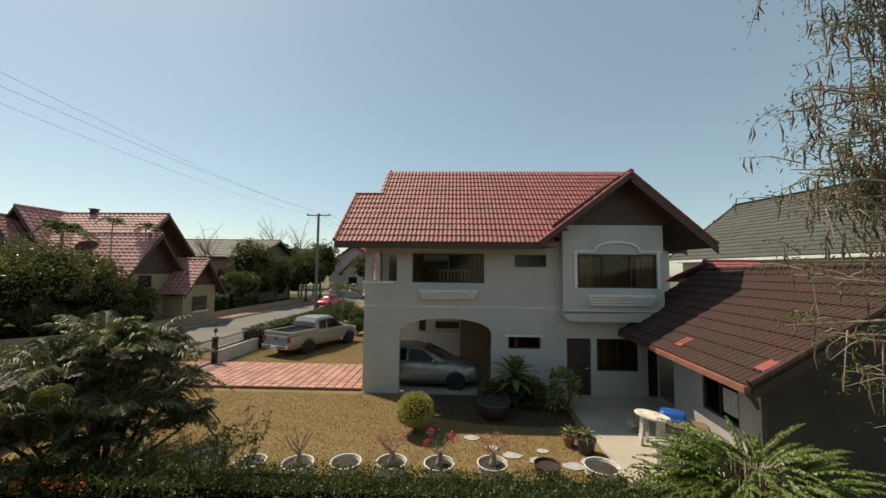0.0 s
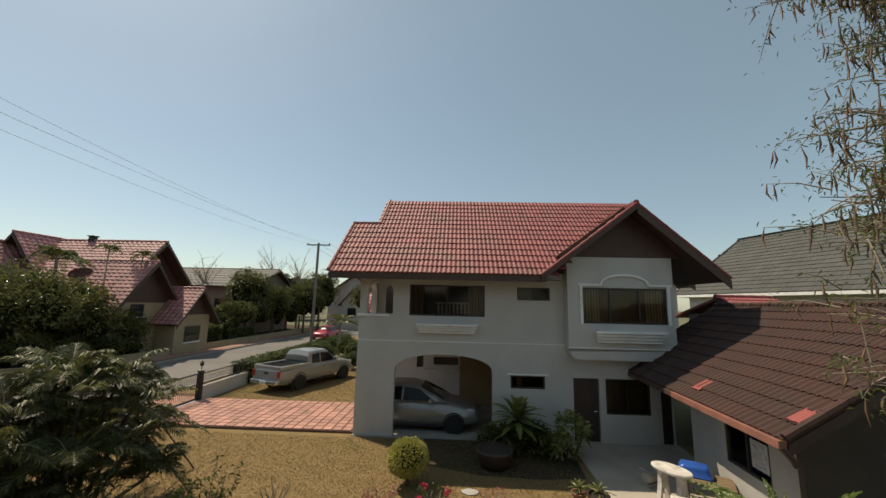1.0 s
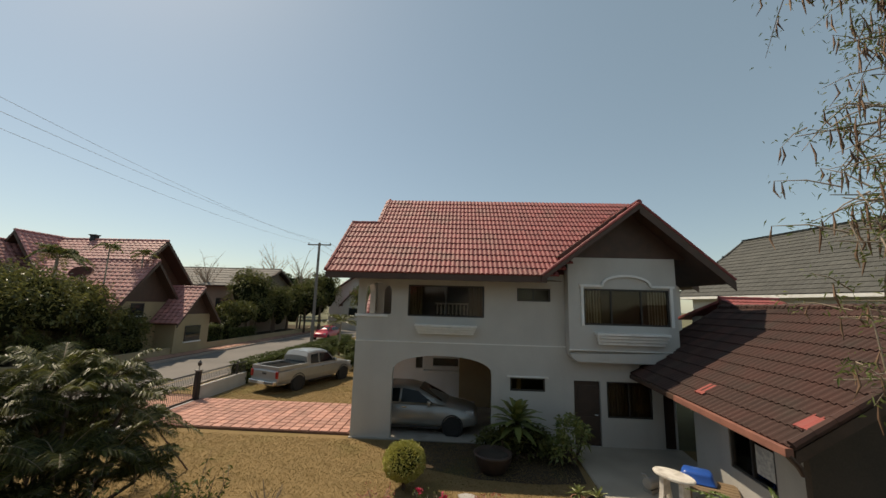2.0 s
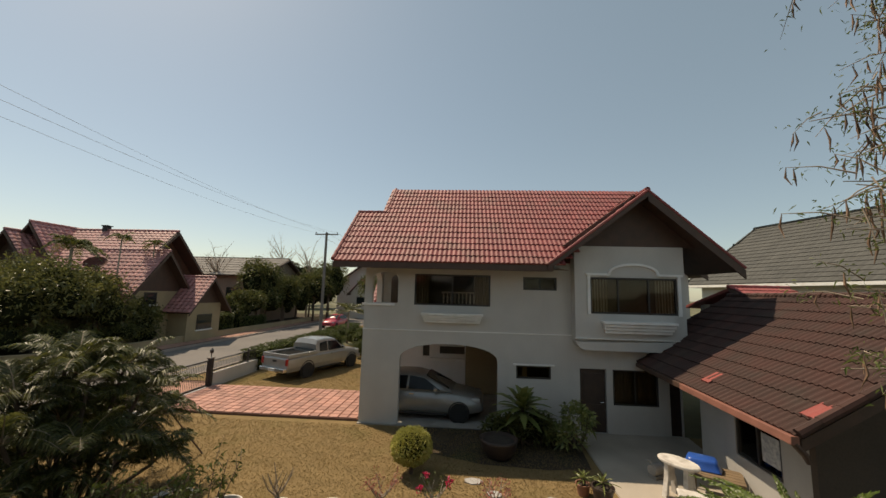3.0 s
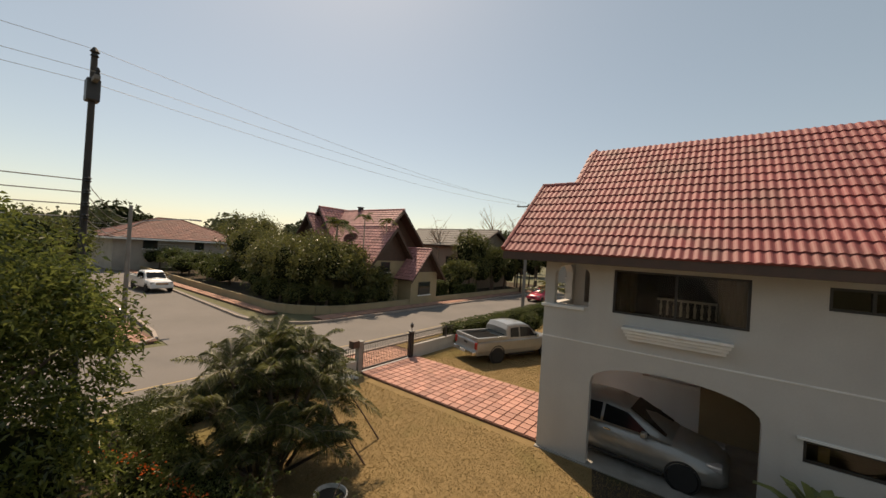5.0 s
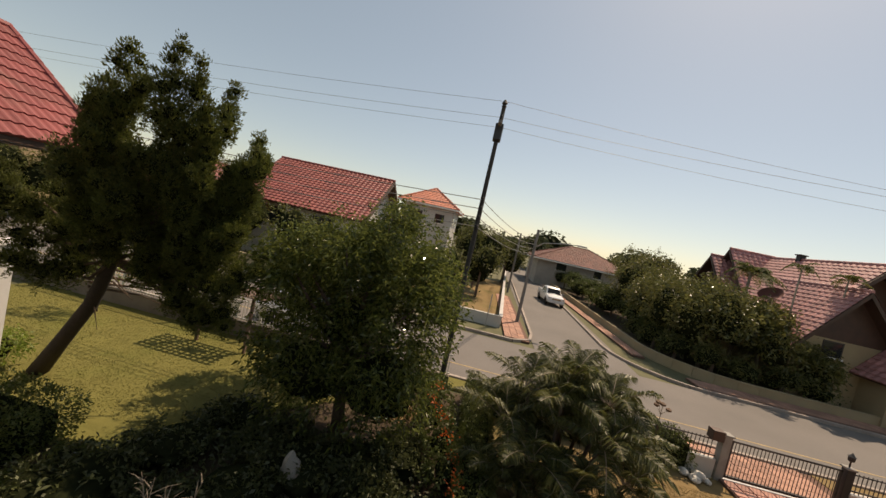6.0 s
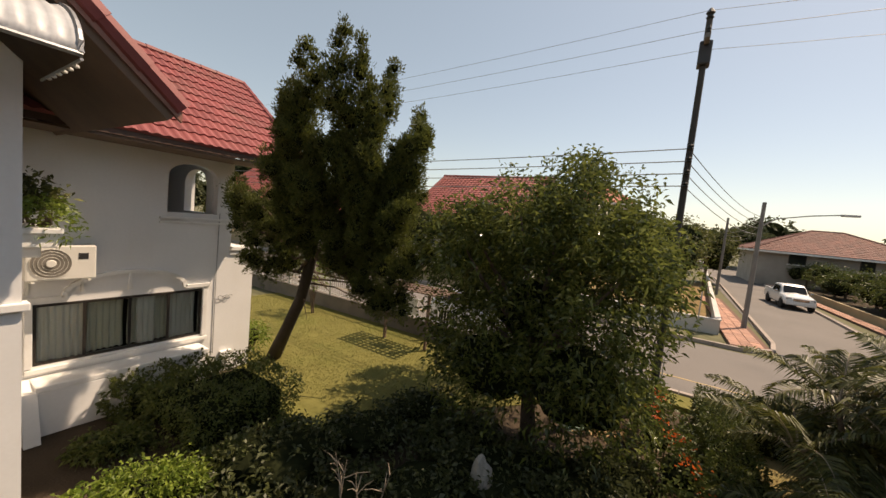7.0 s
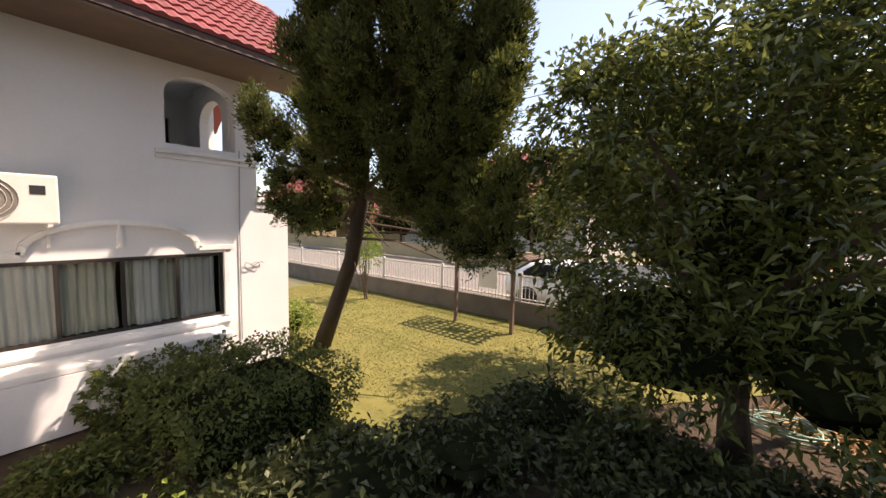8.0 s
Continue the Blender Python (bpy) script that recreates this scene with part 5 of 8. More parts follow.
            vs_w.append(np.repeat(d * 0.8 + way, per, axis=0) + ball(rng, n * per) * 0.6)
            lump = bmesh.new()
            bmesh.ops.create_icosphere(lump, subdivisions=1, radius=q * 0.58)
            bmesh.ops.translate(lump, verts=lump.verts, vec=Vector(c))
            merge(core, lump)
        part("limb", tube([spine[3 if foot[2] < 3.4 else 4], foot, tuple(f + ax * 0.6)], [0.05, 0.035, 0.012], 6), BARK, trunk, world=True)
    part("inner_foliage", core, CORE, tree, world=True)
    part("crown", leaves("leaves", np.concatenate(vs_p), np.concatenate(vs_w), 0.05, 0.02, rng, 0.0), LEAF_CEDAR, tree, world=True)
    # bare drooping lower branches
    for k in range(9):
        a = rng.uniform(-0.3, 1.4)
        s = Vector((-6.25, -1.9, 2.2 + 0.1 * k))
        e = s + Vector((-0.6 + 0.5 * math.cos(a * 2), 1.8 * math.sin(a) + 0.4, -0.5 + rng.uniform(-0.3, 0.3)))
        part("limb", tube([s, s.lerp(e, 0.5) + Vector((0, 0, 0.15)), e], [0.03, 0.018, 0.006], 5), BARK, trunk, world=True)


juniper()


# feathery palms
def frond(bm_pts, bm_faces, root, way, length, sag, leaflet, rng, pairs=26, width=0.035):
    """Adds a frond's leaflets to lists of vertices and faces; returns the rachis points."""
    way = np.array(way) / np.linalg.norm(way)
    pts = []
    for k in range(9):
        t = k / 8
        pts.append(np.array(root) + way * length * t + np.array([0, 0, -sag * length * t * t]))
    pts = np.array(pts)
    for i in range(pairs):
        t = 0.16 + 0.84 * i / pairs
        f = t * 8
        k = min(int(f), 7)
        p = pts[k] + (pts[k + 1] - pts[k]) * (f - k)
        d = pts[min(k + 1, 8)] - pts[k]
        d = d / np.linalg.norm(d)
        s = np.cross(d, [0, 0, 1])
        s = s / max(np.linalg.norm(s), 1e-6)
        up = np.cross(s, d)
        ln = leaflet * math.sin(math.pi * min(1, 0.18 + 0.78 * t)) * rng.uniform(0.85, 1.1)
        for sg in (-1, 1):
            w = s * sg * 0.8 + d * 0.55 + up * rng.uniform(0.05, 0.35)
            w = w / np.linalg.norm(w)
            mid = p + w * ln * 0.5 + np.array([0, 0, 0.03 * ln])
            tip = p + w * ln + np.array([0, 0, -0.42 * ln])
            turn = rng.uniform(-1.0, 1.0)
            side = (d * math.cos(turn) + up * math.sin(turn)) * width
            n = len(bm_pts)
            bm_pts += [p - d * width * 0.3, p + d * width * 0.3, mid - side * 0.6, mid + side * 0.6, tip]
            bm_faces += [(n, n + 1, n + 3), (n, n + 3, n + 2), (n + 2, n + 3, n + 4)]
    return [tuple(p) for p in pts]


def palm_clump(name, label, base, stems, seed, leaf=None, category="palm", length=(1.3, 1.9), leaflet=0.42, fronds=9, pairs=26, stem_r=0.045, material=None, width=0.035, steep=(0.15, 1.3), sag=(0.25, 0.55)):
    """Several slender stems with feathery arching fronds."""
    rng = np.random.default_rng(seed)
    tree = thing(name, base, label, category)
    for sx, sy, sz in stems:
        root = (base[0] + sx * 0.35, base[1] + sy * 0.35, base[2])
        top = (base[0] + sx, base[1] + sy, base[2] + sz)
        stem = part("stem", tube([root, tuple((np.array(root) + top) / 2), top], [stem_r, stem_r * 0.85, stem_r * 0.7], 7), BARK_PALE if material is None else material, tree, world=True, smooth=True)
        pts, faces = [], []
        bm = bmesh.new()
        for k in range(fronds):
            a = 2 * math.pi * k / fronds * 1.6 + rng.uniform(-0.3, 0.3)
            high = rng.uniform(*steep)
            path = frond(pts, faces, top, (math.cos(a), math.sin(a), high), rng.uniform(*length), rng.uniform(*sag), leaflet, rng, pairs, width)
            tube(path, [0.014 * (1 - 0.09 * i) for i in range(9)], 4, bm)
        part("rachis", bm, BARK_PALE, stem, "pale frond stalks", world=True)
        part("frond", mesh_np("frond", np.array(pts), np.array(faces)), leaf or LEAF_PALM, stem, "arching feathery fronds", world=True)
    return tree


palm_clump("areca_palm", "bushy areca palm clump with arching feathery fronds", (-7.1, 8.0, 0),
           [(0.0, 0.0, 2.65), (-0.6, 0.3, 2.5), (0.5, -0.2, 2.4), (-0.3, -0.7, 2.2), (0.3, 0.7, 2.45), (-1.1, -0.2, 2.1), (0.9, 0.5, 2.0), (-0.9, 0.8, 2.2), (0.1, -1.1, 1.6), (-1.5, 0.5, 1.6), (-0.8, -1.0, 1.5), (0.9, -0.6, 1.4), (-0.4, 0.2, 1.5), (-1.6, -0.6, 1.0), (1.1, 0.1, 1.1), (0.5, -1.0, 0.7), (-0.2, 1.2, 1.5), (0.7, 1.1, 1.3), (1.2, 0.7, 0.6), (0.2, -0.4, 0.9)], 5, leaf=LEAF_ARECA, fronds=13, length=(0.95, 1.55), leaflet=0.36, width=0.021, pairs=40, steep=(0.1, 1.9), sag=(0.3, 0.75), material=BARK)


def hedge_block(name, label, x0, y0, x1, y1, z1, leaf, seed, density=420, length=0.06, width=0.035, round_=0.12, z0=0.0, category="hedge", rough=0.09):
    """A clipped hedge: dense small leaves over a rounded block, near-black for inner shade."""
    rng = np.random.default_rng(seed)
    hedge = thing(name, ((x0 + x1) / 2, (y0 + y1) / 2, z0), label, category)
    inset = 0.03 + 0.6 * rough
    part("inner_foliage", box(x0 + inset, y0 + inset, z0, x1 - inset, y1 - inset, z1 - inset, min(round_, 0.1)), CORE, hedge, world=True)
    lx, ly, lz = x1 - x0, y1 - y0, z1 - z0
    areas = np.array([lx * ly, lx * lz, lx * lz, ly * lz, ly * lz])
    n = int(areas.sum() * density)
    f = rng.choice(5, size=n, p=areas / areas.sum())
    u, v = rng.uniform(0, 1, n), rng.uniform(0, 1, n)
    p = np.zeros((n, 3))
    nn = np.zeros((n, 3))
    for k, (fx, nrm) in enumerate(((0, (0, 0, 1)), (0, (0, -1, 0)), (0, (0, 1, 0)), (0, (-1, 0, 0)), (0, (1, 0, 0)))):
        m = f == k
        if k == 0:
            p[m] = np.stack([x0 + u[m] * lx, y0 + v[m] * ly, np.full(m.sum(), z1)], 1)
        elif k < 3:
            p[m] = np.stack([x0 + u[m] * lx, np.full(m.sum(), y0 if k == 1 else y1), z0 + v[m] * lz], 1)
        else:
            p[m] = np.stack([np.full(m.sum(), x0 if k == 3 else x1), y0 + u[m] * ly, z0 + v[m] * lz], 1)
        nn[m] = nrm
    wob = np.array([noise.noise(Vector(q) * 1.6) + 0.5 * noise.noise(Vector(q) * 4.5) for q in p])
    p += nn * (wob * rough - 0.03)[:, None] + rng.standard_normal((n, 3)) * 0.03
    part("leaf_mass", leaves("leaves", p, nn * 0.9 + ball(rng, n) + np.array([0, 0, 0.2]), length, width, rng, 0.15), leaf, hedge, world=True)
    return hedge


hedge_block("boundary_hedge", "clipped green hedge between the two gardens", -11.0, 6.2, 4.6, 6.9, 0.86, LEAF_HEDGE, 31, 900, 0.055, 0.03)
hedge_block("street_hedge", "dense clipped hedge along the street", -11.3, 19.9, -10.2, 38.0, 1.05, LEAF_HEDGE, 32, 260, 0.09, 0.05)
hedge_block("street_hedge", "low clipped hedge behind the street wall", -11.2, 6.9, -10.2, 12.6, 0.85, LEAF_HEDGE, 33, 300, 0.08, 0.045)
hedge_block("garden_hedge", "clipped shrub block before the wide window", -5.3, -2.2, -3.4, -0.45, 0.76, LEAF_SHRUB, 34, 900, 0.06, 0.035, rough=0.26)
hedge_block("planter_shrubs", "small leafy shrubs in the window planter", -4.6, -2.75, -3.15, -2.15, 0.72, LEAF_SHRUB, 35, 700, 0.08, 0.045, rough=0.3)

# ---- garden things ----
def shrub(name, label, base, lobes, count, per, length, width, leaf, seed, stems=5, gaps=0.0, core=0.0, category="shrub", droop=0.3, stem_material=None):
    rng = np.random.default_rng(seed)
    ob = thing(name, base, label, category)
    for k in range(stems):
        l = lobes[k % len(lobes)]
        tip = (l[0] + rng.normal(0, l[3] * 0.35), l[1] + rng.normal(0, l[4] * 0.35), l[2] + l[5] * rng.uniform(0.1, 0.7))
        s = Vector((base[0] + rng.normal(0, 0.05), base[1] + rng.normal(0, 0.05), base[2]))
        e = Vector(tip)
        part("stem", tube([s, s.lerp(e, 0.5) + Vector(rng.normal(0, 0.06, 3)), e], [0.022, 0.015, 0.005], 5), stem_material or BARK, ob, world=True)
    if core:
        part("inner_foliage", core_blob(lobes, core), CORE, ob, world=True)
    part("leaf_mass", crown(lobes, count, per, length, width, rng, 0.1, droop=droop, gaps=gaps), leaf, ob, world=True)["kind"] = "stuff"
    return ob


# shaded shrubs in the near garden
shrub("trailing_plant", "trailing yellow-green plant in the wall planter", (-1.95, -0.85, 3.45), [(-2.02, -0.78, 3.66, 0.2, 0.2, 0.18), (-2.12, -0.68, 3.5, 0.14, 0.13, 0.26)], 60, 8, 0.075, 0.025, LEAF_LIGHT, 46, 5)
shrub("trailing_plant", "dark leafy plant in the wall planter", (-1.95, -1.25, 3.45), [(-1.97, -1.25, 3.78, 0.24, 0.26, 0.28)], 80, 8, 0.10, 0.036, LEAF_DARK, 47, 5)
shrub("garden_shrub", "bright yellow-green leafy shrub catching the sun", (-2.6, 0.3, 0), [(-2.6, 0.3, 0.45, 0.42, 0.36, 0.34), (-2.25, 0.15, 0.4, 0.34, 0.3, 0.3), (-2.95, 0.4, 0.42, 0.34, 0.3, 0.3)], 380, 8, 0.075, 0.034, LEAF_LIGHT, 41, 8, core=0.55)
for k, (x, y, r, h) in enumerate([(-4.2, 0.9, 0.9, 0.8), (-5.6, 1.2, 0.8, 0.6), (-3.4, 2.6, 0.9, 0.45), (-5.0, 2.8, 0.9, 0.65), (-4.3, 4.4, 0.8, 0.7), (-6.2, 4.6, 0.7, 0.7), (-2.2, 3.4, 0.7, 0.6), (-2.8, 4.9, 0.7, 0.7), (-6.6, 2.6, 0.7, 0.5), (-1.6, 1.9, 0.6, 0.6), (-0.8, 3.0, 0.7, 0.5), (-5.9, 3.4, 0.9, 0.7), (-6.9, 5.0, 0.8, 0.7), (-5.5, 5.3, 0.7, 0.6), (-6.9, 1.5, 0.7, 0.5), (-6.5, 3.9, 0.6, 0.55), (-7.3, 4.9, 0.6, 0.5), (-6.6, 2.6, 0.6, 0.5), (-4.1, 1.8, 0.8, 0.45), (-2.9, 1.3, 0.7, 0.5), (0.8, 4.2, 0.8, 0.6), (-0.9, 5.0, 0.7, 0.6), (2.4, 4.6, 0.8, 0.7)]):
    shrub("undergrowth_shrub", "low green shrub, its leaves coloured dark for deep shade", (x, y, 0), [(x, y, h * 0.4, r, r * 0.9, h * 0.5), (x + 0.4, y - 0.3, h * 0.4, r * 0.6, r * 0.6, h * 0.5)], 230, 7, 0.10, 0.045, LEAF_UNDER, 50 + k, 4, core=0.7, gaps=0.15)
# small bushes by the corner of the house and the side fence
shrub("corner_bush", "small bright green bush at the house corner", (-6.35, -3.9, 0), [(-6.35, -3.9, 0.45, 0.4, 0.45, 0.42), (-6.3, -4.5, 0.35, 0.35, 0.4, 0.32)], 260, 8, 0.07, 0.035, LEAF_LIGHT, 48, 5, core=0.5)
straggling = shrub("small_tree", "slender young tree with sparse yellow-green leaves by the fence", (-10.0, -6.0, 0), [(-10.0, -6.0, 1.75, 0.55, 0.55, 0.6), (-9.8, -5.6, 1.3, 0.4, 0.4, 0.45)], 150, 7, 0.11, 0.04, LEAF_LIGHT, 49, 8, gaps=0.2, category="tree")
for k, (x, y, r, h) in enumerate([(-2.95, -1.5, 0.34, 0.3), (-3.7, 0.1, 0.4, 0.32), (-4.6, 0.1, 0.45, 0.36)]):
    shrub("border_shrub", "low leafy green shrub before the house wall", (x, y, 0), [(x, y, h * 0.5, r, r * 0.9, h * 0.6), (x + 0.3, y - 0.2, h * 0.4, r * 0.6, r * 0.6, h * 0.5)], 240, 7, 0.08, 0.04, LEAF_SHRUB, 340 + k, 4, core=0.6, gaps=0.1)
# flowering vine running along the boundary, with orange blossom
shrub("flowering_vine", "straggling vine with small orange flowers on the boundary", (-8.0, 5.6, 0), [(-8.5, 5.5, 0.6, 0.8, 0.5, 0.5), (-7.4, 5.8, 0.55, 0.7, 0.5, 0.45), (-9.4, 5.4, 0.65, 0.7, 0.4, 0.5), (-6.6, 6.0, 0.5, 0.6, 0.4, 0.4)], 500, 7, 0.09, 0.045, LEAF_HEDGE, 71, 8, core=0.5, gaps=0.15)
rng = np.random.default_rng(72)
blossom = thing("orange_blossom", (-8.2, 5.6, 0.9), "clusters of small orange-red blossom on the vine", "flowers")
for k, (x, y, z) in enumerate([(-8.34, 5.36, 1.05), (-8.1, 5.5, 1.0), (-8.9, 5.45, 1.1), (-7.6, 5.75, 1.0), (-6.0, 6.15, 0.84), (-6.5, 6.1, 0.84), (-5.6, 6.15, 0.82), (-7.0, 5.9, 0.95)]):
    c = np.array([(x, y, z)]) + rng.standard_normal((26, 3)) * np.array([0.11, 0.08, 0.04])
    part("flower_cluster", leaves("petals", c, ball(rng, 26) + np.array([0, 0, 0.6]), 0.05, 0.04, rng, 0.1), PETAL_ORANGE, blossom, world=True)["kind"] = "stuff"
# bare twigs standing among the shrubs
TWIGS = [(-4.05, 2.2), (-4.2, 2.0), (-4.4, 2.6), (-3.95, 2.4)]
for k, (x, y) in enumerate(TWIGS):
    rng = np.random.default_rng(80 + k)
    twig = thing("dead_twig", (x, y, 0), "bare pale forked twig among the shrubs", "twig", group="bare twigs in the shrubs")
    main = [Vector((x, y, 0)), Vector((x + rng.normal(0, 0.08), y, 0.5)), Vector((x + rng.normal(0, 0.12), y + rng.normal(0, 0.1), 0.92))]
    st = part("stem", tube(main, [0.014, 0.010, 0.004], 5), BARK_PALE, twig, world=True)
    for j in range(5):
        s = main[1].lerp(main[2], rng.uniform(0, 0.9))
        e = s + Vector((rng.normal(0, 0.12), rng.normal(0, 0.12), rng.uniform(0.06, 0.2)))
        part("branch", tube([s, s.lerp(e, 0.5) + Vector((0, 0, 0.03)), e], [0.008, 0.006, 0.002], 4), BARK_PALE, st, world=True)
# grey garden ornament and a pile of cut straw
straw = thing("straw_pile", (-9.1, 4.45, 0), "small heap of dry straw-coloured clippings", "clippings", kind="")
rng = np.random.default_rng(90)
p = np.stack([-9.1 + rng.normal(0, 0.22, 900), 4.45 + rng.normal(0, 0.3, 900), np.abs(rng.normal(0, 0.06, 900))], 1)
STRAW = leaf_shader("dry_straw", (0.45, 0.28, 0.12), (0.6, 0.4, 0.2), 0.8, 0.1)
part("heap", leaves("straw", p, ball(rng, 900) * np.array([1, 1, 0.3]), 0.16, 0.03, rng, 0.0), STRAW, straw, world=True)["kind"] = "stuff"
# coiled garden hose beside the straw
hose = thing("garden_hose", (-8.7, 3.95, 0), "pale green garden hose lying in loose coils", "hose")
HOSE = shader("pale_green_hose", (0.22, 0.36, 0.27), 0.5, second=(0.18, 0.3, 0.23), mix=0.2)
rng = np.random.default_rng(93)
loop = [(0.24 * (1 + 0.25 * math.sin(k * 0.37)) * math.cos(k * 0.5), 0.36 * (1 + 0.2 * math.sin(k * 0.23 + 1)) * math.sin(k * 0.5), 0.02 + 0.0022 * k + 0.05 * max(0, math.sin(k * 0.31))) for k in range(64)]
part("coil", tube(loop, 0.013, 6), HOSE, hose, smooth=True)
statue = thing("garden_rock", (-5.5, 3.38, 0), "upright grey weathered garden stone", "stone")
rock = bmesh.new()
bmesh.ops.create_icosphere(rock, subdivisions=3, radius=1.0)
for v in rock.verts:
    k = 1 + 0.25 * noise.noise(v.co * 1.5)
    v.co = Vector((v.co.x * 0.2 * k, v.co.y * 0.16 * k, 0.35 + v.co.z * 0.42 * k))
part("stone", rock, CONCRETE, statue)

# topiary ball
top = thing("topiary_ball", (-0.72, 10.2, 0), "round clipped golden-green topiary on a short trunk", "topiary")
part("trunk", tube([(0, 0, 0), (0.02, 0, 0.3), (0, 0, 0.6)], [0.05, 0.045, 0.04], 8), BARK, top)
rng = np.random.default_rng(91)
n = 5200
d = ball(rng, n)
p = d * (0.43 + 0.02 * rng.standard_normal(n))[:, None] * np.array([1.04, 1.04, 0.88]) + np.array([0, 0, 0.62])
part("crown", leaves("leaves", p, d + ball(rng, n) * 0.8, 0.05, 0.032, rng, 0.0), LEAF_GOLD, top)
part("inner_foliage", core_blob([(0, 0, 0.62, 0.36, 0.36, 0.31)], 0.95), CORE, top)


# concrete bonsai bowls along the hedge
def bowl(x, y, tilt=0.0, dark=False, r=0.30, h=0.30):
    pot = thing("bonsai_pot", (x, y, 0), "dark empty plastic bowl on the lawn" if dark else "white ribbed concrete bonsai bowl filled with soil", "plant pot", group="bonsai pots along the hedge")
    prof = [(r * 0.62, 0.0), (r * 0.75, 0.03), (r * 0.9, h * 0.4), (r * 0.97, h * 0.45), (r * 0.94, h * 0.55), (r * 1.0, h * 0.62), (r * 0.97, h * 0.75), (r * 1.05, h * 0.86), (r * 1.07, h), (r * 0.98, h), (r * 0.93, h * 0.78), (r * 0.5, h * 0.76)]
    part("bowl", lathe(prof, 28), POT if dark else STONE_WHITE, pot, smooth=False)
    if not dark:
        part("soil", lathe([(r * 0.93, h * 0.77), (r * 0.9, h * 0.8), (r * 0.4, h * 0.84)], 20), SOIL, pot)
    pot.matrix_basis = pose(x, y, 0.0, tilt * 0.5, 0, x * 40)
    WORLD[pot] = pot.matrix_basis.copy()
    return pot


def desert_rose(x, y, z, seed, leaf=None, petals=False, high=0.55, spread=0.3):
    """A swollen trunk with forked bare limbs, a few leaves or flowers at the ends."""
    rng = np.random.default_rng(seed)
    plant = thing("desert_rose", (x, y, z), "bonsai desert rose with pink flowers" if petals else ("bonsai with pale pink young leaves" if leaf else "bare forked bonsai trunk"), "bonsai", group="bonsai plants in bowls")
    trunk = part("trunk", tube([(0, 0, -0.03), (0.01, 0, 0.08), (0.03, 0.01, 0.2), (0.0, 0.02, 0.3)], [0.09, 0.075, 0.045, 0.03], 8), BARK_PALE, plant, smooth=True)
    ends = []
    for k in range(7):
        a = 2 * math.pi * k / 7 + rng.uniform(-0.4, 0.4)
        s = Vector((0.01, 0.01, rng.uniform(0.16, 0.3)))
        m = s + Vector((math.cos(a) * spread * 0.5, math.sin(a) * spread * 0.5, high * 0.25))
        e = m + Vector((math.cos(a + 0.4) * spread * 0.5, math.sin(a + 0.4) * spread * 0.5, high * rng.uniform(0.25, 0.55)))
        part("branch", tube([s, m, e], [0.02, 0.012, 0.006], 5), BARK_PALE, trunk)
        ends += [m.lerp(e, t) for t in (0.4, 0.7, 1.0)]
        f = m + Vector((math.cos(a - 0.9) * 0.12, math.sin(a - 0.9) * 0.12, high * 0.3))
        part("branch", tube([m, f], [0.009, 0.004], 4), BARK_PALE, trunk)
        ends.append(f)
    if leaf:
        c = np.repeat(np.array([e[:] for e in ends]), 6, axis=0) + rng.standard_normal((len(ends) * 6, 3)) * 0.035
        part("leaf_tuft", leaves("leaves", c, ball(rng, len(c)) + np.array([0, 0, 0.5]), 0.06, 0.025, rng, 0.1), leaf, plant)["kind"] = "stuff"
    if petals:
        c = np.repeat(np.array([e[:] for e in ends[2::8]]), 22, axis=0) + rng.standard_normal((len(ends[2::8]) * 22, 3)) * 0.03
        part("flower", leaves("petals", c, ball(rng, len(c)) + np.array([0, 0, 0.7]), 0.055, 0.045, rng, 0.0), PETAL, plant, "bright pink flowers")


POTS = [(-5.0, 8.2, None), (-3.89, 8.05, None), (-2.9, 8.05, "bare"), (-1.93, 8.15, None), (-0.99, 8.2, "pink"), (0.0, 8.2, "flower"), (1.1, 8.25, "bud")]
for k, (x, y, what) in enumerate(POTS):
    bowl(x, y, 6 if k < 2 else 0)
    if what:
        desert_rose(x, y, 0.24, 100 + k, LEAF_PINK if what in ("pink", "bud") else (LEAF_HEDGE if what == "flower" else None), what == "flower", 0.5 if what != "bare" else 0.6)
bowl(2.25, 8.35, 0, dark=True, r=0.26, h=0.26)
bowl(3.35, 8.3, 0, r=0.34, h=0.28)
# stepping stones on the grass
STEP = shader("pale_flagstone", (0.42, 0.40, 0.38), 0.85, second=(0.3, 0.29, 0.28), scale=8, fine=50, mix=0.5)
for k, (x, y, r) in enumerate([(0.75, 10.0, 0.22), (1.2, 9.5, 0.2), (1.65, 9.15, 0.24), (2.2, 8.95, 0.26), (2.95, 8.75, 0.27), (3.3, 8.95, 0.2), (2.4, 9.4, 0.16)]):
    rng = random.Random(k)
    pts = [(x + r * rng.uniform(0.75, 1.1) * math.cos(a), y + 0.75 * r * rng.uniform(0.75, 1.1) * math.sin(a)) for a in [2 * math.pi * j / 7 for j in range(7)]]
    tagged(part("stepping_stone", prism(pts, "z", -0.03, 0.022), STEP), "irregular pale flagstone set in the grass", "stepping stone", group="stepping stones")


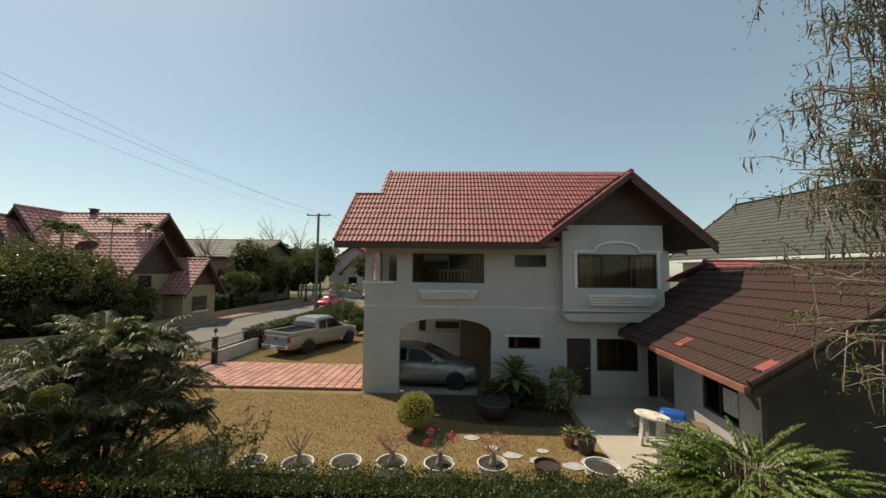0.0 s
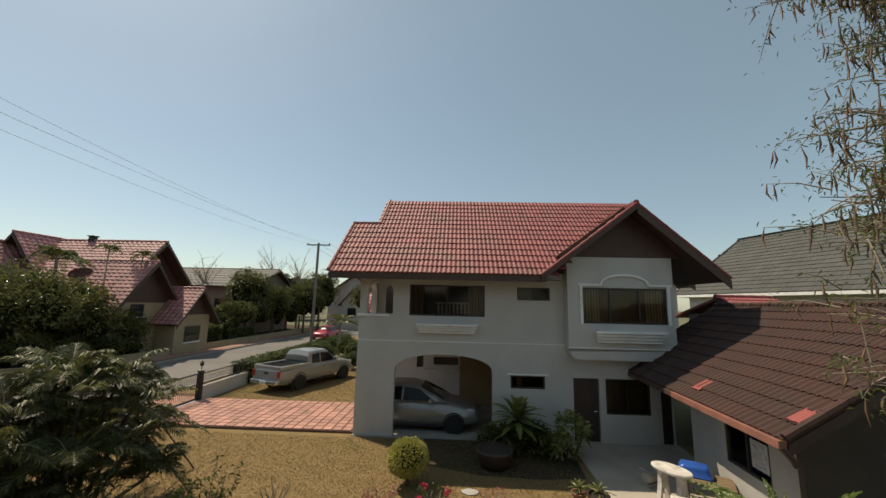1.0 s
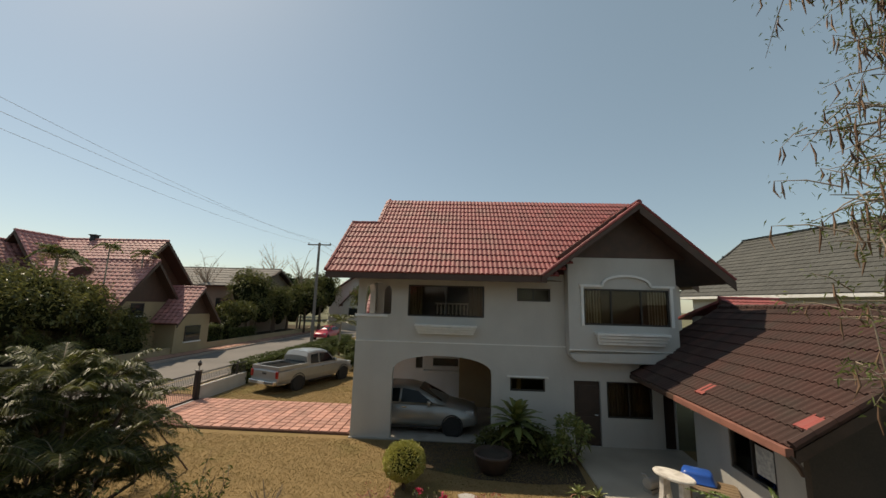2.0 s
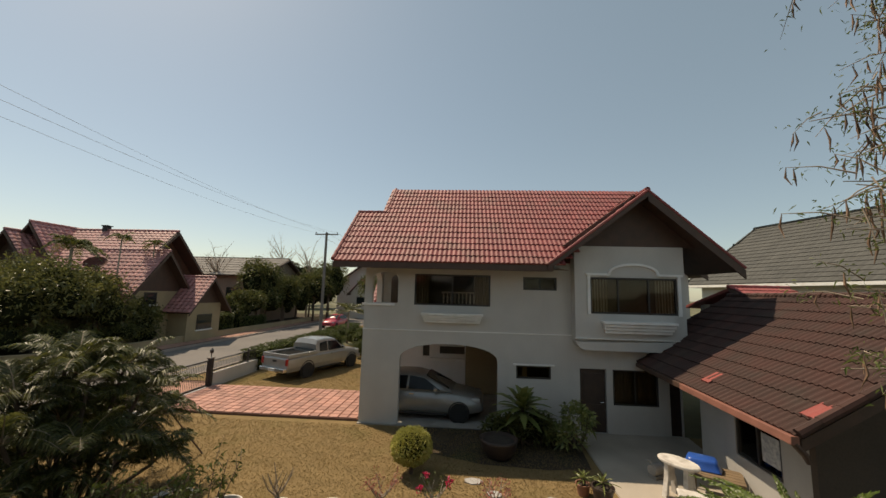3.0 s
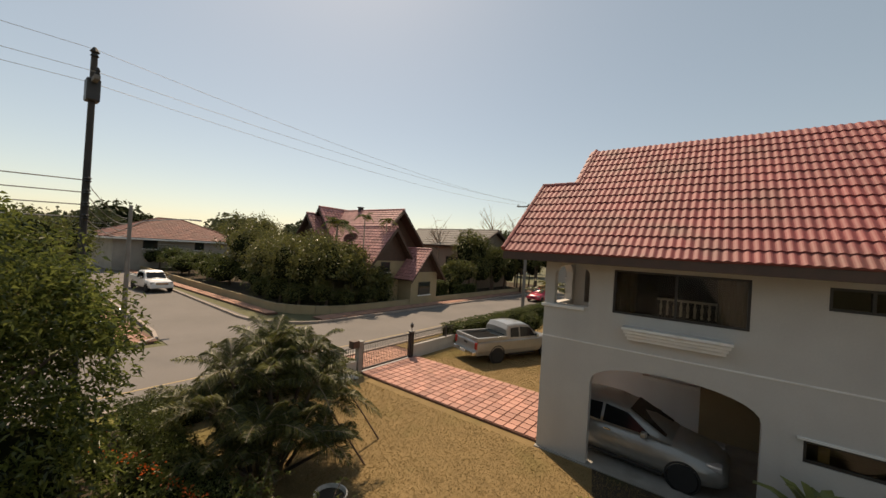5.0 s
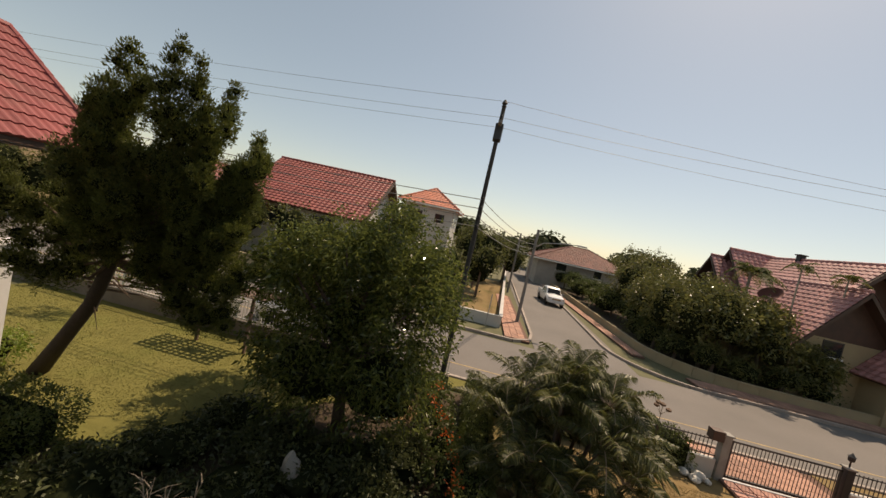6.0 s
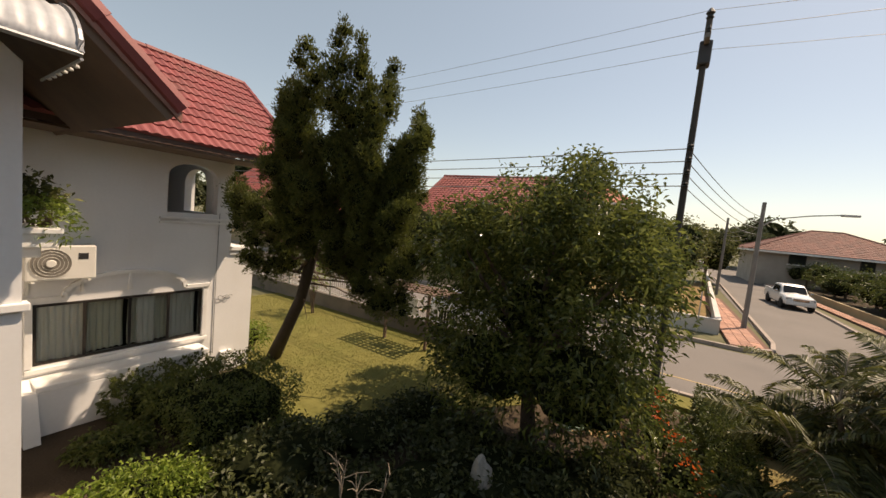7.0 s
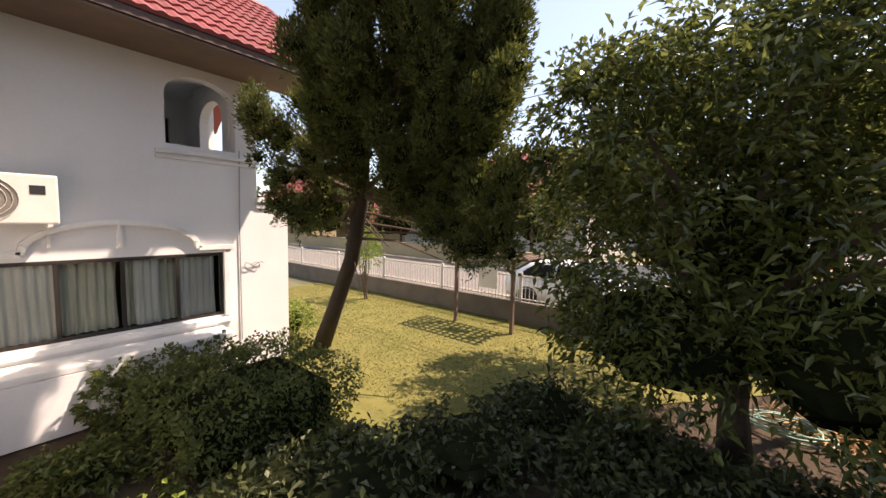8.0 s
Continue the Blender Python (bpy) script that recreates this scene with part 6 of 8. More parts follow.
# strap-leaved plants by the carport
def strap_plant(base, high, count, length, width, seed, leaf=None, label="dracaena with long pale-striped strap leaves", name="dracaena"):
    rng = np.random.default_rng(seed)
    plant = thing(name, base, label, "plant")
    part("stem", tube([(0, 0, 0), (0.03, 0.02, high * 0.5), (0, 0, high)], [0.05, 0.04, 0.035], 7), BARK, plant)
    vs, fs = [], []
    for k in range(count):
        a = k * 2.4 + rng.uniform(-0.2, 0.2)
        t = k / count
        el = 1.35 - 1.35 * t + rng.uniform(-0.1, 0.1)
        ln = length * rng.uniform(0.8, 1.1)
        root = np.array([0, 0, high * (1.0 - 0.25 * t)])
        d = np.array([math.cos(a) * math.cos(el), math.sin(a) * math.cos(el), math.sin(el)])
        s = np.array([-math.sin(a), math.cos(a), 0]) * width / 2
        n0 = len(vs)
        for q, wq in ((0, 0.5), (0.35, 1.0), (0.7, 0.8), (1.0, 0.05)):
            c = root + d * ln * q + np.array([0, 0, -0.5 * ln * q * q * (1 - 0.4 * t)])
            vs += [c - s * wq, c + np.array([0, 0, -0.012]), c + s * wq]
        for q in range(3):
            b = n0 + q * 3
            fs += [(b, b + 1, b + 4, b + 3), (b + 1, b + 2, b + 5, b + 4)]
    part("strap_leaf", sheet("strap", vs, fs), leaf or LEAF_FERN, plant, "long arching strap leaves")
    return plant


LEAF_STRAP = leaf_shader("strap_leaf", (0.10, 0.13, 0.035), (0.26, 0.28, 0.09), 0.4, 0.25)
strap_plant((2.2, 12.2, 0.0), 1.15, 46, 1.05, 0.2, 120, LEAF_STRAP)
strap_plant((2.75, 12.2, 0.1), 0.6, 26, 0.6, 0.08, 121, LEAF_DARK, "dark strap-leaved plant in shade")
strap_plant((1.75, 12.0, 0.2), 0.5, 24, 0.6, 0.08, 122, LEAF_DARK, "dark strap-leaved plant in shade")
shrub("leafy_shrub", "glossy dark leafy shrub beside the terrace", (3.7, 12.0, 0), [(3.7, 12.0, 0.75, 0.42, 0.4, 0.5), (3.4, 11.9, 0.4, 0.4, 0.4, 0.35)], 150, 7, 0.15, 0.05, LEAF_STRAP, 123, 9, gaps=0.2)
shrub("leafy_shrub", "low dark leafy shrub in the shade of the wall", (2.5, 12.3, 0), [(2.5, 12.3, 0.4, 0.7, 0.5, 0.45), (1.6, 12.4, 0.3, 0.5, 0.4, 0.35)], 320, 7, 0.13, 0.045, LEAF_DARK, 124, 6, core=0.6)
jar = thing("glazed_jar", (1.45, 11.35, 0), "large dark glazed planting bowl in shade", "plant pot")
part("body", lathe([(0.27, 0), (0.34, 0.05), (0.46, 0.27), (0.49, 0.42), (0.51, 0.47), (0.46, 0.48), (0.42, 0.38)], 32), POT, jar, smooth=True)
part("soil", lathe([(0.44, 0.39), (0.1, 0.41)], 24), SOIL, jar)
for k, (x, y, r, h) in enumerate([(3.42, 9.38, 0.22, 0.36), (3.12, 9.72, 0.15, 0.24)]):
    pot = thing("flower_pot", (x, y, 0), "brown clay flower pot at the terrace edge" if k == 0 else "small terracotta flower pot", "plant pot")
    part("body", lathe([(r * 0.7, 0), (r * 0.75, 0.02), (r * 0.95, h * 0.85), (r * 1.06, h * 0.87), (r * 1.06, h), (r * 0.92, h), (r * 0.88, h * 0.8)], 24), POT if k == 0 else CLAY, pot)
    part("soil", lathe([(r * 0.9, h * 0.8), (0.03, h * 0.82)], 16), SOIL, pot)
    strap_plant((x, y, h * 0.8), 0.16, 22 if k else 16, 0.3 if k else 0.36, 0.035, 130 + k, LEAF_STRAP, "small spiky potted plant with narrow leaves", "potted_plant")

# white concrete garden table and bench, blue basin on a stand
table = thing("garden_table", (5.13, 9.7, 0.05), "white mottled concrete garden table on splayed legs", "table", rz=-58)
ov = lathe([(0.1, 0.70), (0.46, 0.70), (0.48, 0.715), (0.48, 0.745), (0.46, 0.76), (0.1, 0.76)], 32)
ov.transform(Matrix.Diagonal((0.88, 0.56, 1, 1)))
part("tabletop", ov, STONE_WHITE, table)
for sx in (-0.2, 0.2):
    part("leg", prism([(-0.24, 0.0), (-0.12, 0.0), (-0.1, 0.3), (0.1, 0.3), (0.12, 0.0), (0.24, 0.0), (0.13, 0.4), (0.11, 0.7), (-0.11, 0.7), (-0.13, 0.4)], "x", sx - 0.045, sx + 0.045), STONE_WHITE, table)
bench = thing("garden_bench", (5.15, 8.95, 0.05), "low white mottled concrete bench", "bench", rz=-20)
part("seat", box(-0.42, -0.15, 0.38, 0.42, 0.15, 0.44, 0.02), STONE_WHITE, bench)
for sx in (-0.27, 0.27):
    part("leg", box(sx - 0.05, -0.12, 0, sx + 0.05, 0.12, 0.38, 0.015), STONE_WHITE, bench)
stand = thing("wash_stand", (5.95, 9.75, 0.05), "low brown wooden stand beside the table", "stand", rz=-30)
WOOD = shader("weathered_board", (0.22, 0.15, 0.085), 0.85, second=(0.16, 0.11, 0.065), scale=4, fine=50, mix=0.6)
for k in range(5):
    part("slat", box(-0.45, -0.35 + k * 0.145, 0.5, 0.45, -0.22 + k * 0.145, 0.53, 0.005), WOOD, stand)
for sx in (-0.4, 0.4):
    for sy in (-0.3, 0.32):
        part("leg", box(sx - 0.025, sy - 0.025, 0, sx + 0.025, sy + 0.025, 0.5, 0.004), WOOD, stand)
basin = thing("plastic_basin", (5.8, 10.0, 0.585), "upturned blue plastic basin on the stand", "basin", rz=-30)
tub = lathe([(0.40, 0.0), (0.41, 0.02), (0.38, 0.03), (0.34, 0.16), (0.31, 0.2), (0.27, 0.215), (0.03, 0.22)], 40)
for v in tub.verts:
    r = math.hypot(v.co.x, v.co.y)
    square = r / max(abs(v.co.x), abs(v.co.y), 1e-6)
    v.co.x *= 0.86 * (1 + 0.7 * (square - 1))
    v.co.y *= 0.62 * (1 + 0.7 * (square - 1))
part("body", tub, PLASTIC_BLUE, basin, smooth=True)
tap = thing("garden_pump", (5.08, 10.58, 0.05), "small grey water pump on the terrace", "pump", rz=30)
cyl = lathe([(0.11, -0.16), (0.13, -0.12), (0.13, 0.12), (0.1, 0.17)], 16)
cyl.transform(Matrix.Translation((0, 0, 0.2)) @ Matrix.Rotation(radians(90), 4, "Y"))
part("motor", cyl, CONCRETE, tap)
part("foot", box(-0.14, -0.1, 0, 0.14, 0.1, 0.08, 0.01), CONCRETE, tap)
part("handle", tube([(-0.1, 0, 0.3), (-0.2, 0, 0.42), (-0.34, 0, 0.46)], 0.015, 6), GREY_METAL, tap)

# fern-leaved bush near the camera: long arching stems with paired leaflets
def fern_bush():
    rng = np.random.default_rng(140)
    base = (4.28, 5.6, 0)
    bush = thing("feathery_bush", base, "bright green bush of arching stems with paired leaflets", "shrub")
    pts, faces = [], []
    bm = bmesh.new()
    for k in range(400):
        a = rng.uniform(0, 2 * math.pi)
        r = 0.5 * math.sqrt(rng.uniform(0, 1))
        root = (base[0] + r * math.cos(a), base[1] + r * math.sin(a), rng.uniform(0.75, 1.85) - 0.5 * r)
        a += rng.uniform(-0.5, 0.5)
        path = frond(pts, faces, root, (math.cos(a), math.sin(a), rng.uniform(0.05, 1.3)), rng.uniform(0.75, 1.3), rng.uniform(0.25, 0.5), 0.075, rng, 26, 0.042)
        tube(path, [0.006 * (1 - 0.09 * i) for i in range(9)], 3, bm)
        tube([base, (root[0], root[1], root[2] * 0.5), root], [0.02, 0.014, 0.009], 4, bm)
    part("stem", bm, BARK_PALE, bush, "slender green-brown stems", world=True)
    part("inner_foliage", core_blob([(base[0], base[1], 0.6, 0.8, 0.8, 0.8)], 0.8), CORE, bush, world=True)
    part("leaflet", mesh_np("leaflets", np.array(pts), np.array(faces)), LEAF_FERN, bush, "small fresh green paired leaflets", world=True)["kind"] = "stuff"


fern_bush()


# thin straggling shrub before the bowls
def straggly(base, seed, high, count, leaf, name="straggling_shrub", label="thin straggling shrub with sparse leaves and bare twigs"):
    rng = np.random.default_rng(seed)
    ob = thing(name, base, label, "shrub")
    places, ways = [], []
    for k in range(count):
        a = rng.uniform(0, 6.28)
        s = Vector(base)
        m = s + Vector((math.cos(a) * 0.18, math.sin(a) * 0.18, high * 0.45))
        e = m + Vector((math.cos(a) * rng.uniform(0.15, 0.6), math.sin(a) * rng.uniform(0.1, 0.5), high * rng.uniform(0.25, 0.6)))
        part("stem", tube([s, m, e], [0.016, 0.011, 0.004], 5), BARK, ob, world=True)
        for j in range(5):
            q = m.lerp(e, rng.uniform(0.1, 1))
            f = q + Vector((rng.normal(0, 0.14), rng.normal(0, 0.14), rng.uniform(0.05, 0.25)))
            part("twig", tube([q, f], [0.006, 0.002], 4), BARK, ob, world=True)
            for z in range(8):
                places.append(q.lerp(f, rng.uniform(0.2, 1.0))[:])
                ways.append(rng.standard_normal(3))
    part("leaf_mass", leaves("leaves", np.array(places), np.array(ways), 0.09, 0.03, rng, 0.25), leaf, ob, world=True)["kind"] = "stuff"


straggly((-3.9, 6.6, 0.3), 150, 1.35, 8, LEAF_HEDGE)
straggly((-3.2, 6.5, 0.3), 151, 1.3, 7, LEAF_HEDGE)
straggly((-4.8, 6.6, 0.2), 152, 1.2, 7, LEAF_HEDGE)


# the pod-bearing tree that hangs in from the right
def pod_tree():
    rng = np.random.default_rng(160)
    base = (7.4, 4.0, 0)
    tree = thing("pod_tree", base, "sparse tree with bare twigs and dangling dry brown pods", "tree")
    trunk = part("trunk", tube([base, (7.3, 4.1, 2.0), (7.1, 4.3, 4.0), (6.9, 4.5, 6.0), (6.7, 4.7, 8.0)], [0.12, 0.11, 0.09, 0.07, 0.04], 9), BARK_PALE, tree, world=True, smooth=True)
    tips = [(4.75, 5.1, 6.6), (5.2, 5.4, 7.6), (4.9, 5.0, 5.6), (5.6, 5.6, 8.4), (5.9, 5.2, 9.2), (5.4, 5.3, 4.6), (5.7, 5.0, 3.6), (6.2, 5.6, 7.0), (6.0, 5.4, 2.8), (5.0, 4.9, 6.2), (5.8, 5.9, 6.3), (6.3, 5.4, 5.2), (5.5, 5.0, 5.2), (5.7, 5.6, 7.3), (5.9, 4.9, 8.0), (6.1, 5.1, 3.9)]
    for k in range(44):
        z = rng.uniform(2.9, 9.4)
        tips.append((rng.uniform(4.5, 5.9) if z > 5.2 else rng.uniform(4.7, 5.8), rng.uniform(4.9, 5.8), z))
    tips += [(4.25, 5.1, 3.6), (4.35, 5.0, 5.0), (4.5, 5.2, 4.4), (4.9, 5.0, 3.1), (4.6, 5.1, 5.5)]
    bm_pods, pl, wy = bmesh.new(), [], []
    for tip in tips:
        e = Vector(tip)
        hz = max(0.5, min(7.5, e.z - rng.uniform(0.2, 1.3)))
        s = Vector((7.35 - 0.085 * hz, 4.0 + 0.09 * hz, hz))
        m = s.lerp(e, 0.55) + Vector((0, 0, 0.25))
        part("limb", tube([s, m, e], [0.035, 0.02, 0.005], 6), BARK_PALE, trunk, world=True)
        for k in range(8):
            q = s.lerp(e, 0.32 + 0.09 * k) + Vector((0, 0, 0.12))
            f = q + Vector((rng.normal(-0.2, 0.25), rng.normal(0.1, 0.25), rng.normal(0.0, 0.28)))
            part("twig", tube([q, q.lerp(f, 0.5) + Vector((0, 0, 0.05)), f], [0.010, 0.007, 0.003], 4), BARK_PALE, trunk, world=True)
            for j in range(2 if e.z > 5 else 1):
                c = q.lerp(f, rng.uniform(0.3, 1.0))
                ln = rng.uniform(0.18, 0.34)
                tube([c, c + Vector((rng.normal(0, 0.02), rng.normal(0, 0.02), -ln * 0.5)), c + Vector((rng.normal(0, 0.03), rng.normal(0, 0.03), -ln))], [0.004, 0.013, 0.004], 4, bm_pods)
            for j in range(26):
                c = q.lerp(f, rng.uniform(0.1, 1.1)) + Vector(rng.normal(0, 0.07, 3))
                pl.append(c[:])
                wy.append(rng.standard_normal(3))
    part("seed_pod", bm_pods, POD, tree, "hanging dry brown pods", world=True)["kind"] = "stuff"
    keep = [i for i, q in enumerate(pl) if rng.random() < 0.8]
    part("crown", leaves("leaves", np.array(pl)[keep], np.array(wy)[keep], 0.07, 0.018, rng, 0.3), leaf_shader("sparse_fine_leaf", (0.10, 0.14, 0.035), (0.18, 0.2, 0.06), 0.6, 0.4), tree, world=True)


pod_tree()


# mown grass: short blades over the nearer lawns
def grass(name, label, spots, count, leaf, seed, high, lean=0.8):
    """Short blades over rectangles (x0, y0, x1, y1)."""
    rng = np.random.default_rng(seed)
    area = np.array([(q[2] - q[0]) * (q[3] - q[1]) for q in spots])
    pick = rng.choice(len(spots), size=count, p=area / area.sum())
    q = np.array(spots)[pick]
    p = np.stack([q[:, 0] + rng.uniform(0, 1, count) * (q[:, 2] - q[:, 0]), q[:, 1] + rng.uniform(0, 1, count) * (q[:, 3] - q[:, 1]), np.zeros(count)], 1)
    w = np.concatenate([rng.standard_normal((count, 2)) * lean, np.ones((count, 1))], 1)
    tagged(part(name, leaves("blades", p, w, high, 0.012, rng, 0.1, jitter=0.4), leaf), label, "grass", kind="stuff")


BLADE_DRY = leaf_shader("dry_grass_blade", (0.22, 0.16, 0.065), (0.32, 0.23, 0.11), 0.8, 0.4)
BLADE_GREEN = leaf_shader("green_grass_blade", (0.12, 0.135, 0.034), (0.21, 0.195, 0.062), 0.8, 0.45)
grass("dry_grass", "short dry straw-coloured grass blades", [(-9.5, 7.2, 3.6, 13.1), (-10.0, 17.0, -3.2, 24.0)], 150000, BLADE_DRY, 400, 0.036, 1.4)
grass("green_grass", "short yellow-green grass blades", [(-11.0, -9.4, -5.95, 0.7), (-10.9, 0.7, -7.2, 2.8)], 60000, BLADE_GREEN, 401, 0.03, 3.0)

# ---- vehicles ----
def loft(stations, crown_=0.04, taper=False):
    """A car shell from stations (x, z_low, z_top, half width low, half width mid, half width top)."""
    bm = bmesh.new()
    rings = []
    for x, zl, zt, wl, wm, wt in stations:
        h = zt - zl
        if taper:
            half = [(wl, zl), (wl + (wt - wl) * 0.3, zl + 0.3 * h), (wl + (wt - wl) * 0.62, zl + 0.62 * h), (wl + (wt - wl) * 0.9, zt - 0.1 * h), (wt - 0.05, zt - 0.01 * h), (wt * 0.5, zt + crown_ * 0.7)]
        else:
            half = [(wl, zl), (wm, zl + 0.3 * h), (wm, zl + 0.62 * h), (wt + 0.02, zt - 0.12 * h), (wt - 0.05, zt - 0.02 * h), (wt * 0.5, zt + crown_ * 0.7)]
        pts = [(y, z) for y, z in half] + [(0, zt + crown_)] + [(-y, z) for y, z in half[::-1]]
        rings.append([bm.verts.new((x, y, z)) for y, z in pts])
    k = len(rings[0])
    for a, b in zip(rings, rings[1:]):
        for i in range(k - 1):
            bm.faces.new((a[i], a[i + 1], b[i + 1], b[i]))
        bm.faces.new((a[k - 1], a[0], b[0], b[k - 1]))
    bm.faces.new(rings[0])
    bm.faces.new(rings[-1][::-1])
    bmesh.ops.recalc_face_normals(bm, faces=bm.faces[:])
    return bm


def wheel(parent, x, y, r, wide=0.2):
    side = 1 if y > 0 else -1
    tyre = lathe([(r * 0.62, -wide / 2), (r * 0.93, -wide / 2), (r, -wide * 0.35), (r, wide * 0.35), (r * 0.93, wide / 2), (r * 0.62, wide / 2)], 28)
    m = Matrix.Translation((x, y, r)) @ Matrix.Rotation(radians(90), 4, "X")
    tyre.transform(m)
    w = part("wheel", tyre, RUBBER, parent, "black tyre on an alloy rim")
    rim = lathe([(0.03, wide * 0.42), (r * 0.2, wide * 0.42), (r * 0.25, wide * 0.3), (r * 0.5, wide * 0.25), (r * 0.6, wide * 0.45), (r * 0.64, wide * 0.45), (r * 0.64, -0.02)], 24)
    for k in range(6):
        a = 2 * math.pi * k / 6
        own = box(r * 0.15, -0.035, wide * 0.3, r * 0.6, 0.035, wide * 0.47, 0.01)
        own.transform(Matrix.Rotation(a, 4, "Z"))
        merge(rim, own)
    rim.transform(m @ Matrix.Diagonal((1, 1, -side, 1)))
    bmesh.ops.recalc_face_normals(rim, faces=rim.faces[:])
    part("rim", rim, ALLOY, w)
    return w


def quad_panel(points, thick=0.012):
    """A thin panel through points, given corner by corner, standing proud by thick."""
    bm = bmesh.new()
    c = [Vector(p) for p in points]
    n = (c[1] - c[0]).cross(c[2] - c[0]).normalized() * thick
    a, b = [bm.verts.new(p) for p in c], [bm.verts.new(p + n) for p in c]
    k = len(c)
    bm.faces.new(a[::-1])
    bm.faces.new(b)
    for i in range(k):
        bm.faces.new((a[i], a[(i + 1) % k], b[(i + 1) % k], b[i]))
    return bm


def ring_shape(profile, sides=24):
    """A turned ring with no caps."""
    bm = bmesh.new()
    rings = [[bm.verts.new((r * math.cos(t), r * math.sin(t), z)) for t in [2 * math.pi * k / sides for k in range(sides)]] for r, z in profile]
    for a, b in zip(rings, rings[1:] + rings[:1]):
        for k in range(sides):
            bm.faces.new((a[k], a[(k + 1) % sides], b[(k + 1) % sides], b[k]))
    return bm


def arches(car, xs, w, r):
    for x in xs:
        for s in (-1, 1):
            bm = ring_shape([(r * 1.14, -0.02), (r * 1.15, 0.012), (r * 1.02, 0.018), (r * 1.0, -0.02)], 24)
            bm.transform(Matrix.Translation((x, s * (w - 0.015), r)) @ Matrix.Rotation(radians(90), 4, "X") @ Matrix.Diagonal((1, 1, -s, 1)))
            bmesh.ops.recalc_face_normals(bm, faces=bm.faces[:])
            part("wheel_arch", bm, BLACK_PLASTIC, car, "dark wheel arch")


def pickup(loc, rz, paint, label):
    """An extended-cab pickup; x forward, origin under the rear axle."""
    car = thing("pickup_truck", loc, label, "pickup truck", rz)
    L = 3.2
    part("body", loft([(-1.2, 0.5, 0.98, 0.8, 0.86, 0.82), (-1.16, 0.42, 1.06, 0.86, 0.91, 0.88), (-0.4, 0.42, 1.08, 0.88, 0.92, 0.9), (0.6, 0.40, 1.08, 0.88, 0.92, 0.9), (0.75, 0.40, 1.08, 0.88, 0.92, 0.9),
                       (2.5, 0.40, 1.08, 0.88, 0.92, 0.9), (2.75, 0.42, 1.1, 0.88, 0.92, 0.86), (3.5, 0.42, 1.03, 0.88, 0.92, 0.82), (3.85, 0.45, 0.95, 0.84, 0.88, 0.74), (3.98, 0.5, 0.82, 0.74, 0.78, 0.66)], 0.02), paint, car, smooth=False)
    part("cargo_bed", box(-1.06, -0.76, 1.085, 0.55, 0.76, 1.10), BED_LINER, car, "open dark load bed")
    for q in ((-1.17, -0.9, -1.06, 0.9), (-1.1, -0.9, 0.6, -0.76), (-1.1, 0.76, 0.6, 0.9)):
        part("bed_rail", box(q[0], q[1], 1.05, q[2], q[3], 1.22, 0.02), paint, car)
    part("cab", loft([(0.58, 1.05, 1.5, 0.86, 0.86, 0.76), (0.72, 1.05, 1.72, 0.88, 0.87, 0.70), (1.3, 1.05, 1.76, 0.88, 0.87, 0.70), (1.85, 1.05, 1.74, 0.88, 0.87, 0.69), (2.1, 1.05, 1.62, 0.88, 0.87, 0.69), (2.75, 1.05, 1.12, 0.86, 0.84, 0.72)], 0.03, True), paint, car)
    for s in (-1, 1):
        def side(pts):
            q = [(x, s * (0.895 - (z - 1.05) * 0.26), z) for x, z in pts]
            return quad_panel(q if s < 0 else q[::-1])
        part("side_window", side([(1.42, 1.14), (2.42, 1.14), (2.05, 1.56), (1.45, 1.6)]), CAR_GLASS, car, "dark tinted side window")
        part("side_window", side([(0.8, 1.16), (1.32, 1.14), (1.35, 1.6), (0.86, 1.56)]), CAR_GLASS, car)
        part("door_handle", box(1.5, s * 0.925 - 0.012, 0.95, 1.66, s * 0.925 + 0.012, 0.985, 0.006), CHROME, car)
        part("mirror", box(2.3, s * 1.02 - 0.09, 1.12, 2.42, s * 1.02 + 0.09, 1.28, 0.03), CHROME, car)
        part("tail_lamp", box(-1.235, s * 0.82 - 0.07, 0.72, -1.12, s * 0.82 + 0.07, 1.02, 0.02), LAMP_RED, car, "red tail lamp")
        part("headlamp", box(3.72, s * 0.66 - 0.16, 0.74, 3.95, s * 0.66 + 0.16, 0.93, 0.03), LAMP_CLEAR, car, "clear headlamp")
        part("side_step", box(0.75, s * 0.86 - 0.06, 0.32, 2.4, s * 0.86 + 0.06, 0.37, 0.02), BLACK_PLASTIC, car)
    part("windscreen", quad_panel([(2.71, 0.7, 1.16), (2.71, -0.7, 1.16), (2.16, -0.62, 1.64), (2.16, 0.62, 1.64)][::-1]), CAR_GLASS, car, "dark windscreen")
    part("rear_window", quad_panel([(0.575, -0.66, 1.2), (0.575, 0.66, 1.2), (0.69, 0.6, 1.62), (0.69, -0.6, 1.62)][::-1]), CAR_GLASS, car)
    part("rear_bumper", box(-1.36, -0.84, 0.42, -1.18, 0.84, 0.6, 0.03), CHROME, car, "chrome rear bumper")
    part("tailgate_handle", box(-1.215, -0.13, 0.84, -1.19, 0.13, 0.94, 0.01), BLACK_PLASTIC, car)
    part("number_plate", box(-1.375, -0.2, 0.46, -1.355, 0.2, 0.57), PLASTIC_WHITE, car, "pale number plate")
    part("front_bumper", box(3.85, -0.84, 0.4, 4.06, 0.84, 0.66, 0.05), paint, car)
    part("grille", box(3.93, -0.45, 0.68, 4.0, 0.45, 0.9, 0.02), CHROME, car)
    arches(car, (0, L), 0.925, 0.39)
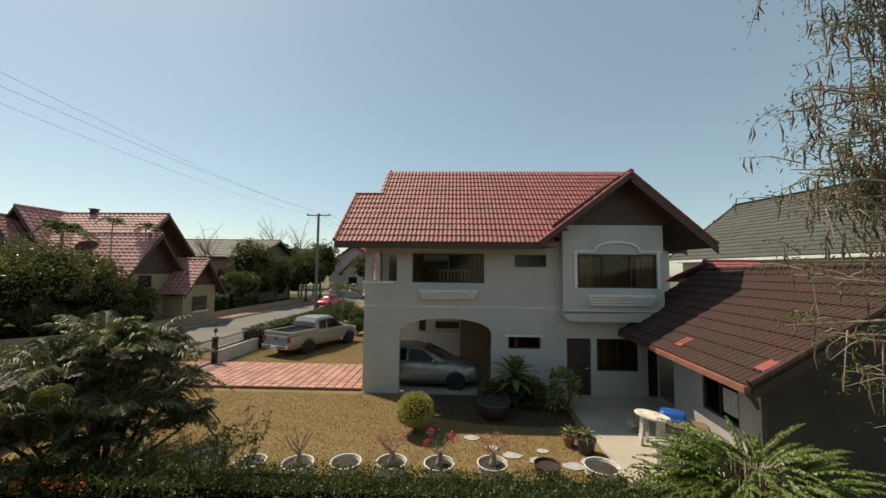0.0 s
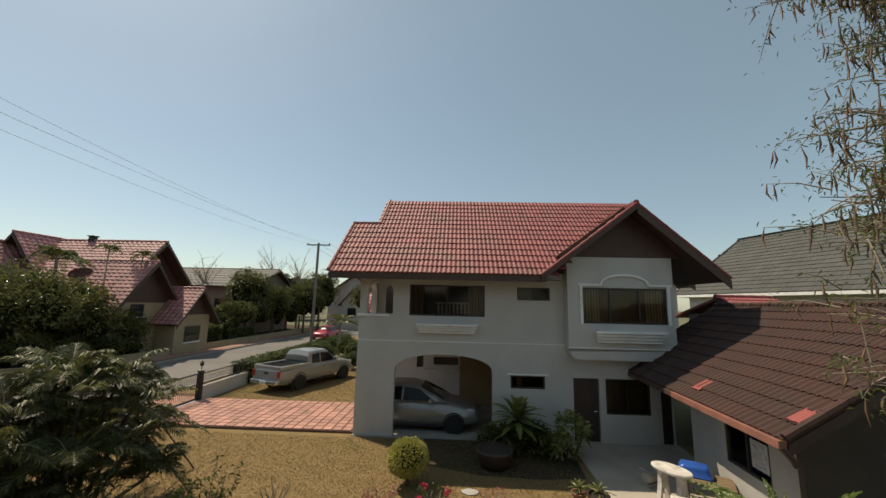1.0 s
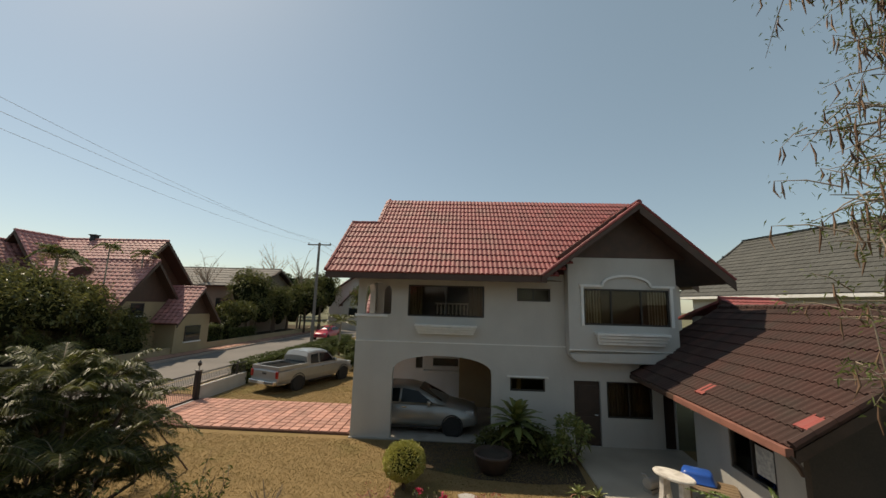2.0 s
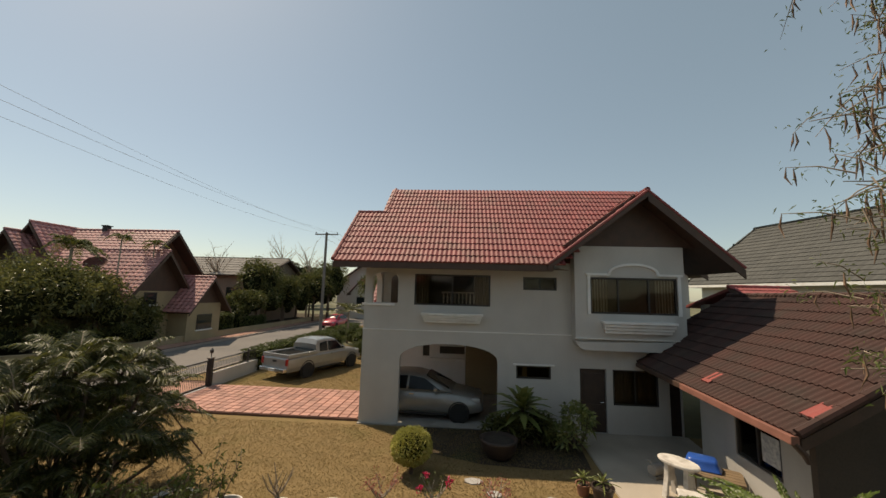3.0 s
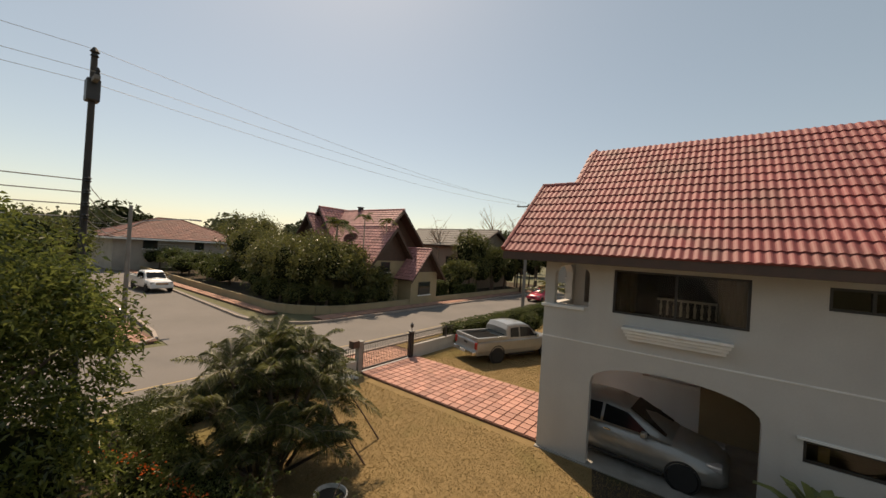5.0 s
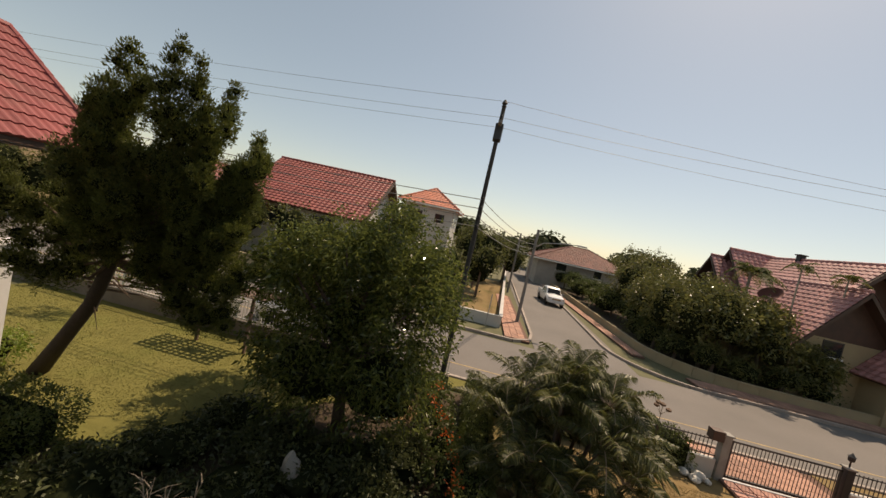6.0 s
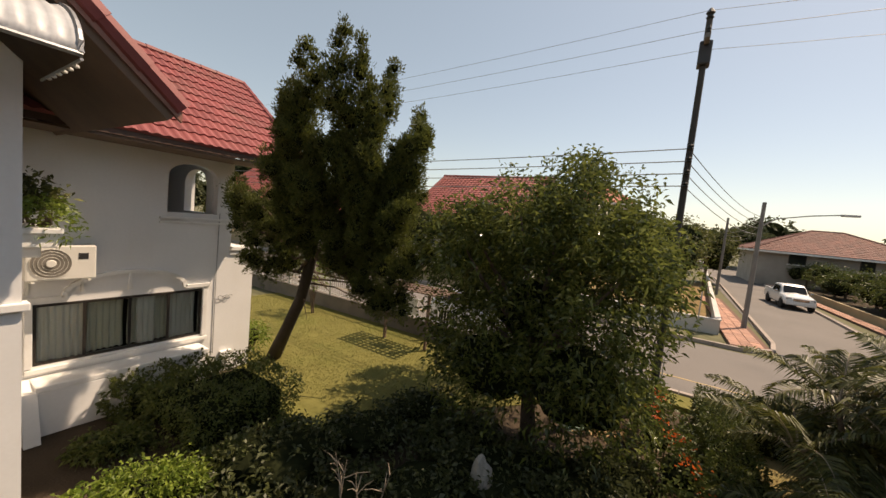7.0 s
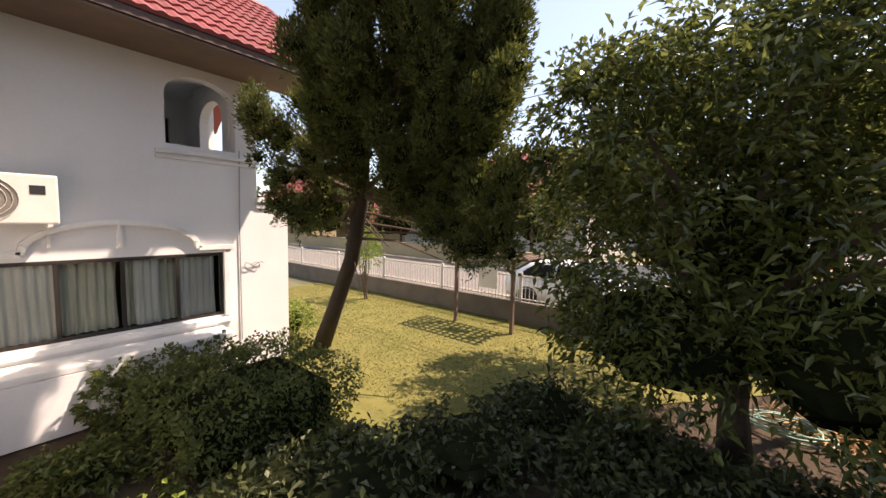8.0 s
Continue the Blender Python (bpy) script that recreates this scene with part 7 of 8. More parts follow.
    for x in (0, L):
        for s in (-1, 1):
            wheel(car, x, s * 0.835, 0.37, 0.25)
    return car


def saloon(loc, rz, paint, label, name="saloon_car"):
    car = thing(name, loc, label, "car", rz)
    L = 2.6
    part("body", loft([(-0.86, 0.5, 0.82, 0.68, 0.72, 0.62), (-0.78, 0.34, 0.98, 0.76, 0.82, 0.7), (-0.3, 0.26, 1.0, 0.8, 0.85, 0.74), (0.6, 0.22, 0.95, 0.8, 0.85, 0.78), (1.9, 0.22, 0.93, 0.8, 0.85, 0.78), (2.4, 0.24, 0.92, 0.8, 0.85, 0.72),
                       (3.0, 0.28, 0.82, 0.78, 0.82, 0.66), (3.3, 0.32, 0.72, 0.7, 0.74, 0.56), (3.4, 0.38, 0.6, 0.58, 0.6, 0.46)], 0.03), paint, car, smooth=True)
    part("cabin", loft([(-0.7, 0.92, 1.0, 0.74, 0.72, 0.6), (-0.1, 0.92, 1.36, 0.78, 0.74, 0.54), (0.35, 0.92, 1.46, 0.79, 0.75, 0.54), (1.0, 0.92, 1.47, 0.79, 0.75, 0.54), (1.4, 0.92, 1.38, 0.78, 0.75, 0.54), (2.35, 0.9, 0.96, 0.74, 0.72, 0.6)], 0.03, True), paint, car, smooth=True)
    for s in (-1, 1):
        def side(pts):
            q = [(x, s * (0.80 - (z - 0.92) * 0.34), z) for x, z in pts]
            return quad_panel(q if s < 0 else q[::-1], 0.014)
        part("side_window", side([(0.85, 0.97), (1.95, 0.97), (1.4, 1.32), (0.87, 1.38)]), CAR_GLASS, car, "dark tinted side window")
        part("side_window", side([(-0.35, 1.0), (0.78, 0.97), (0.8, 1.38), (0.15, 1.35)]), CAR_GLASS, car)
        part("mirror", box(1.75, s * 0.92 - 0.08, 0.94, 1.88, s * 0.92 + 0.08, 1.07, 0.03), paint, car)
        part("headlamp", box(3.0, s * 0.58 - 0.14, 0.62, 3.3, s * 0.58 + 0.14, 0.76, 0.04), LAMP_CLEAR, car, "clear headlamp")
        part("door_handle", box(0.9, s * 0.865 - 0.012, 0.82, 1.06, s * 0.865 + 0.012, 0.85, 0.005), CHROME, car)
        part("door_handle", box(-0.05, s * 0.865 - 0.012, 0.82, 0.11, s * 0.865 + 0.012, 0.85, 0.005), CHROME, car)
    part("windscreen", quad_panel([(2.22, 0.62, 1.0), (2.22, -0.62, 1.0), (1.42, -0.52, 1.39), (1.42, 0.52, 1.39)][::-1], 0.02), CAR_GLASS, car, "dark windscreen")
    part("rear_window", quad_panel([(-0.66, -0.6, 1.04), (-0.66, 0.6, 1.04), (-0.1, 0.5, 1.4), (-0.1, -0.5, 1.4)][::-1], 0.02), CAR_GLASS, car)
    part("grille", box(3.3, -0.4, 0.42, 3.4, 0.4, 0.58, 0.02), BLACK_PLASTIC, car)
    part("sill", box(0.4, -0.84, 0.18, 2.2, 0.84, 0.26, 0.02), BLACK_PLASTIC, car)
    arches(car, (0, L), 0.86, 0.31)
    for x in (0, L):
        for s in (-1, 1):
            wheel(car, x, s * 0.77, 0.305, 0.2)
    return car


pickup((-8.02, 19.3, 0.0), 67.4, SILVER, "silver extended-cab pickup parked on the dry lawn")
saloon((-2.2, 14.66, 0.03), -3.5, SILVER, "silver saloon car parked inside the carport")
pickup((-41.0, 13.9, -0.03), 3.0, WHITE_CAR, "white pickup parked along the side street")
saloon((-15.0, 45.5, -0.03), -95, RED_CAR, "red car parked on the far street")
saloon((-13.6, -1.6, -0.03), 90, WHITE_CAR, "white car parked in the street beyond the fence")

# ---- gates, fences, garden walls ----
gate = thing("driveway_gate", (-10.4, 15.0, 0.05), "closed black metal sliding gate with upright bars", "gate")
for z in (0.12, 1.12):
    part("rail", box(-10.43, 13.55, z, -10.37, 16.35, z + 0.05, 0.006), BLACK_METAL, gate, world=True)
for y in (13.55, 16.3):
    part("stile", box(-10.43, y, 0.12, -10.37, y + 0.05, 1.17, 0.006), BLACK_METAL, gate, world=True)
for k in range(28):
    part("bar", tube([(-10.4, 13.68 + k * 0.095, 0.15), (-10.4, 13.68 + k * 0.095, 1.13)], 0.009, 6), BLACK_METAL, gate, world=True)
part("track", box(-10.46, 13.4, 0.03, -10.34, 16.5, 0.06), GREY_METAL, gate, world=True)


def gate_post(x, y, h, w=0.2, lamp=False, box_=False):
    post = thing("gate_post", (x, y, 0), "square rendered gate post" + (" with a small lantern" if lamp else " carrying a dark letter box" if box_ else ""), "gate post")
    part("shaft", box(x - w / 2, y - w / 2, 0, x + w / 2, y + w / 2, h, 0.012), CONCRETE if not lamp else BLACK_METAL, post, world=True)
    part("cap", box(x - w / 2 - 0.03, y - w / 2 - 0.03, h, x + w / 2 + 0.03, y + w / 2 + 0.03, h + 0.05, 0.01), CONCRETE, post, world=True)
    if lamp:
        part("lantern_stem", tube([(x, y, h + 0.05), (x, y, h + 0.2)], 0.018, 6), BLACK_METAL, post, world=True)
        part("lantern", lathe([(0.03, 0), (0.07, 0.03), (0.075, 0.13), (0.09, 0.14), (0.03, 0.2), (0.01, 0.24)], 10, None, (x, y, h + 0.2)), BLACK_METAL, post, "small black lantern", world=True)
    if box_:
        part("letter_box", box(x - 0.14, y - 0.42, h - 0.18, x + 0.14, y - 0.1, h + 0.1, 0.02), BROWN_WOOD, post, "dark brown letter box", world=True)


gate_post(-10.42, 13.4, 1.25, 0.22, box_=True)
gate_post(-10.42, 16.5, 1.22, 0.18, lamp=True)


def picket_wall(name, label, a, b, wall_h, top, wall_mat, bar_mat, gap=0.11, thick=0.14):
    """A low wall between two points with metal pickets and posts on it."""
    a, b = Vector((*a, 0)), Vector((*b, 0))
    d = (b - a).normalized()
    ln = (b - a).length
    fence = thing(name, a[:], label, "fence", rz=math.degrees(math.atan2(d.y, d.x)))
    part("low_wall", box(0, -thick / 2, -0.05, ln, thick / 2, wall_h, 0.01), wall_mat, fence)
    part("coping", box(0, -thick / 2 - 0.02, wall_h, ln, thick / 2 + 0.02, wall_h + 0.04, 0.008), wall_mat, fence)
    for z in (wall_h + 0.1, top - 0.06):
        part("rail", box(0, -0.015, z, ln, 0.015, z + 0.03), bar_mat, fence)
    one = tube([(0, 0, wall_h + 0.04), (0, 0, top)], 0.011, 5)
    me = bpy.data.meshes.new("picket")
    one.to_mesh(me)
    one.free()
    me.materials.append(bar_mat)
    for k in range(int(ln / gap)):
        ob = new("picket", me)
        ob.parent = fence
        ob.location = (gap * (k + 0.5), 0, 0)
    for k in range(int(ln / 2.6) + 1):
        x = min(ln - 0.05, k * 2.6)
        part("post", box(x - 0.03, -0.03, wall_h, x + 0.05, 0.03, top + 0.06, 0.005), bar_mat, fence)
    return fence


picket_wall("street_fence", "low white wall with black pickets beside the gate", (-10.42, 16.62), (-10.42, 20.0), 0.55, 1.15, WALL, BLACK_METAL)
picket_wall("street_fence", "low white wall with thin dark pickets by the hedge", (-10.42, 11.6), (-10.42, 13.25), 0.5, 1.1, WALL, BLACK_METAL)
WEATHERED = shader("stained_garden_wall", (0.17, 0.145, 0.12), 0.95, second=(0.11, 0.095, 0.08), scale=2, fine=40, mix=0.6, stain=(0.05, 0.05, 0.035), stain_amount=0.6)
PALE_BAR = shader("pale_painted_bar", (0.55, 0.54, 0.5), 0.6, second=(0.45, 0.44, 0.41))
picket_wall("garden_fence", "stained low wall with pale metal pickets by the road", (-10.9, -14.0), (-11.15, 5.6), 0.5, 1.25, WEATHERED, PALE_BAR)
far_gate = thing("garden_gate_panel", (-10.95, -14.4, 0), "dark gate leaf standing at the end of the fence", "gate")
part("leaf", box(-0.05, -0.4, 0.1, 0.05, 0.4, 1.3, 0.01), BLACK_METAL, far_gate)
# trellis on two posts, on the side lawn
trellis = thing("garden_trellis", (-9.95, -1.45, 0), "wooden trellis panel raised on two posts over the lawn", "trellis")
POST_WOOD = shader("grey_brown_post", (0.17, 0.11, 0.08), 0.9, second=(0.12, 0.085, 0.065), scale=6, fine=60)
for y in (-0.65, -2.27):
    part("post", box(-10.0, y - 0.04, 0, -9.92, y + 0.04, 1.76, 0.006), POST_WOOD, trellis, world=True)
for k in range(7):
    part("slat", box(-10.88 + k * 0.17, -2.56, 1.76, -10.82 + k * 0.17, -0.15, 1.785), POST_WOOD, trellis, world=True)
for k in range(13):
    part("slat", box(-10.9, -2.5 + k * 0.185, 1.785, -9.78, -2.44 + k * 0.185, 1.81), POST_WOOD, trellis, world=True)
# hanging cloth between the posts
part("cloth", box(-10.02, -1.62, 1.0, -10.0, -1.1, 1.5), PLASTIC_WHITE, trellis, "pale sheet hung on the trellis", world=True)
# palm props and the disc by the gate
for x, y in ((-5.6, 9.6), (-6.2, 10.6)):
    prop = thing("palm_prop", (x, y, 0), "thin wooden pole propping the palm", "prop")
    part("pole", tube([(0, 0, 0), (-0.6, -0.7, 1.4)], [0.022, 0.018], 6), POST_WOOD, prop)
stone = thing("pale_stones", (-10.1, 12.75, 0), "heap of pale rounded stones by the gate post", "stones")
for k, (x, y, r) in enumerate([(0, 0, 0.17), (0.2, -0.2, 0.14), (-0.05, -0.35, 0.13), (0.12, 0.16, 0.1)]):
    bm = bmesh.new()
    bmesh.ops.create_icosphere(bm, subdivisions=2, radius=r)
    for v in bm.verts:
        v.co = Vector((v.co.x * 1.2 + x, v.co.y + y, v.co.z * 0.7 + r * 0.6)) * (1 + 0.1 * noise.noise(v.co * 9))
    part("stone", bm, STONE_WHITE, stone)
stalk = thing("seed_head_plant", (-9.68, 11.2, 0), "tall thin plant stalk with dark seed heads", "plant")
part("stem", tube([(0, 0, 0), (0.02, 0, 1.0), (0, 0, 1.85)], [0.012, 0.01, 0.006], 5), BARK, stalk)
for k, (x, y, z) in enumerate([(0, 0, 1.87), (0.12, 0.1, 1.8), (-0.13, -0.08, 1.78), (0.05, -0.15, 1.92)]):
    part("stalk", tube([(0, 0, 1.6), (x, y, z)], [0.006, 0.004], 4), BARK, stalk)
    part("seed_head", lathe([(0.01, -0.05), (0.07, -0.02), (0.075, 0.02), (0.01, 0.06)], 8, None, (x, y, z)), POD, stalk)

# walls across the street
def garden_wall(points, h, material, label, thick=0.18):
    wall = thing("garden_wall", (*points[0], 0), label, "wall")
    for (ax, ay), (bx, by) in zip(points, points[1:]):
        d = Vector((bx - ax, by - ay, 0))
        own = box(0, -thick / 2, -0.06, d.length, thick / 2, h, 0.015)
        cop = box(-0.03, -thick / 2 - 0.03, h, d.length + 0.03, thick / 2 + 0.03, h + 0.06, 0.01)
        m = Matrix.Translation((ax, ay, 0)) @ Matrix.Rotation(math.atan2(d.y, d.x), 4, "Z")
        own.transform(m)
        cop.transform(m)
        part("wall_run", own, material, wall, world=True)
        part("coping", cop, material, wall, world=True)
    return wall


arc = [(-21.0 - 4.6 * (1 - math.cos(a)), 22.0 - 4.6 * math.sin(a)) for a in [math.pi / 2 * k / 7 for k in range(8)]]
garden_wall([(-21.0, 62.0), (-21.0, 34.0), *arc, (-60, 18.0)], 0.5, WALL_CREAM, "low cream retaining wall round the corner garden")
garden_wall([(-62, 10.4), (-22.1, 7.75)], 0.62, WALL, "low white wall round the corner lawn")
garden_wall([(-22.1, 7.75), (-22.1, -2.0)], 0.62, WALL, "low white wall facing the main road")
garden_wall([(-20.6, -2.2), (-20.6, -60)], 0.9, WALL_CREAM, "cream garden wall along the main road")
poly_sheet("lawn_corner", [(-22.2, 7.6), (-22.2, -2), (-48, -2), (-48, 9.3)], 0.02, LAWN_DRY, label="dry lawn behind the white corner wall", category="lawn")
poly_sheet("lawn_northwest", [(-21.1, 62), (-21.1, 22), (-25.6, 17.6), (-60, 18.2), (-60, 62)], 0.3, EARTH, label="dark shaded garden soil behind the cream wall", category="ground", depth=0.4)

# ---- poles and cables ----
def pole(x, y, h, label, r=0.15, arms=(), name="utility_pole", material=None):
    ob = thing(name, (x, y, 0), label, "utility pole")
    part("shaft", tube([(0, 0, 0), (0, 0, h)], [r, r * 0.7], 8), material or POLE, ob)
    for z, length, along in arms:
        a, b = (-length / 2, length / 2)
        part("crossarm", box(a, -0.05, z, b, 0.05, z + 0.1, 0.01) if along == "x" else box(-0.05, a, z, 0.05, b, z + 0.1, 0.01), POLE, ob)
        for q in (a * 0.92, 0.0, b * 0.92):
            at = (q, 0, z + 0.1) if along == "x" else (0, q, z + 0.1)
            part("insulator", lathe([(0.03, 0), (0.05, 0.03), (0.03, 0.06), (0.05, 0.09), (0.02, 0.16)], 10, None, at), BLACK_PLASTIC, ob, "dark insulator")
    return ob


pole(-12.5, 33.4, 9.6, "tall concrete utility pole with a crossarm", 0.16, [(9.4, 2.2, "x")])
pb = pole(-10.83, 5.39, 9.0, "tall dark utility pole with insulators", 0.085, [(8.4, 1.0, "x")], material=POLE_DARK)
part("top_insulator", lathe([(0.03, 0), (0.08, 0.04), (0.05, 0.1), (0.09, 0.14), (0.03, 0.24)], 10, None, (0, 0, 9.0)), BLACK_PLASTIC, pb, "dark insulator")
part("bracket_plate", box(-0.16, -0.12, 8.0, 0.16, 0.12, 8.5, 0.03), BLACK_METAL, pb, "dark metal bracket")
for k in range(4):
    part("spool", lathe([(0.05, 0), (0.07, 0.03), (0.04, 0.06), (0.07, 0.09), (0.05, 0.12)], 8, None, (0.16, 0, 5.3 + k * 0.28)), BLACK_PLASTIC, pb, "dark cable spool")
pc = pole(-24.6, 9.1, 6.5, "street lamp pole of grey concrete on the corner", 0.12, name="street_lamp")
part("lamp_arm", tube([(0, 0, 5.3), (0.3, 0.5, 5.7), (0.6, 1.6, 5.9), (0.8, 2.6, 6.0)], 0.03, 6), GREY_METAL, pc, "curved grey lamp arm")
part("lamp_head", box(0.72, 2.5, 5.93, 0.92, 3.1, 6.03, 0.03), GREY_METAL, pc)
pole(-39.5, 9.4, 6.6, "concrete utility pole along the side street", 0.12)
pole(-11.6, -32, 9.0, "tall concrete utility pole down the street", 0.15, [(8.4, 1.2, "x")])
sign = thing("street_sign", (-21.2, 6.9, 0), "thin grey sign post on the pavement", "sign post")
part("post", tube([(0, 0, 0.05), (0, 0, 2.0)], 0.03, 6), GREY_METAL, sign)


def cable(a, b, sag, r=0.009, label="thin black overhead cable"):
    a, b = Vector(a), Vector(b)
    pts = [a.lerp(b, t) - Vector((0, 0, sag * 4 * t * (1 - t))) for t in [k / 16 for k in range(17)]]
    ob = part("overhead_cable", tube(pts, r, 4), CABLE)
    tagged(ob, label, "cable", "overhead cables")


A, B, S = (-12.5, 33.4), (-10.83, 5.39), (-11.6, -32)
for (dx, z), (ex, w) in (((0, 9.2), (0, 9.66)), ((-0.46, 8.56), (-1.0, 9.62)), ((0.46, 8.56), (1.0, 9.62))):
    cable((B[0] + dx, B[1], z), (A[0] + ex, A[1], w), 0.45, 0.005)
    cable((B[0] + dx, B[1], z), (S[0] + dx, S[1], z - 0.1), 0.5, 0.005)
    cable((A[0] + ex, A[1], w), (A[0] + ex - 2, A[1] + 45, w), 0.6, 0.012)
for k in range(4):
    z = 5.36 + k * 0.28
    cable((B[0] - 0.1, B[1], z), (-24.6, 9.0, 4.9 + k * 0.3), 0.25, 0.012)
    cable((-24.6, 9.0, 4.9 + k * 0.3), (-39.5, 9.4, 4.9 + k * 0.3), 0.3, 0.012)
    cable((-39.5, 9.4, 4.9 + k * 0.3), (-95, 13, 5.2 + k * 0.3), 0.8, 0.014)
    cable((B[0], B[1], z), (S[0], S[1], z), 0.4, 0.012)

# ---- houses across the street and behind ----
def gable_house(name, label, x0, y0, x1, y1, eave, ridge, along, roof_mat, wall_mat, over=0.6, tile=(0.4, 0.36), windows=(), tiles=True, gable_mat=None):
    """A house with a gable roof; the ridge runs along x or y. windows: (side, a0, a1, z0, z1) on the south, east, north or west face."""
    ob = thing(name, ((x0 + x1) / 2, (y0 + y1) / 2, 0), label, "house")
    part("wall", box(x0, y0, 0, x1, y1, eave), wall_mat, ob, world=True)
    cx, cy = (x0 + x1) / 2, (y0 + y1) / 2
    if along == "x":
        part("gable", prism([(y0, eave), (y1, eave), (cy, ridge - 0.25)], "x", x0, x1), gable_mat or wall_mat, ob, world=True)
        slopes = [((x0 - over, y0 - over), (1, 0, 0), (0, 1)), ((x1 + over, y1 + over), (-1, 0, 0), (0, -1))]
        run, wide = cy - y0 + over, x1 - x0 + 2 * over
    else:
        part("gable", prism([(x0, eave), (x1, eave), (cx, ridge - 0.25)], "y", y0, y1), gable_mat or wall_mat, ob, world=True)
        slopes = [((x1 + over, y0 - over), (0, 1, 0), (-1, 0)), ((x0 - over, y1 + over), (0, -1, 0), (1, 0))]
        run, wide = cx - x0 + over, y1 - y0 + 2 * over
    drop = (ridge - eave) * over / (run - over)
    low = eave - drop
    first = None
    for (ox, oy), u, v in slopes:
        u, a = Vector(u), Vector((ox, oy, low))
        up = Vector((v[0] * run, v[1] * run, ridge - low))
        r = part("roof", roof_slab([a, a + u * wide, a + u * wide + up, a + up], 0.12), BROWN_WOOD, ob, "pitched tiled roof", world=True)
        first = first or r
        if tiles:
            tile_slope(r, a + Vector((0, 0, 0.02)), u, up, wide, up.length, roof_mat, roof_mat, tile[0], tile[1], wave=0.05, lip=0.04, waves=1)
    for end in ((x0 - over, x1 + over) if along == "x" else (y0 - over, y1 + over)):
        for sg in (-1, 1):
            c = cy if along == "x" else cx
            part("bargeboard", prism([(c, ridge - 0.02), (c + sg * run, low - 0.02), (c + sg * run, low - 0.26), (c, ridge - 0.3)], along, end - 0.03, end + 0.03), BROWN_WOOD, first, world=True)
    p, q = ((x0 - over, cy, ridge + 0.04), (x1 + over, cy, ridge + 0.04)) if along == "x" else ((cx, y0 - over, ridge + 0.04), (cx, y1 + over, ridge + 0.04))
    part("ridge_tile", cap_line(p, q, 0.12, 0.5), roof_mat, first, world=True)
    for side, a0, a1, z0, z1 in windows:
        far_window(ob, side, a0, a1, z0, z1, x0, y0, x1, y1)
    return ob


def far_window(ob, side, a0, a1, z0, z1, x0, y0, x1, y1):
    at = {"south": lambda a, z, d: (a, y0 - d, z), "north": lambda a, z, d: (a, y1 + d, z), "east": lambda a, z, d: (x1 + d, a, z), "west": lambda a, z, d: (x0 - d, a, z)}[side]

    def slab(b0, b1, w0, w1, d0, d1):
        p, q = at(b0, w0, d0), at(b1, w1, d1)
        return box(min(p[0], q[0]), min(p[1], q[1]), w0, max(p[0], q[0]), max(p[1], q[1]), w1)
    w = part("window", slab(a0, a1, z0, z1, 0.003, 0.03), DARK_FRAME, ob, "dark framed window", world=True)
    part("pane", slab(a0 + 0.08, a1 - 0.08, z0 + 0.08, z1 - 0.08, 0.03, 0.04), GLASS, w, world=True)
    part("sill", slab(a0 - 0.08, a1 + 0.08, z0 - 0.1, z0, 0.003, 0.09), TRIM, w, world=True)


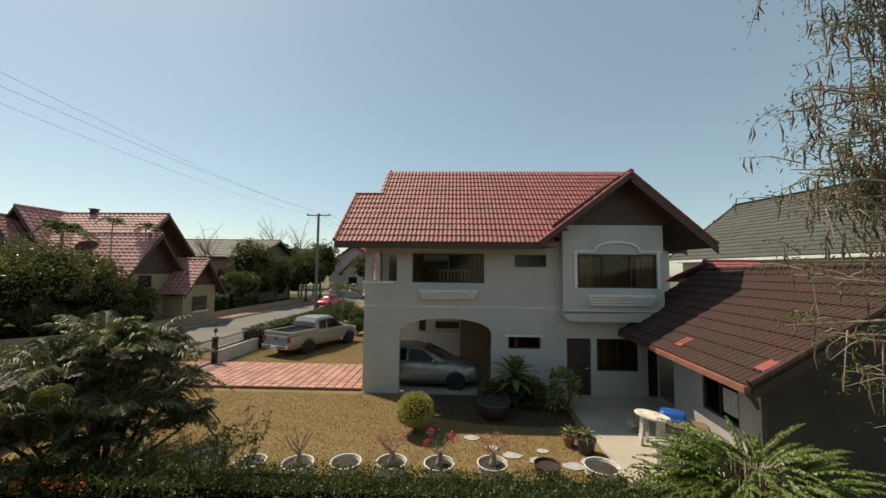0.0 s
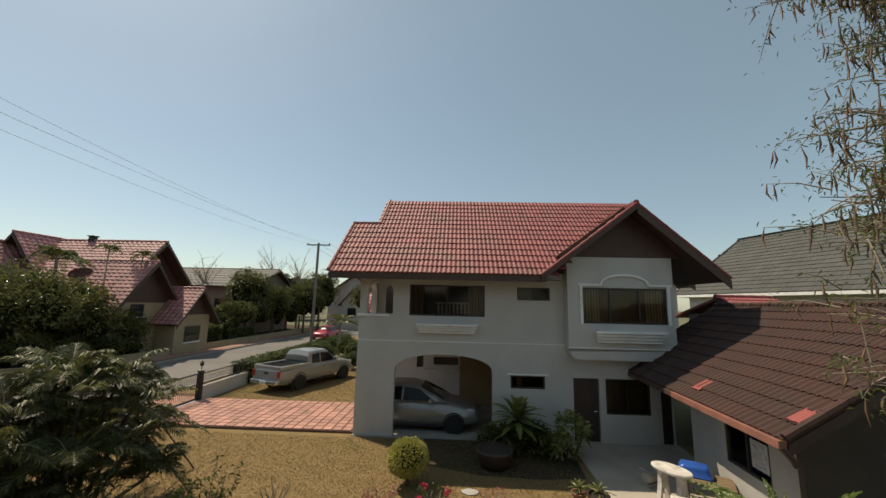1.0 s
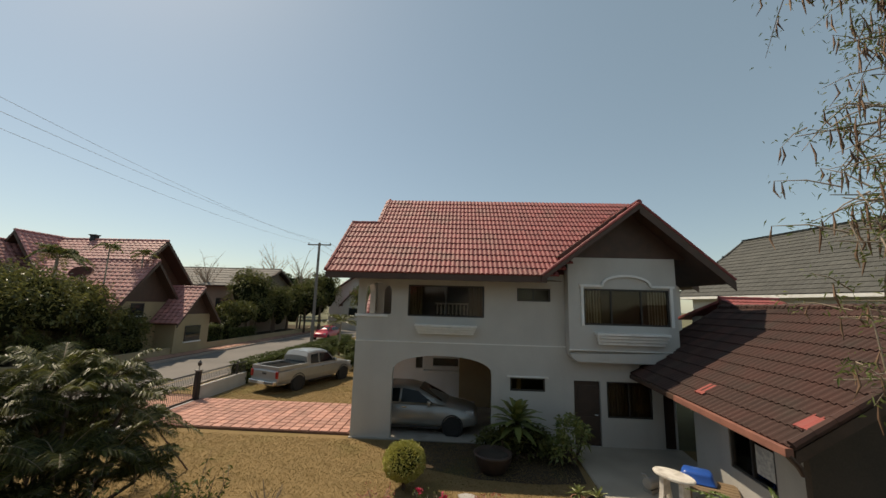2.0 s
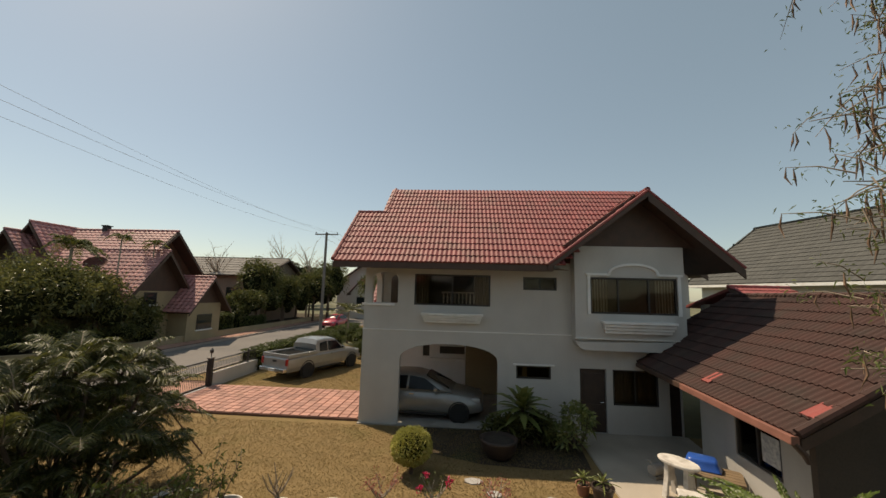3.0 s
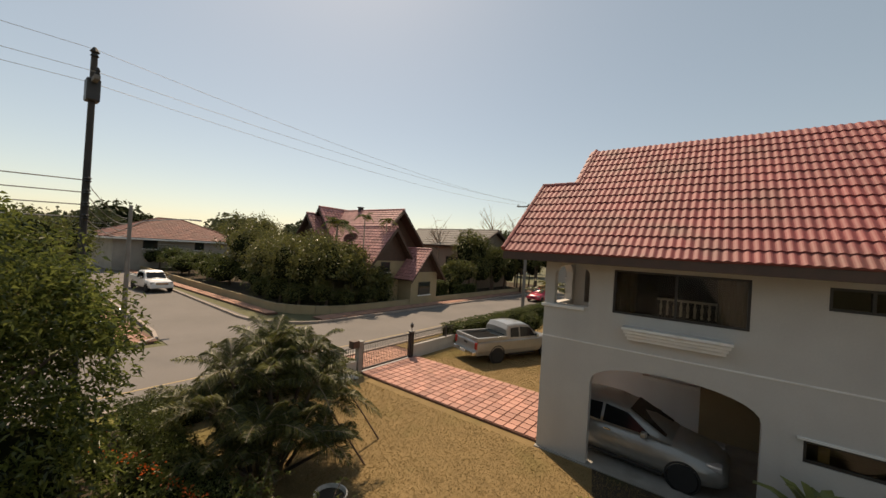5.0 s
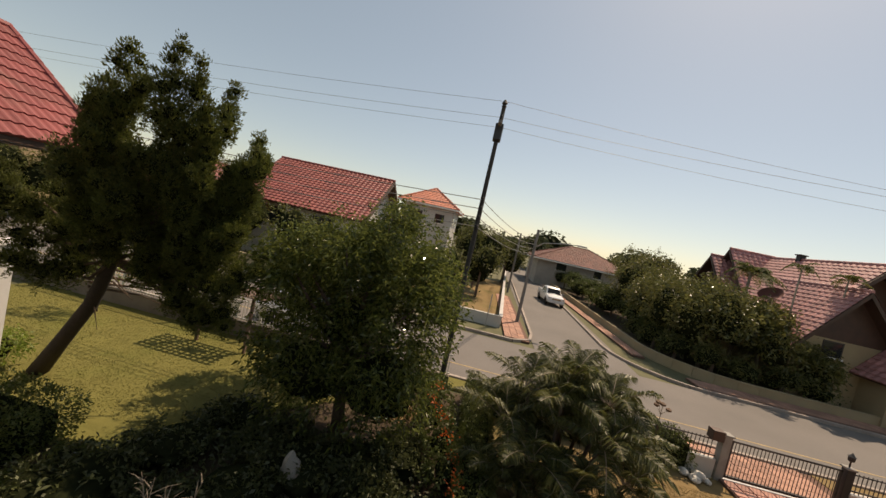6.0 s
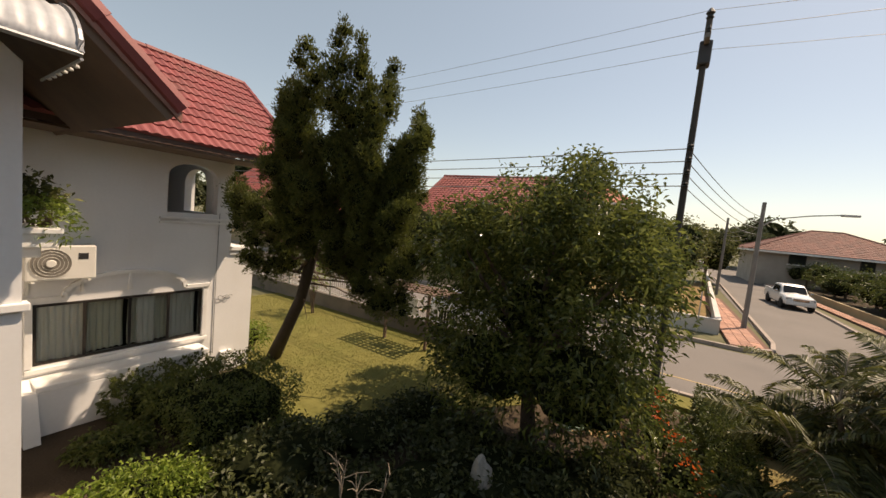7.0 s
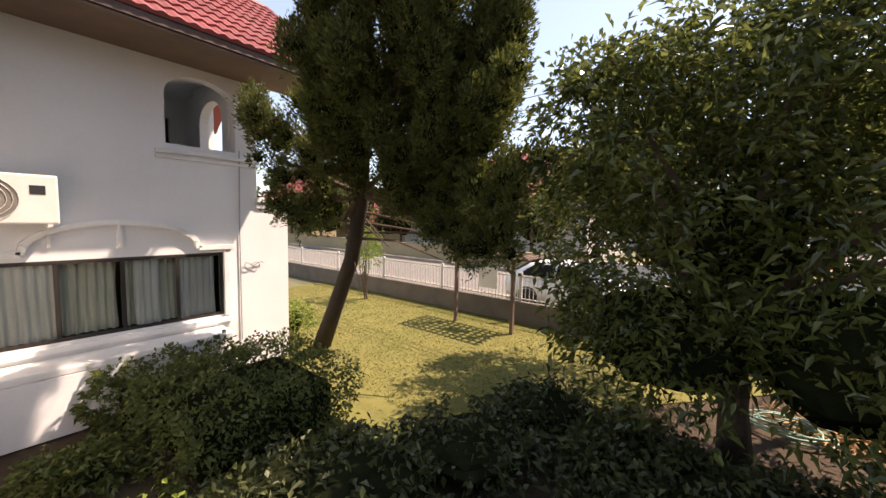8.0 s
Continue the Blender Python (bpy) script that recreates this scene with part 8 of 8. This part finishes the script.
def hip_house(name, label, x0, y0, x1, y1, eave, ridge, roof_mat, wall_mat, over=0.7, windows=(), fascia=None, hip=None, tile=(0.45, 0.5)):
    """A house with a hipped roof, its ridge along the longer side."""
    ob = thing(name, ((x0 + x1) / 2, (y0 + y1) / 2, 0), label, "house")
    part("wall", box(x0, y0, 0, x1, y1, eave), wall_mat, ob, world=True)
    X0, Y0, X1, Y1 = x0 - over, y0 - over, x1 + over, y1 + over
    if X1 - X0 >= Y1 - Y0:
        h = hip or (Y1 - Y0) / 2
        r0, r1 = (X0 + h, (Y0 + Y1) / 2), (X1 - h, (Y0 + Y1) / 2)
        faces = [((X0, Y0), (X1, Y0), r1, r0), ((X1, Y0), (X1, Y1), r1), ((X1, Y1), (X0, Y1), r0, r1), ((X0, Y1), (X0, Y0), r0)]
    else:
        h = hip or (X1 - X0) / 2
        r0, r1 = ((X0 + X1) / 2, Y0 + h), ((X0 + X1) / 2, Y1 - h)
        faces = [((X1, Y0), (X1, Y1), r1, r0), ((X1, Y1), (X0, Y1), r1), ((X0, Y1), (X0, Y0), r0, r1), ((X0, Y0), (X1, Y0), r0)]
    for f in faces:
        c = [Vector((*f[0], eave)), Vector((*f[1], eave)), *[Vector((*p, ridge)) for p in f[2:]]]
        r = part("roof", roof_slab(c, 0.12), roof_mat, ob, "hipped tiled roof", world=True)
        u = (c[1] - c[0])
        wide = u.length
        u = u.normalized()
        top = c[2] - c[0]
        up = top - u * top.dot(u)
        ta, tb = (c[3] - c[0]).dot(u) if len(c) > 3 else (c[2] - c[0]).dot(u), (c[2] - c[0]).dot(u)

        def inside(a, b, ta=ta, tb=tb, wide=wide, hh=up.length):
            t = b / hh
            return ta * t <= a <= wide + (tb - wide) * t
        tile_slope(r, c[0] + Vector((0, 0, 0.02)), u, up, wide, up.length, roof_mat, roof_mat, tile[0], tile[1], inside, wave=0.02, lip=0.04, waves=1)
    ends = [faces[0][0], faces[0][1], faces[2][0], faces[2][1]]
    for e, r in ((faces[0][0], faces[0][3]), (faces[0][1], faces[0][2]), (faces[2][0], faces[2][3]), (faces[2][1], faces[2][2]), (r0, r1)):
        za = ridge if (e == r0) else eave
        part("hip_tile", cap_line((*e, za + 0.06), (*r, ridge + 0.06), 0.11, 0.5), roof_mat, ob, world=True)
    part("fascia", box(X0, Y0, eave - 0.22, X1, Y0 + 0.04, eave - 0.01), fascia or TRIM, ob, world=True)
    part("fascia", box(X0, Y1 - 0.04, eave - 0.22, X1, Y1, eave - 0.01), fascia or TRIM, ob, world=True)
    part("fascia", box(X0, Y0 + 0.04, eave - 0.22, X0 + 0.04, Y1 - 0.04, eave - 0.01), fascia or TRIM, ob, world=True)
    part("fascia", box(X1 - 0.04, Y0 + 0.04, eave - 0.22, X1, Y1 - 0.04, eave - 0.01), fascia or TRIM, ob, world=True)
    for side, a0, a1, z0, z1 in windows:
        far_window(ob, side, a0, a1, z0, z1, x0, y0, x1, y1)
    return ob


# corner house across the street: three stepped gables
gable_house("corner_house", "cream house with a large sunlit pink-red gable roof", -34.5, 25.2, -24.2, 32.6, 5.0, 8.75, "x", TILE_PINK, WALL_CREAM, 1.1, (0.4, 0.34), windows=[("south", -30, -28, 3.2, 4.4)], gable_mat=BROWN_WOOD)
gable_house("corner_house_wing", "cream wing with a steep pink-red tiled roof", -27.0, 24.2, -22.4, 29.2, 3.9, 6.9, "x", TILE_PINK, WALL_CREAM, 0.7, (0.4, 0.34), windows=[("east", 25.6, 26.7, 2.9, 3.8), ("south", -25, -24, 2.3, 3.2)], gable_mat=BROWN_WOOD)
gable_house("garage", "small cream garage with a pink-red gable roof", -23.1, 27.9, -20.8, 31.6, 3.0, 5.1, "x", TILE_PINK, WALL_CREAM, 0.6, (0.4, 0.34), windows=[("east", 28.9, 30.6, 0.9, 2.1)], gable_mat=BROWN_WOOD)
gable_house("corner_house_gable", "cross gable of the cream house with pink-red tiles", -35.1, 26.6, -29.5, 30.6, 5.1, 8.85, "y", TILE_PINK, WALL_CREAM, 0.9, (0.4, 0.34), gable_mat=BROWN_WOOD)
gable_house("corner_house_porch", "low front gable of the cream house with pink-red tiles", -35.6, 25.5, -30.4, 27.4, 4.9, 8.1, "y", TILE_PINK, WALL_CREAM, 0.7, (0.4, 0.34), gable_mat=BROWN_WOOD)
dish_paint = shader("rust_red_dish", (0.16, 0.05, 0.04), 0.6, second=(0.1, 0.04, 0.035))
for k, (x, y, z) in enumerate([(-24.6, 24.0, 5.6), (-24.0, 23.4, 4.4)]):
    dish = thing("satellite_dish", (x, y, z - 0.6), "dark red mesh satellite dish on a short mast", "satellite dish")
    part("mast", tube([(0, 0, -2.2), (0, 0, 0.6)], 0.03, 6), GREY_METAL, dish)
    d = lathe([(0.04, 0.0), (0.35, 0.06), (0.62, 0.2), (0.64, 0.2), (0.36, 0.03), (0.05, -0.03)], 24)
    d.transform(Matrix.Translation((0, 0, 0.6)) @ Matrix.Rotation(radians(40), 4, "X") @ Matrix.Rotation(radians(20), 4, "Y"))
    part("reflector", d, dish_paint, dish)
vent = thing("roof_vent", (-29.5, 28.9, 8.5), "small dark roof vent on the ridge", "vent")
part("shaft", box(-0.2, -0.2, 0, 0.2, 0.2, 0.6, 0.02), BLACK_PLASTIC, vent)
part("cap", box(-0.28, -0.28, 0.6, 0.28, 0.28, 0.68, 0.02), BLACK_PLASTIC, vent)
GREYROOF = shader("grey_brown_fibre_sheet", (0.16, 0.145, 0.13), 0.8, second=(0.12, 0.11, 0.1), scale=1, fine=8, vary=0.1, per_piece="island")
BROWNWALL = shader("brown_rendered_wall", (0.28, 0.21, 0.16), 0.9, second=(0.22, 0.17, 0.13), scale=0.6, fine=8)
gable_house("grey_roof_house", "brown house under a low grey sheet roof", -38, 44, -24.5, 54, 6.2, 8.4, "x", GREYROOF, BROWNWALL, 0.8, (0.6, 0.9), windows=[("south", -33, -31, 3.0, 4.4), ("south", -29, -27, 3.0, 4.4)])
gable_house("distant_house", "white house with a bright red gable roof down the street", -21.5, 62, -12.5, 72, 5.6, 9.0, "y", TILE_BRIGHT, WALL, 0.8, windows=[("south", -18.2, -16.4, 3.2, 4.6)])
gable_house("distant_house_porch", "red-roofed porch of the distant white house", -18.0, 58.5, -14.6, 62, 4.3, 6.2, "y", TILE_BRIGHT, WALL, 0.5, windows=[("south", -17, -15.6, 2.2, 3.4)])
# behind the carport house
gable_house("neighbour_garage", "low building with a red tiled roof behind the house", -5.2, 24.3, 1.0, 28.3, 3.1, 5.0, "x", TILE_RED_I, WALL, 0.5)
large = hip_house("large_house", "large pale house with a grey-green shingle hipped roof", 25.2, 21.9, 36.2, 36.3, 5.6, 10.9, SLATE, WALL, 0.9, hip=1.5, windows=[("west", 23, 26, 3.3, 4.6), ("west", 30, 33, 3.3, 4.6)])
large.matrix_basis = pose(28.5, 29.1, 0, 0, 0, 12)
gable_house("rear_house", "white house with a bright red tiled roof behind the wing", 5.6, 20.6, 12.0, 27.0, 5.9, 8.0, "y", TILE_BRIGHT, WALL, 0.6)
# south-west across the road
gable_house("red_roof_house", "house with a long crimson tiled roof beyond the trees", -36.0, -13.2, -26.2, -3.9, 4.9, 8.3, "y", TILE_BRIGHT, WALL, 0.8, windows=[("east", -11.5, -9.8, 2.6, 4.0), ("east", -7.5, -5.8, 2.6, 4.0)])
gable_house("red_roof_wing", "low crimson-roofed wing of the long house", -27.5, -17.5, -23.5, -12.5, 3.9, 6.2, "x", TILE_BRIGHT, WALL, 0.6, windows=[("east", -16, -14.5, 2.0, 3.2)])
hip_house("orange_roof_house", "two-storey white house with an orange hipped roof", -57, -6.2, -48.6, 0.8, 8.1, 10.8, TILE_ORANGE, WALL, 0.8, windows=[("east", -4.8, -3.4, 5.9, 7.1), ("east", -1.6, -0.3, 5.9, 7.1), ("east", -4.8, -3.4, 2.6, 3.8), ("north", -55, -53, 5.9, 7.1), ("north", -51.5, -50, 5.9, 7.1)])
TILE_BROWN = shader("brown_red_roof_tile", (0.17, 0.06, 0.045), 0.8, second=(0.12, 0.05, 0.04), scale=0.8, fine=10, mix=0.4, vary=0.2, per_piece="island")
WALL_GREY = shader("weathered_pale_wall", (0.36, 0.33, 0.29), 0.9, second=(0.28, 0.26, 0.23), scale=0.8, fine=10, mix=0.3)
hip_house("brown_roof_house", "long pale bungalow with a weathered red-brown hipped roof", -72, 15.0, -60, 30, 4.3, 7.3, TILE_BROWN, WALL_GREY, 1.0, windows=[("east", 18, 19.6, 2.9, 4.2), ("east", 24, 25.2, 2.9, 4.2)])
TILE_CRIMSON = shader("crimson_roof_tile", (0.42, 0.07, 0.07), 0.55, second=(0.36, 0.06, 0.06), scale=0.8, fine=15, mix=0.3, vary=0.15, per_piece="island")
hip_house("crimson_roof_house", "cream house with crimson hipped roofs beyond the fence", -33.5, -29, -25, -18.2, 2.2, 5.6, TILE_CRIMSON, WALL_CREAM, 0.8, windows=[("east", -25, -23.6, 0.8, 1.9), ("north", -28, -26.5, 0.8, 1.9)])
gable_house("far_red_house", "house with a crimson gable roof down the main road", -34, -42, -24, -32, 5, 8.6, "y", TILE_BRIGHT, WALL_CREAM, 0.8)

# ---- trees across the street ----
def belt(name, label, spots, leaf, seed, length, width, per=7, count=260, kind="", core=0.7):
    """A row of crowns read as one mass."""
    rng = np.random.default_rng(seed)
    ob = thing(name, (*spots[0][:2], 0), label, "trees", kind=kind)
    lobes = []
    for x, y, r, h in spots:
        for k in range(4):
            a = rng.uniform(0, 6.28)
            lobes.append((x + r * 0.5 * math.cos(a), y + r * 0.5 * math.sin(a), h * rng.uniform(0.5, 0.75), r * rng.uniform(0.5, 0.8), r * rng.uniform(0.5, 0.8), h * 0.33))
        part("trunk", tube([(x, y, 0), (x + 0.1, y, h * 0.6)], [0.14, 0.07], 6), BARK, ob, world=True)
    part("inner_foliage", core_blob(lobes, core), CORE, ob, world=True)
    part("crown", crown(lobes, count * len(spots), per, length, width, rng, 0.4, gaps=0.1), leaf, ob, world=True)


corner = [(-23.4, 20.2, 1.9, 5.4), (-24.5, 21.6, 2.3, 6.2), (-23.0, 23.0, 1.6, 5.2), (-26.5, 19.6, 2.1, 5.8), (-27.8, 22.0, 2.5, 6.6), (-29.6, 19.8, 2.1, 5.6), (-25.0, 24.0, 1.6, 5.4), (-31.5, 21.5, 2.3, 6.4), (-22.6, 25.4, 1.2, 3.6), (-35.5, 21.0, 2.6, 7.4), (-40.0, 23.0, 3.0, 8.6)]
for k, (x, y, r, h) in enumerate(corner):
    rng = random.Random(k)
    lobes = [(x + r * 0.45 * math.cos(a), y + r * 0.45 * math.sin(a), h * rng.uniform(0.5, 0.66), r * 0.72, r * 0.72, h * 0.32) for a in (0.4 + k, 2.5 + k, 4.6 + k)]
    leafy_tree("garden_tree", "dense dark green garden tree behind the cream wall", (x, y, 0.3), lobes, 600, 9, 0.23, 0.10, LEAF_CORNER, 0.12, 200 + k, core=0.62, spread=0.4, gaps=0.12, group="trees in the corner garden")
belt("corner_shrubbery", "low dark shrubs massed behind the cream wall", [(-22.6, 20.4, 0.9, 1.8), (-22.2, 22.0, 0.8, 1.7), (-22.0, 23.8, 0.8, 1.6), (-22.0, 25.6, 0.7, 1.5), (-24.0, 19.0, 0.9, 1.8), (-26.0, 18.6, 0.9, 1.9), (-28.2, 18.6, 0.9, 1.8)], LEAF_DARK, 229, 0.14, 0.07)
hedge_block("corner_shrubs", "clipped shrubs behind the cream wall", -22.6, 30.8, -21.4, 34.6, 1.9, LEAF_HEDGE, 230, 120, 0.12, 0.07)
hedge_block("corner_shrubs", "low clipped shrub before the garage", -22.2, 35.4, -21.3, 40.0, 1.4, LEAF_HEDGE, 231, 120, 0.12, 0.07)
palm_clump("feather_palm", "feathery palm standing before the pink roof", (-25.6, 23.2, 0.3), [(0, 0, 6.3)], 240, leaf=LEAF_CEDAR, length=(2.0, 2.7), leaflet=0.5, fronds=22, pairs=30, stem_r=0.12, width=0.045, steep=(0.3, 2.0), sag=(0.5, 0.95))
palm_clump("slender_palm", "slender young palm with a small crown", (-23.2, 24.2, 0.3), [(0, 0, 7.2)], 241, leaf=LEAF_CEDAR, length=(0.9, 1.25), leaflet=0.3, fronds=11, pairs=18, stem_r=0.06, width=0.045, steep=(0.3, 1.6), sag=(0.5, 0.9))
palm_clump("slender_palm", "slender young palm with a small crown", (-22.6, 26.2, 0.3), [(0, 0, 7.0)], 242, leaf=LEAF_CEDAR, length=(0.9, 1.25), leaflet=0.3, fronds=11, pairs=18, stem_r=0.06, width=0.045, steep=(0.3, 1.6), sag=(0.5, 0.9))
palm_clump("feather_palm", "feathery palm beside the street hedge", (-9.2, 31.0, 0), [(0, 0, 2.6)], 243, length=(1.5, 2.1), leaflet=0.5, fronds=14, pairs=20, stem_r=0.1, width=0.06)
for k, (x, y, r, h) in enumerate([(-23.8, 42, 2.0, 8.6), (-22.0, 45, 1.8, 6.0), (-19.2, 52, 2.0, 8.5), (-20.4, 50, 2.2, 7.4), (-22.8, 38, 1.6, 4.2), (-10.4, 46, 2.0, 6.6), (-20.6, 56, 2.2, 9.2)]):
    rng = random.Random(60 + k)
    lobes = [(x + r * 0.5 * math.cos(a), y + r * 0.5 * math.sin(a), h * rng.uniform(0.55, 0.75), r * 0.7, r * 0.7, h * 0.26) for a in (0.4 + k, 2.5 + k, 4.6 + k)]
    leafy_tree("street_tree", "dark leafy tree along the street", (x, y, 0), lobes, 420, 8, 0.30, 0.13, LEAF_DARK, 0.14, 260 + k, core=0.66, spread=0.4, gaps=0.05, group="trees along the street")
for k, (x, y, r, h) in enumerate([(-8.8, 26.5, 0.75, 1.3), (-6.9, 27.5, 0.8, 1.4), (-6.2, 24.8, 0.5, 1.0), (-8.0, 29.5, 0.9, 1.5), (-5.4, 26.2, 0.6, 1.1)]):
    shrub("round_shrub", "rounded clipped garden shrub on the lawn", (x, y, 0), [(x, y, h * 0.55, r, r, h * 0.5)], 420, 7, 0.08, 0.045, LEAF_HEDGE, 280 + k, 3, core=0.8)


def bare_tree(x, y, h, seed):
    rng = np.random.default_rng(seed)
    ob = thing("bare_tree", (x, y, 0), "leafless tree with fine grey branches against the sky", "tree")
    trunk = part("trunk", tube([(0, 0, 0), (0.1, 0, h * 0.5), (0, 0.1, h * 0.75)], [0.16, 0.11, 0.06], 7), BARK_PALE, ob)
    for k in range(16):
        a, s = rng.uniform(0, 6.28), Vector((0.05, 0.05, h * rng.uniform(0.45, 0.75)))
        e = s + Vector((math.cos(a) * h * 0.16, math.sin(a) * h * 0.16, h * rng.uniform(0.12, 0.3)))
        part("branch", tube([s, s.lerp(e, 0.5) + Vector((0, 0, 0.2)), e], [0.05, 0.035, 0.012], 4), BARK_PALE, trunk)
        for j in range(4):
            q = s.lerp(e, rng.uniform(0.4, 1.0))
            f = q + Vector((rng.normal(0, h * 0.05), rng.normal(0, h * 0.05), h * rng.uniform(0.03, 0.09)))
            part("twig", tube([q, f], [0.02, 0.008], 3), BARK_PALE, trunk)


belt("roadside_shrubbery", "dark shrubs and small trees behind the far pavement", [(-22.8, 35.6, 1.3, 3.0), (-22.6, 38.4, 1.6, 4.0), (-22.4, 41.5, 1.7, 4.6), (-22.2, 44.8, 1.8, 5.2), (-22.0, 48.2, 2.0, 5.6), (-21.9, 52.0, 2.0, 6.0), (-21.8, 56.0, 2.0, 5.2)], LEAF_DARK, 309, 0.2, 0.1)
bare_tree(-26.5, 52, 12.5, 300)
bare_tree(-23.2, 54, 12.0, 301)
bare_tree(-30.5, 44, 10.0, 302)
# side street planting
belt("street_shrubbery", "thick mixed shrubbery along the side street", [(-27 - 3.6 * k, 19.8 + 0.4 * (k % 3), 2.0, 2.6 + 0.5 * (k % 2)) for k in range(10)], LEAF_HEDGE, 310, 0.22, 0.1)
belt("street_shrubbery", "thick dark trees behind the white corner wall", [(-27, 3.0, 1.6, 4.0), (-31, 6.0, 1.6, 4.5), (-36, 5.5, 2.2, 6.0), (-41, 5.0, 2.4, 6.5), (-45, 6.5, 2.2, 6.0), (-47, 9.0, 2.0, 5.0), (-52, 9.5, 2.5, 6.0)], LEAF_DARK, 311, 0.28, 0.12)
belt("road_trees", "row of dark trees behind the wall along the main road", [(-22.6, -6 - 5.5 * k, 2.2, 4.2 + 1.2 * (k % 2)) for k in range(7)], LEAF_DARK, 312, 0.26, 0.11)
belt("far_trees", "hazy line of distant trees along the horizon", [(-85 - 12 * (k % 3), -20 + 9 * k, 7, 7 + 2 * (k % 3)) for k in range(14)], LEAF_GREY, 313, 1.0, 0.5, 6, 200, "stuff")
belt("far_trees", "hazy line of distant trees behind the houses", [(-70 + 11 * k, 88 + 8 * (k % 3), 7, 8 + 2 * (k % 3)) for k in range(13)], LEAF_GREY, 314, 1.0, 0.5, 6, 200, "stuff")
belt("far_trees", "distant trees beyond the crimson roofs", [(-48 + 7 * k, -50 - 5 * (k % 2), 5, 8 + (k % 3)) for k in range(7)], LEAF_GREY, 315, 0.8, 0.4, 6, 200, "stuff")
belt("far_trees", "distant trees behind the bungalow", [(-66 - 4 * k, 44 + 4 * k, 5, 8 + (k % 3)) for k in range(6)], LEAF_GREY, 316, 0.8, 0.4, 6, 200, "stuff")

# ---- driveway tiles, laid one by one ----
def drive_tiles():
    size, g = 0.325, 0.018
    verts = [(g, g, 0.03), (size - g, g, 0.03), (size - g, size - g, 0.03), (g, size - g, 0.03), (0.012, 0.012, 0), (size - 0.012, 0.012, 0), (size - 0.012, size - 0.012, 0), (0.012, size - 0.012, 0)]
    me = sheet("floor_tile", verts, [(0, 1, 2, 3), (0, 4, 5, 1), (1, 5, 6, 2), (2, 6, 7, 3), (3, 7, 4, 0)])
    me.materials.append(PAVER)
    rng = random.Random(17)
    for i in range(22):
        for j in range(10):
            ob = new("floor_tile", me)
            ob.parent = drive
            ob.location = (-10.27 + i * 0.33, 13.43 + j * 0.33, 0.066 + rng.uniform(0, 0.004))


drive_tiles()
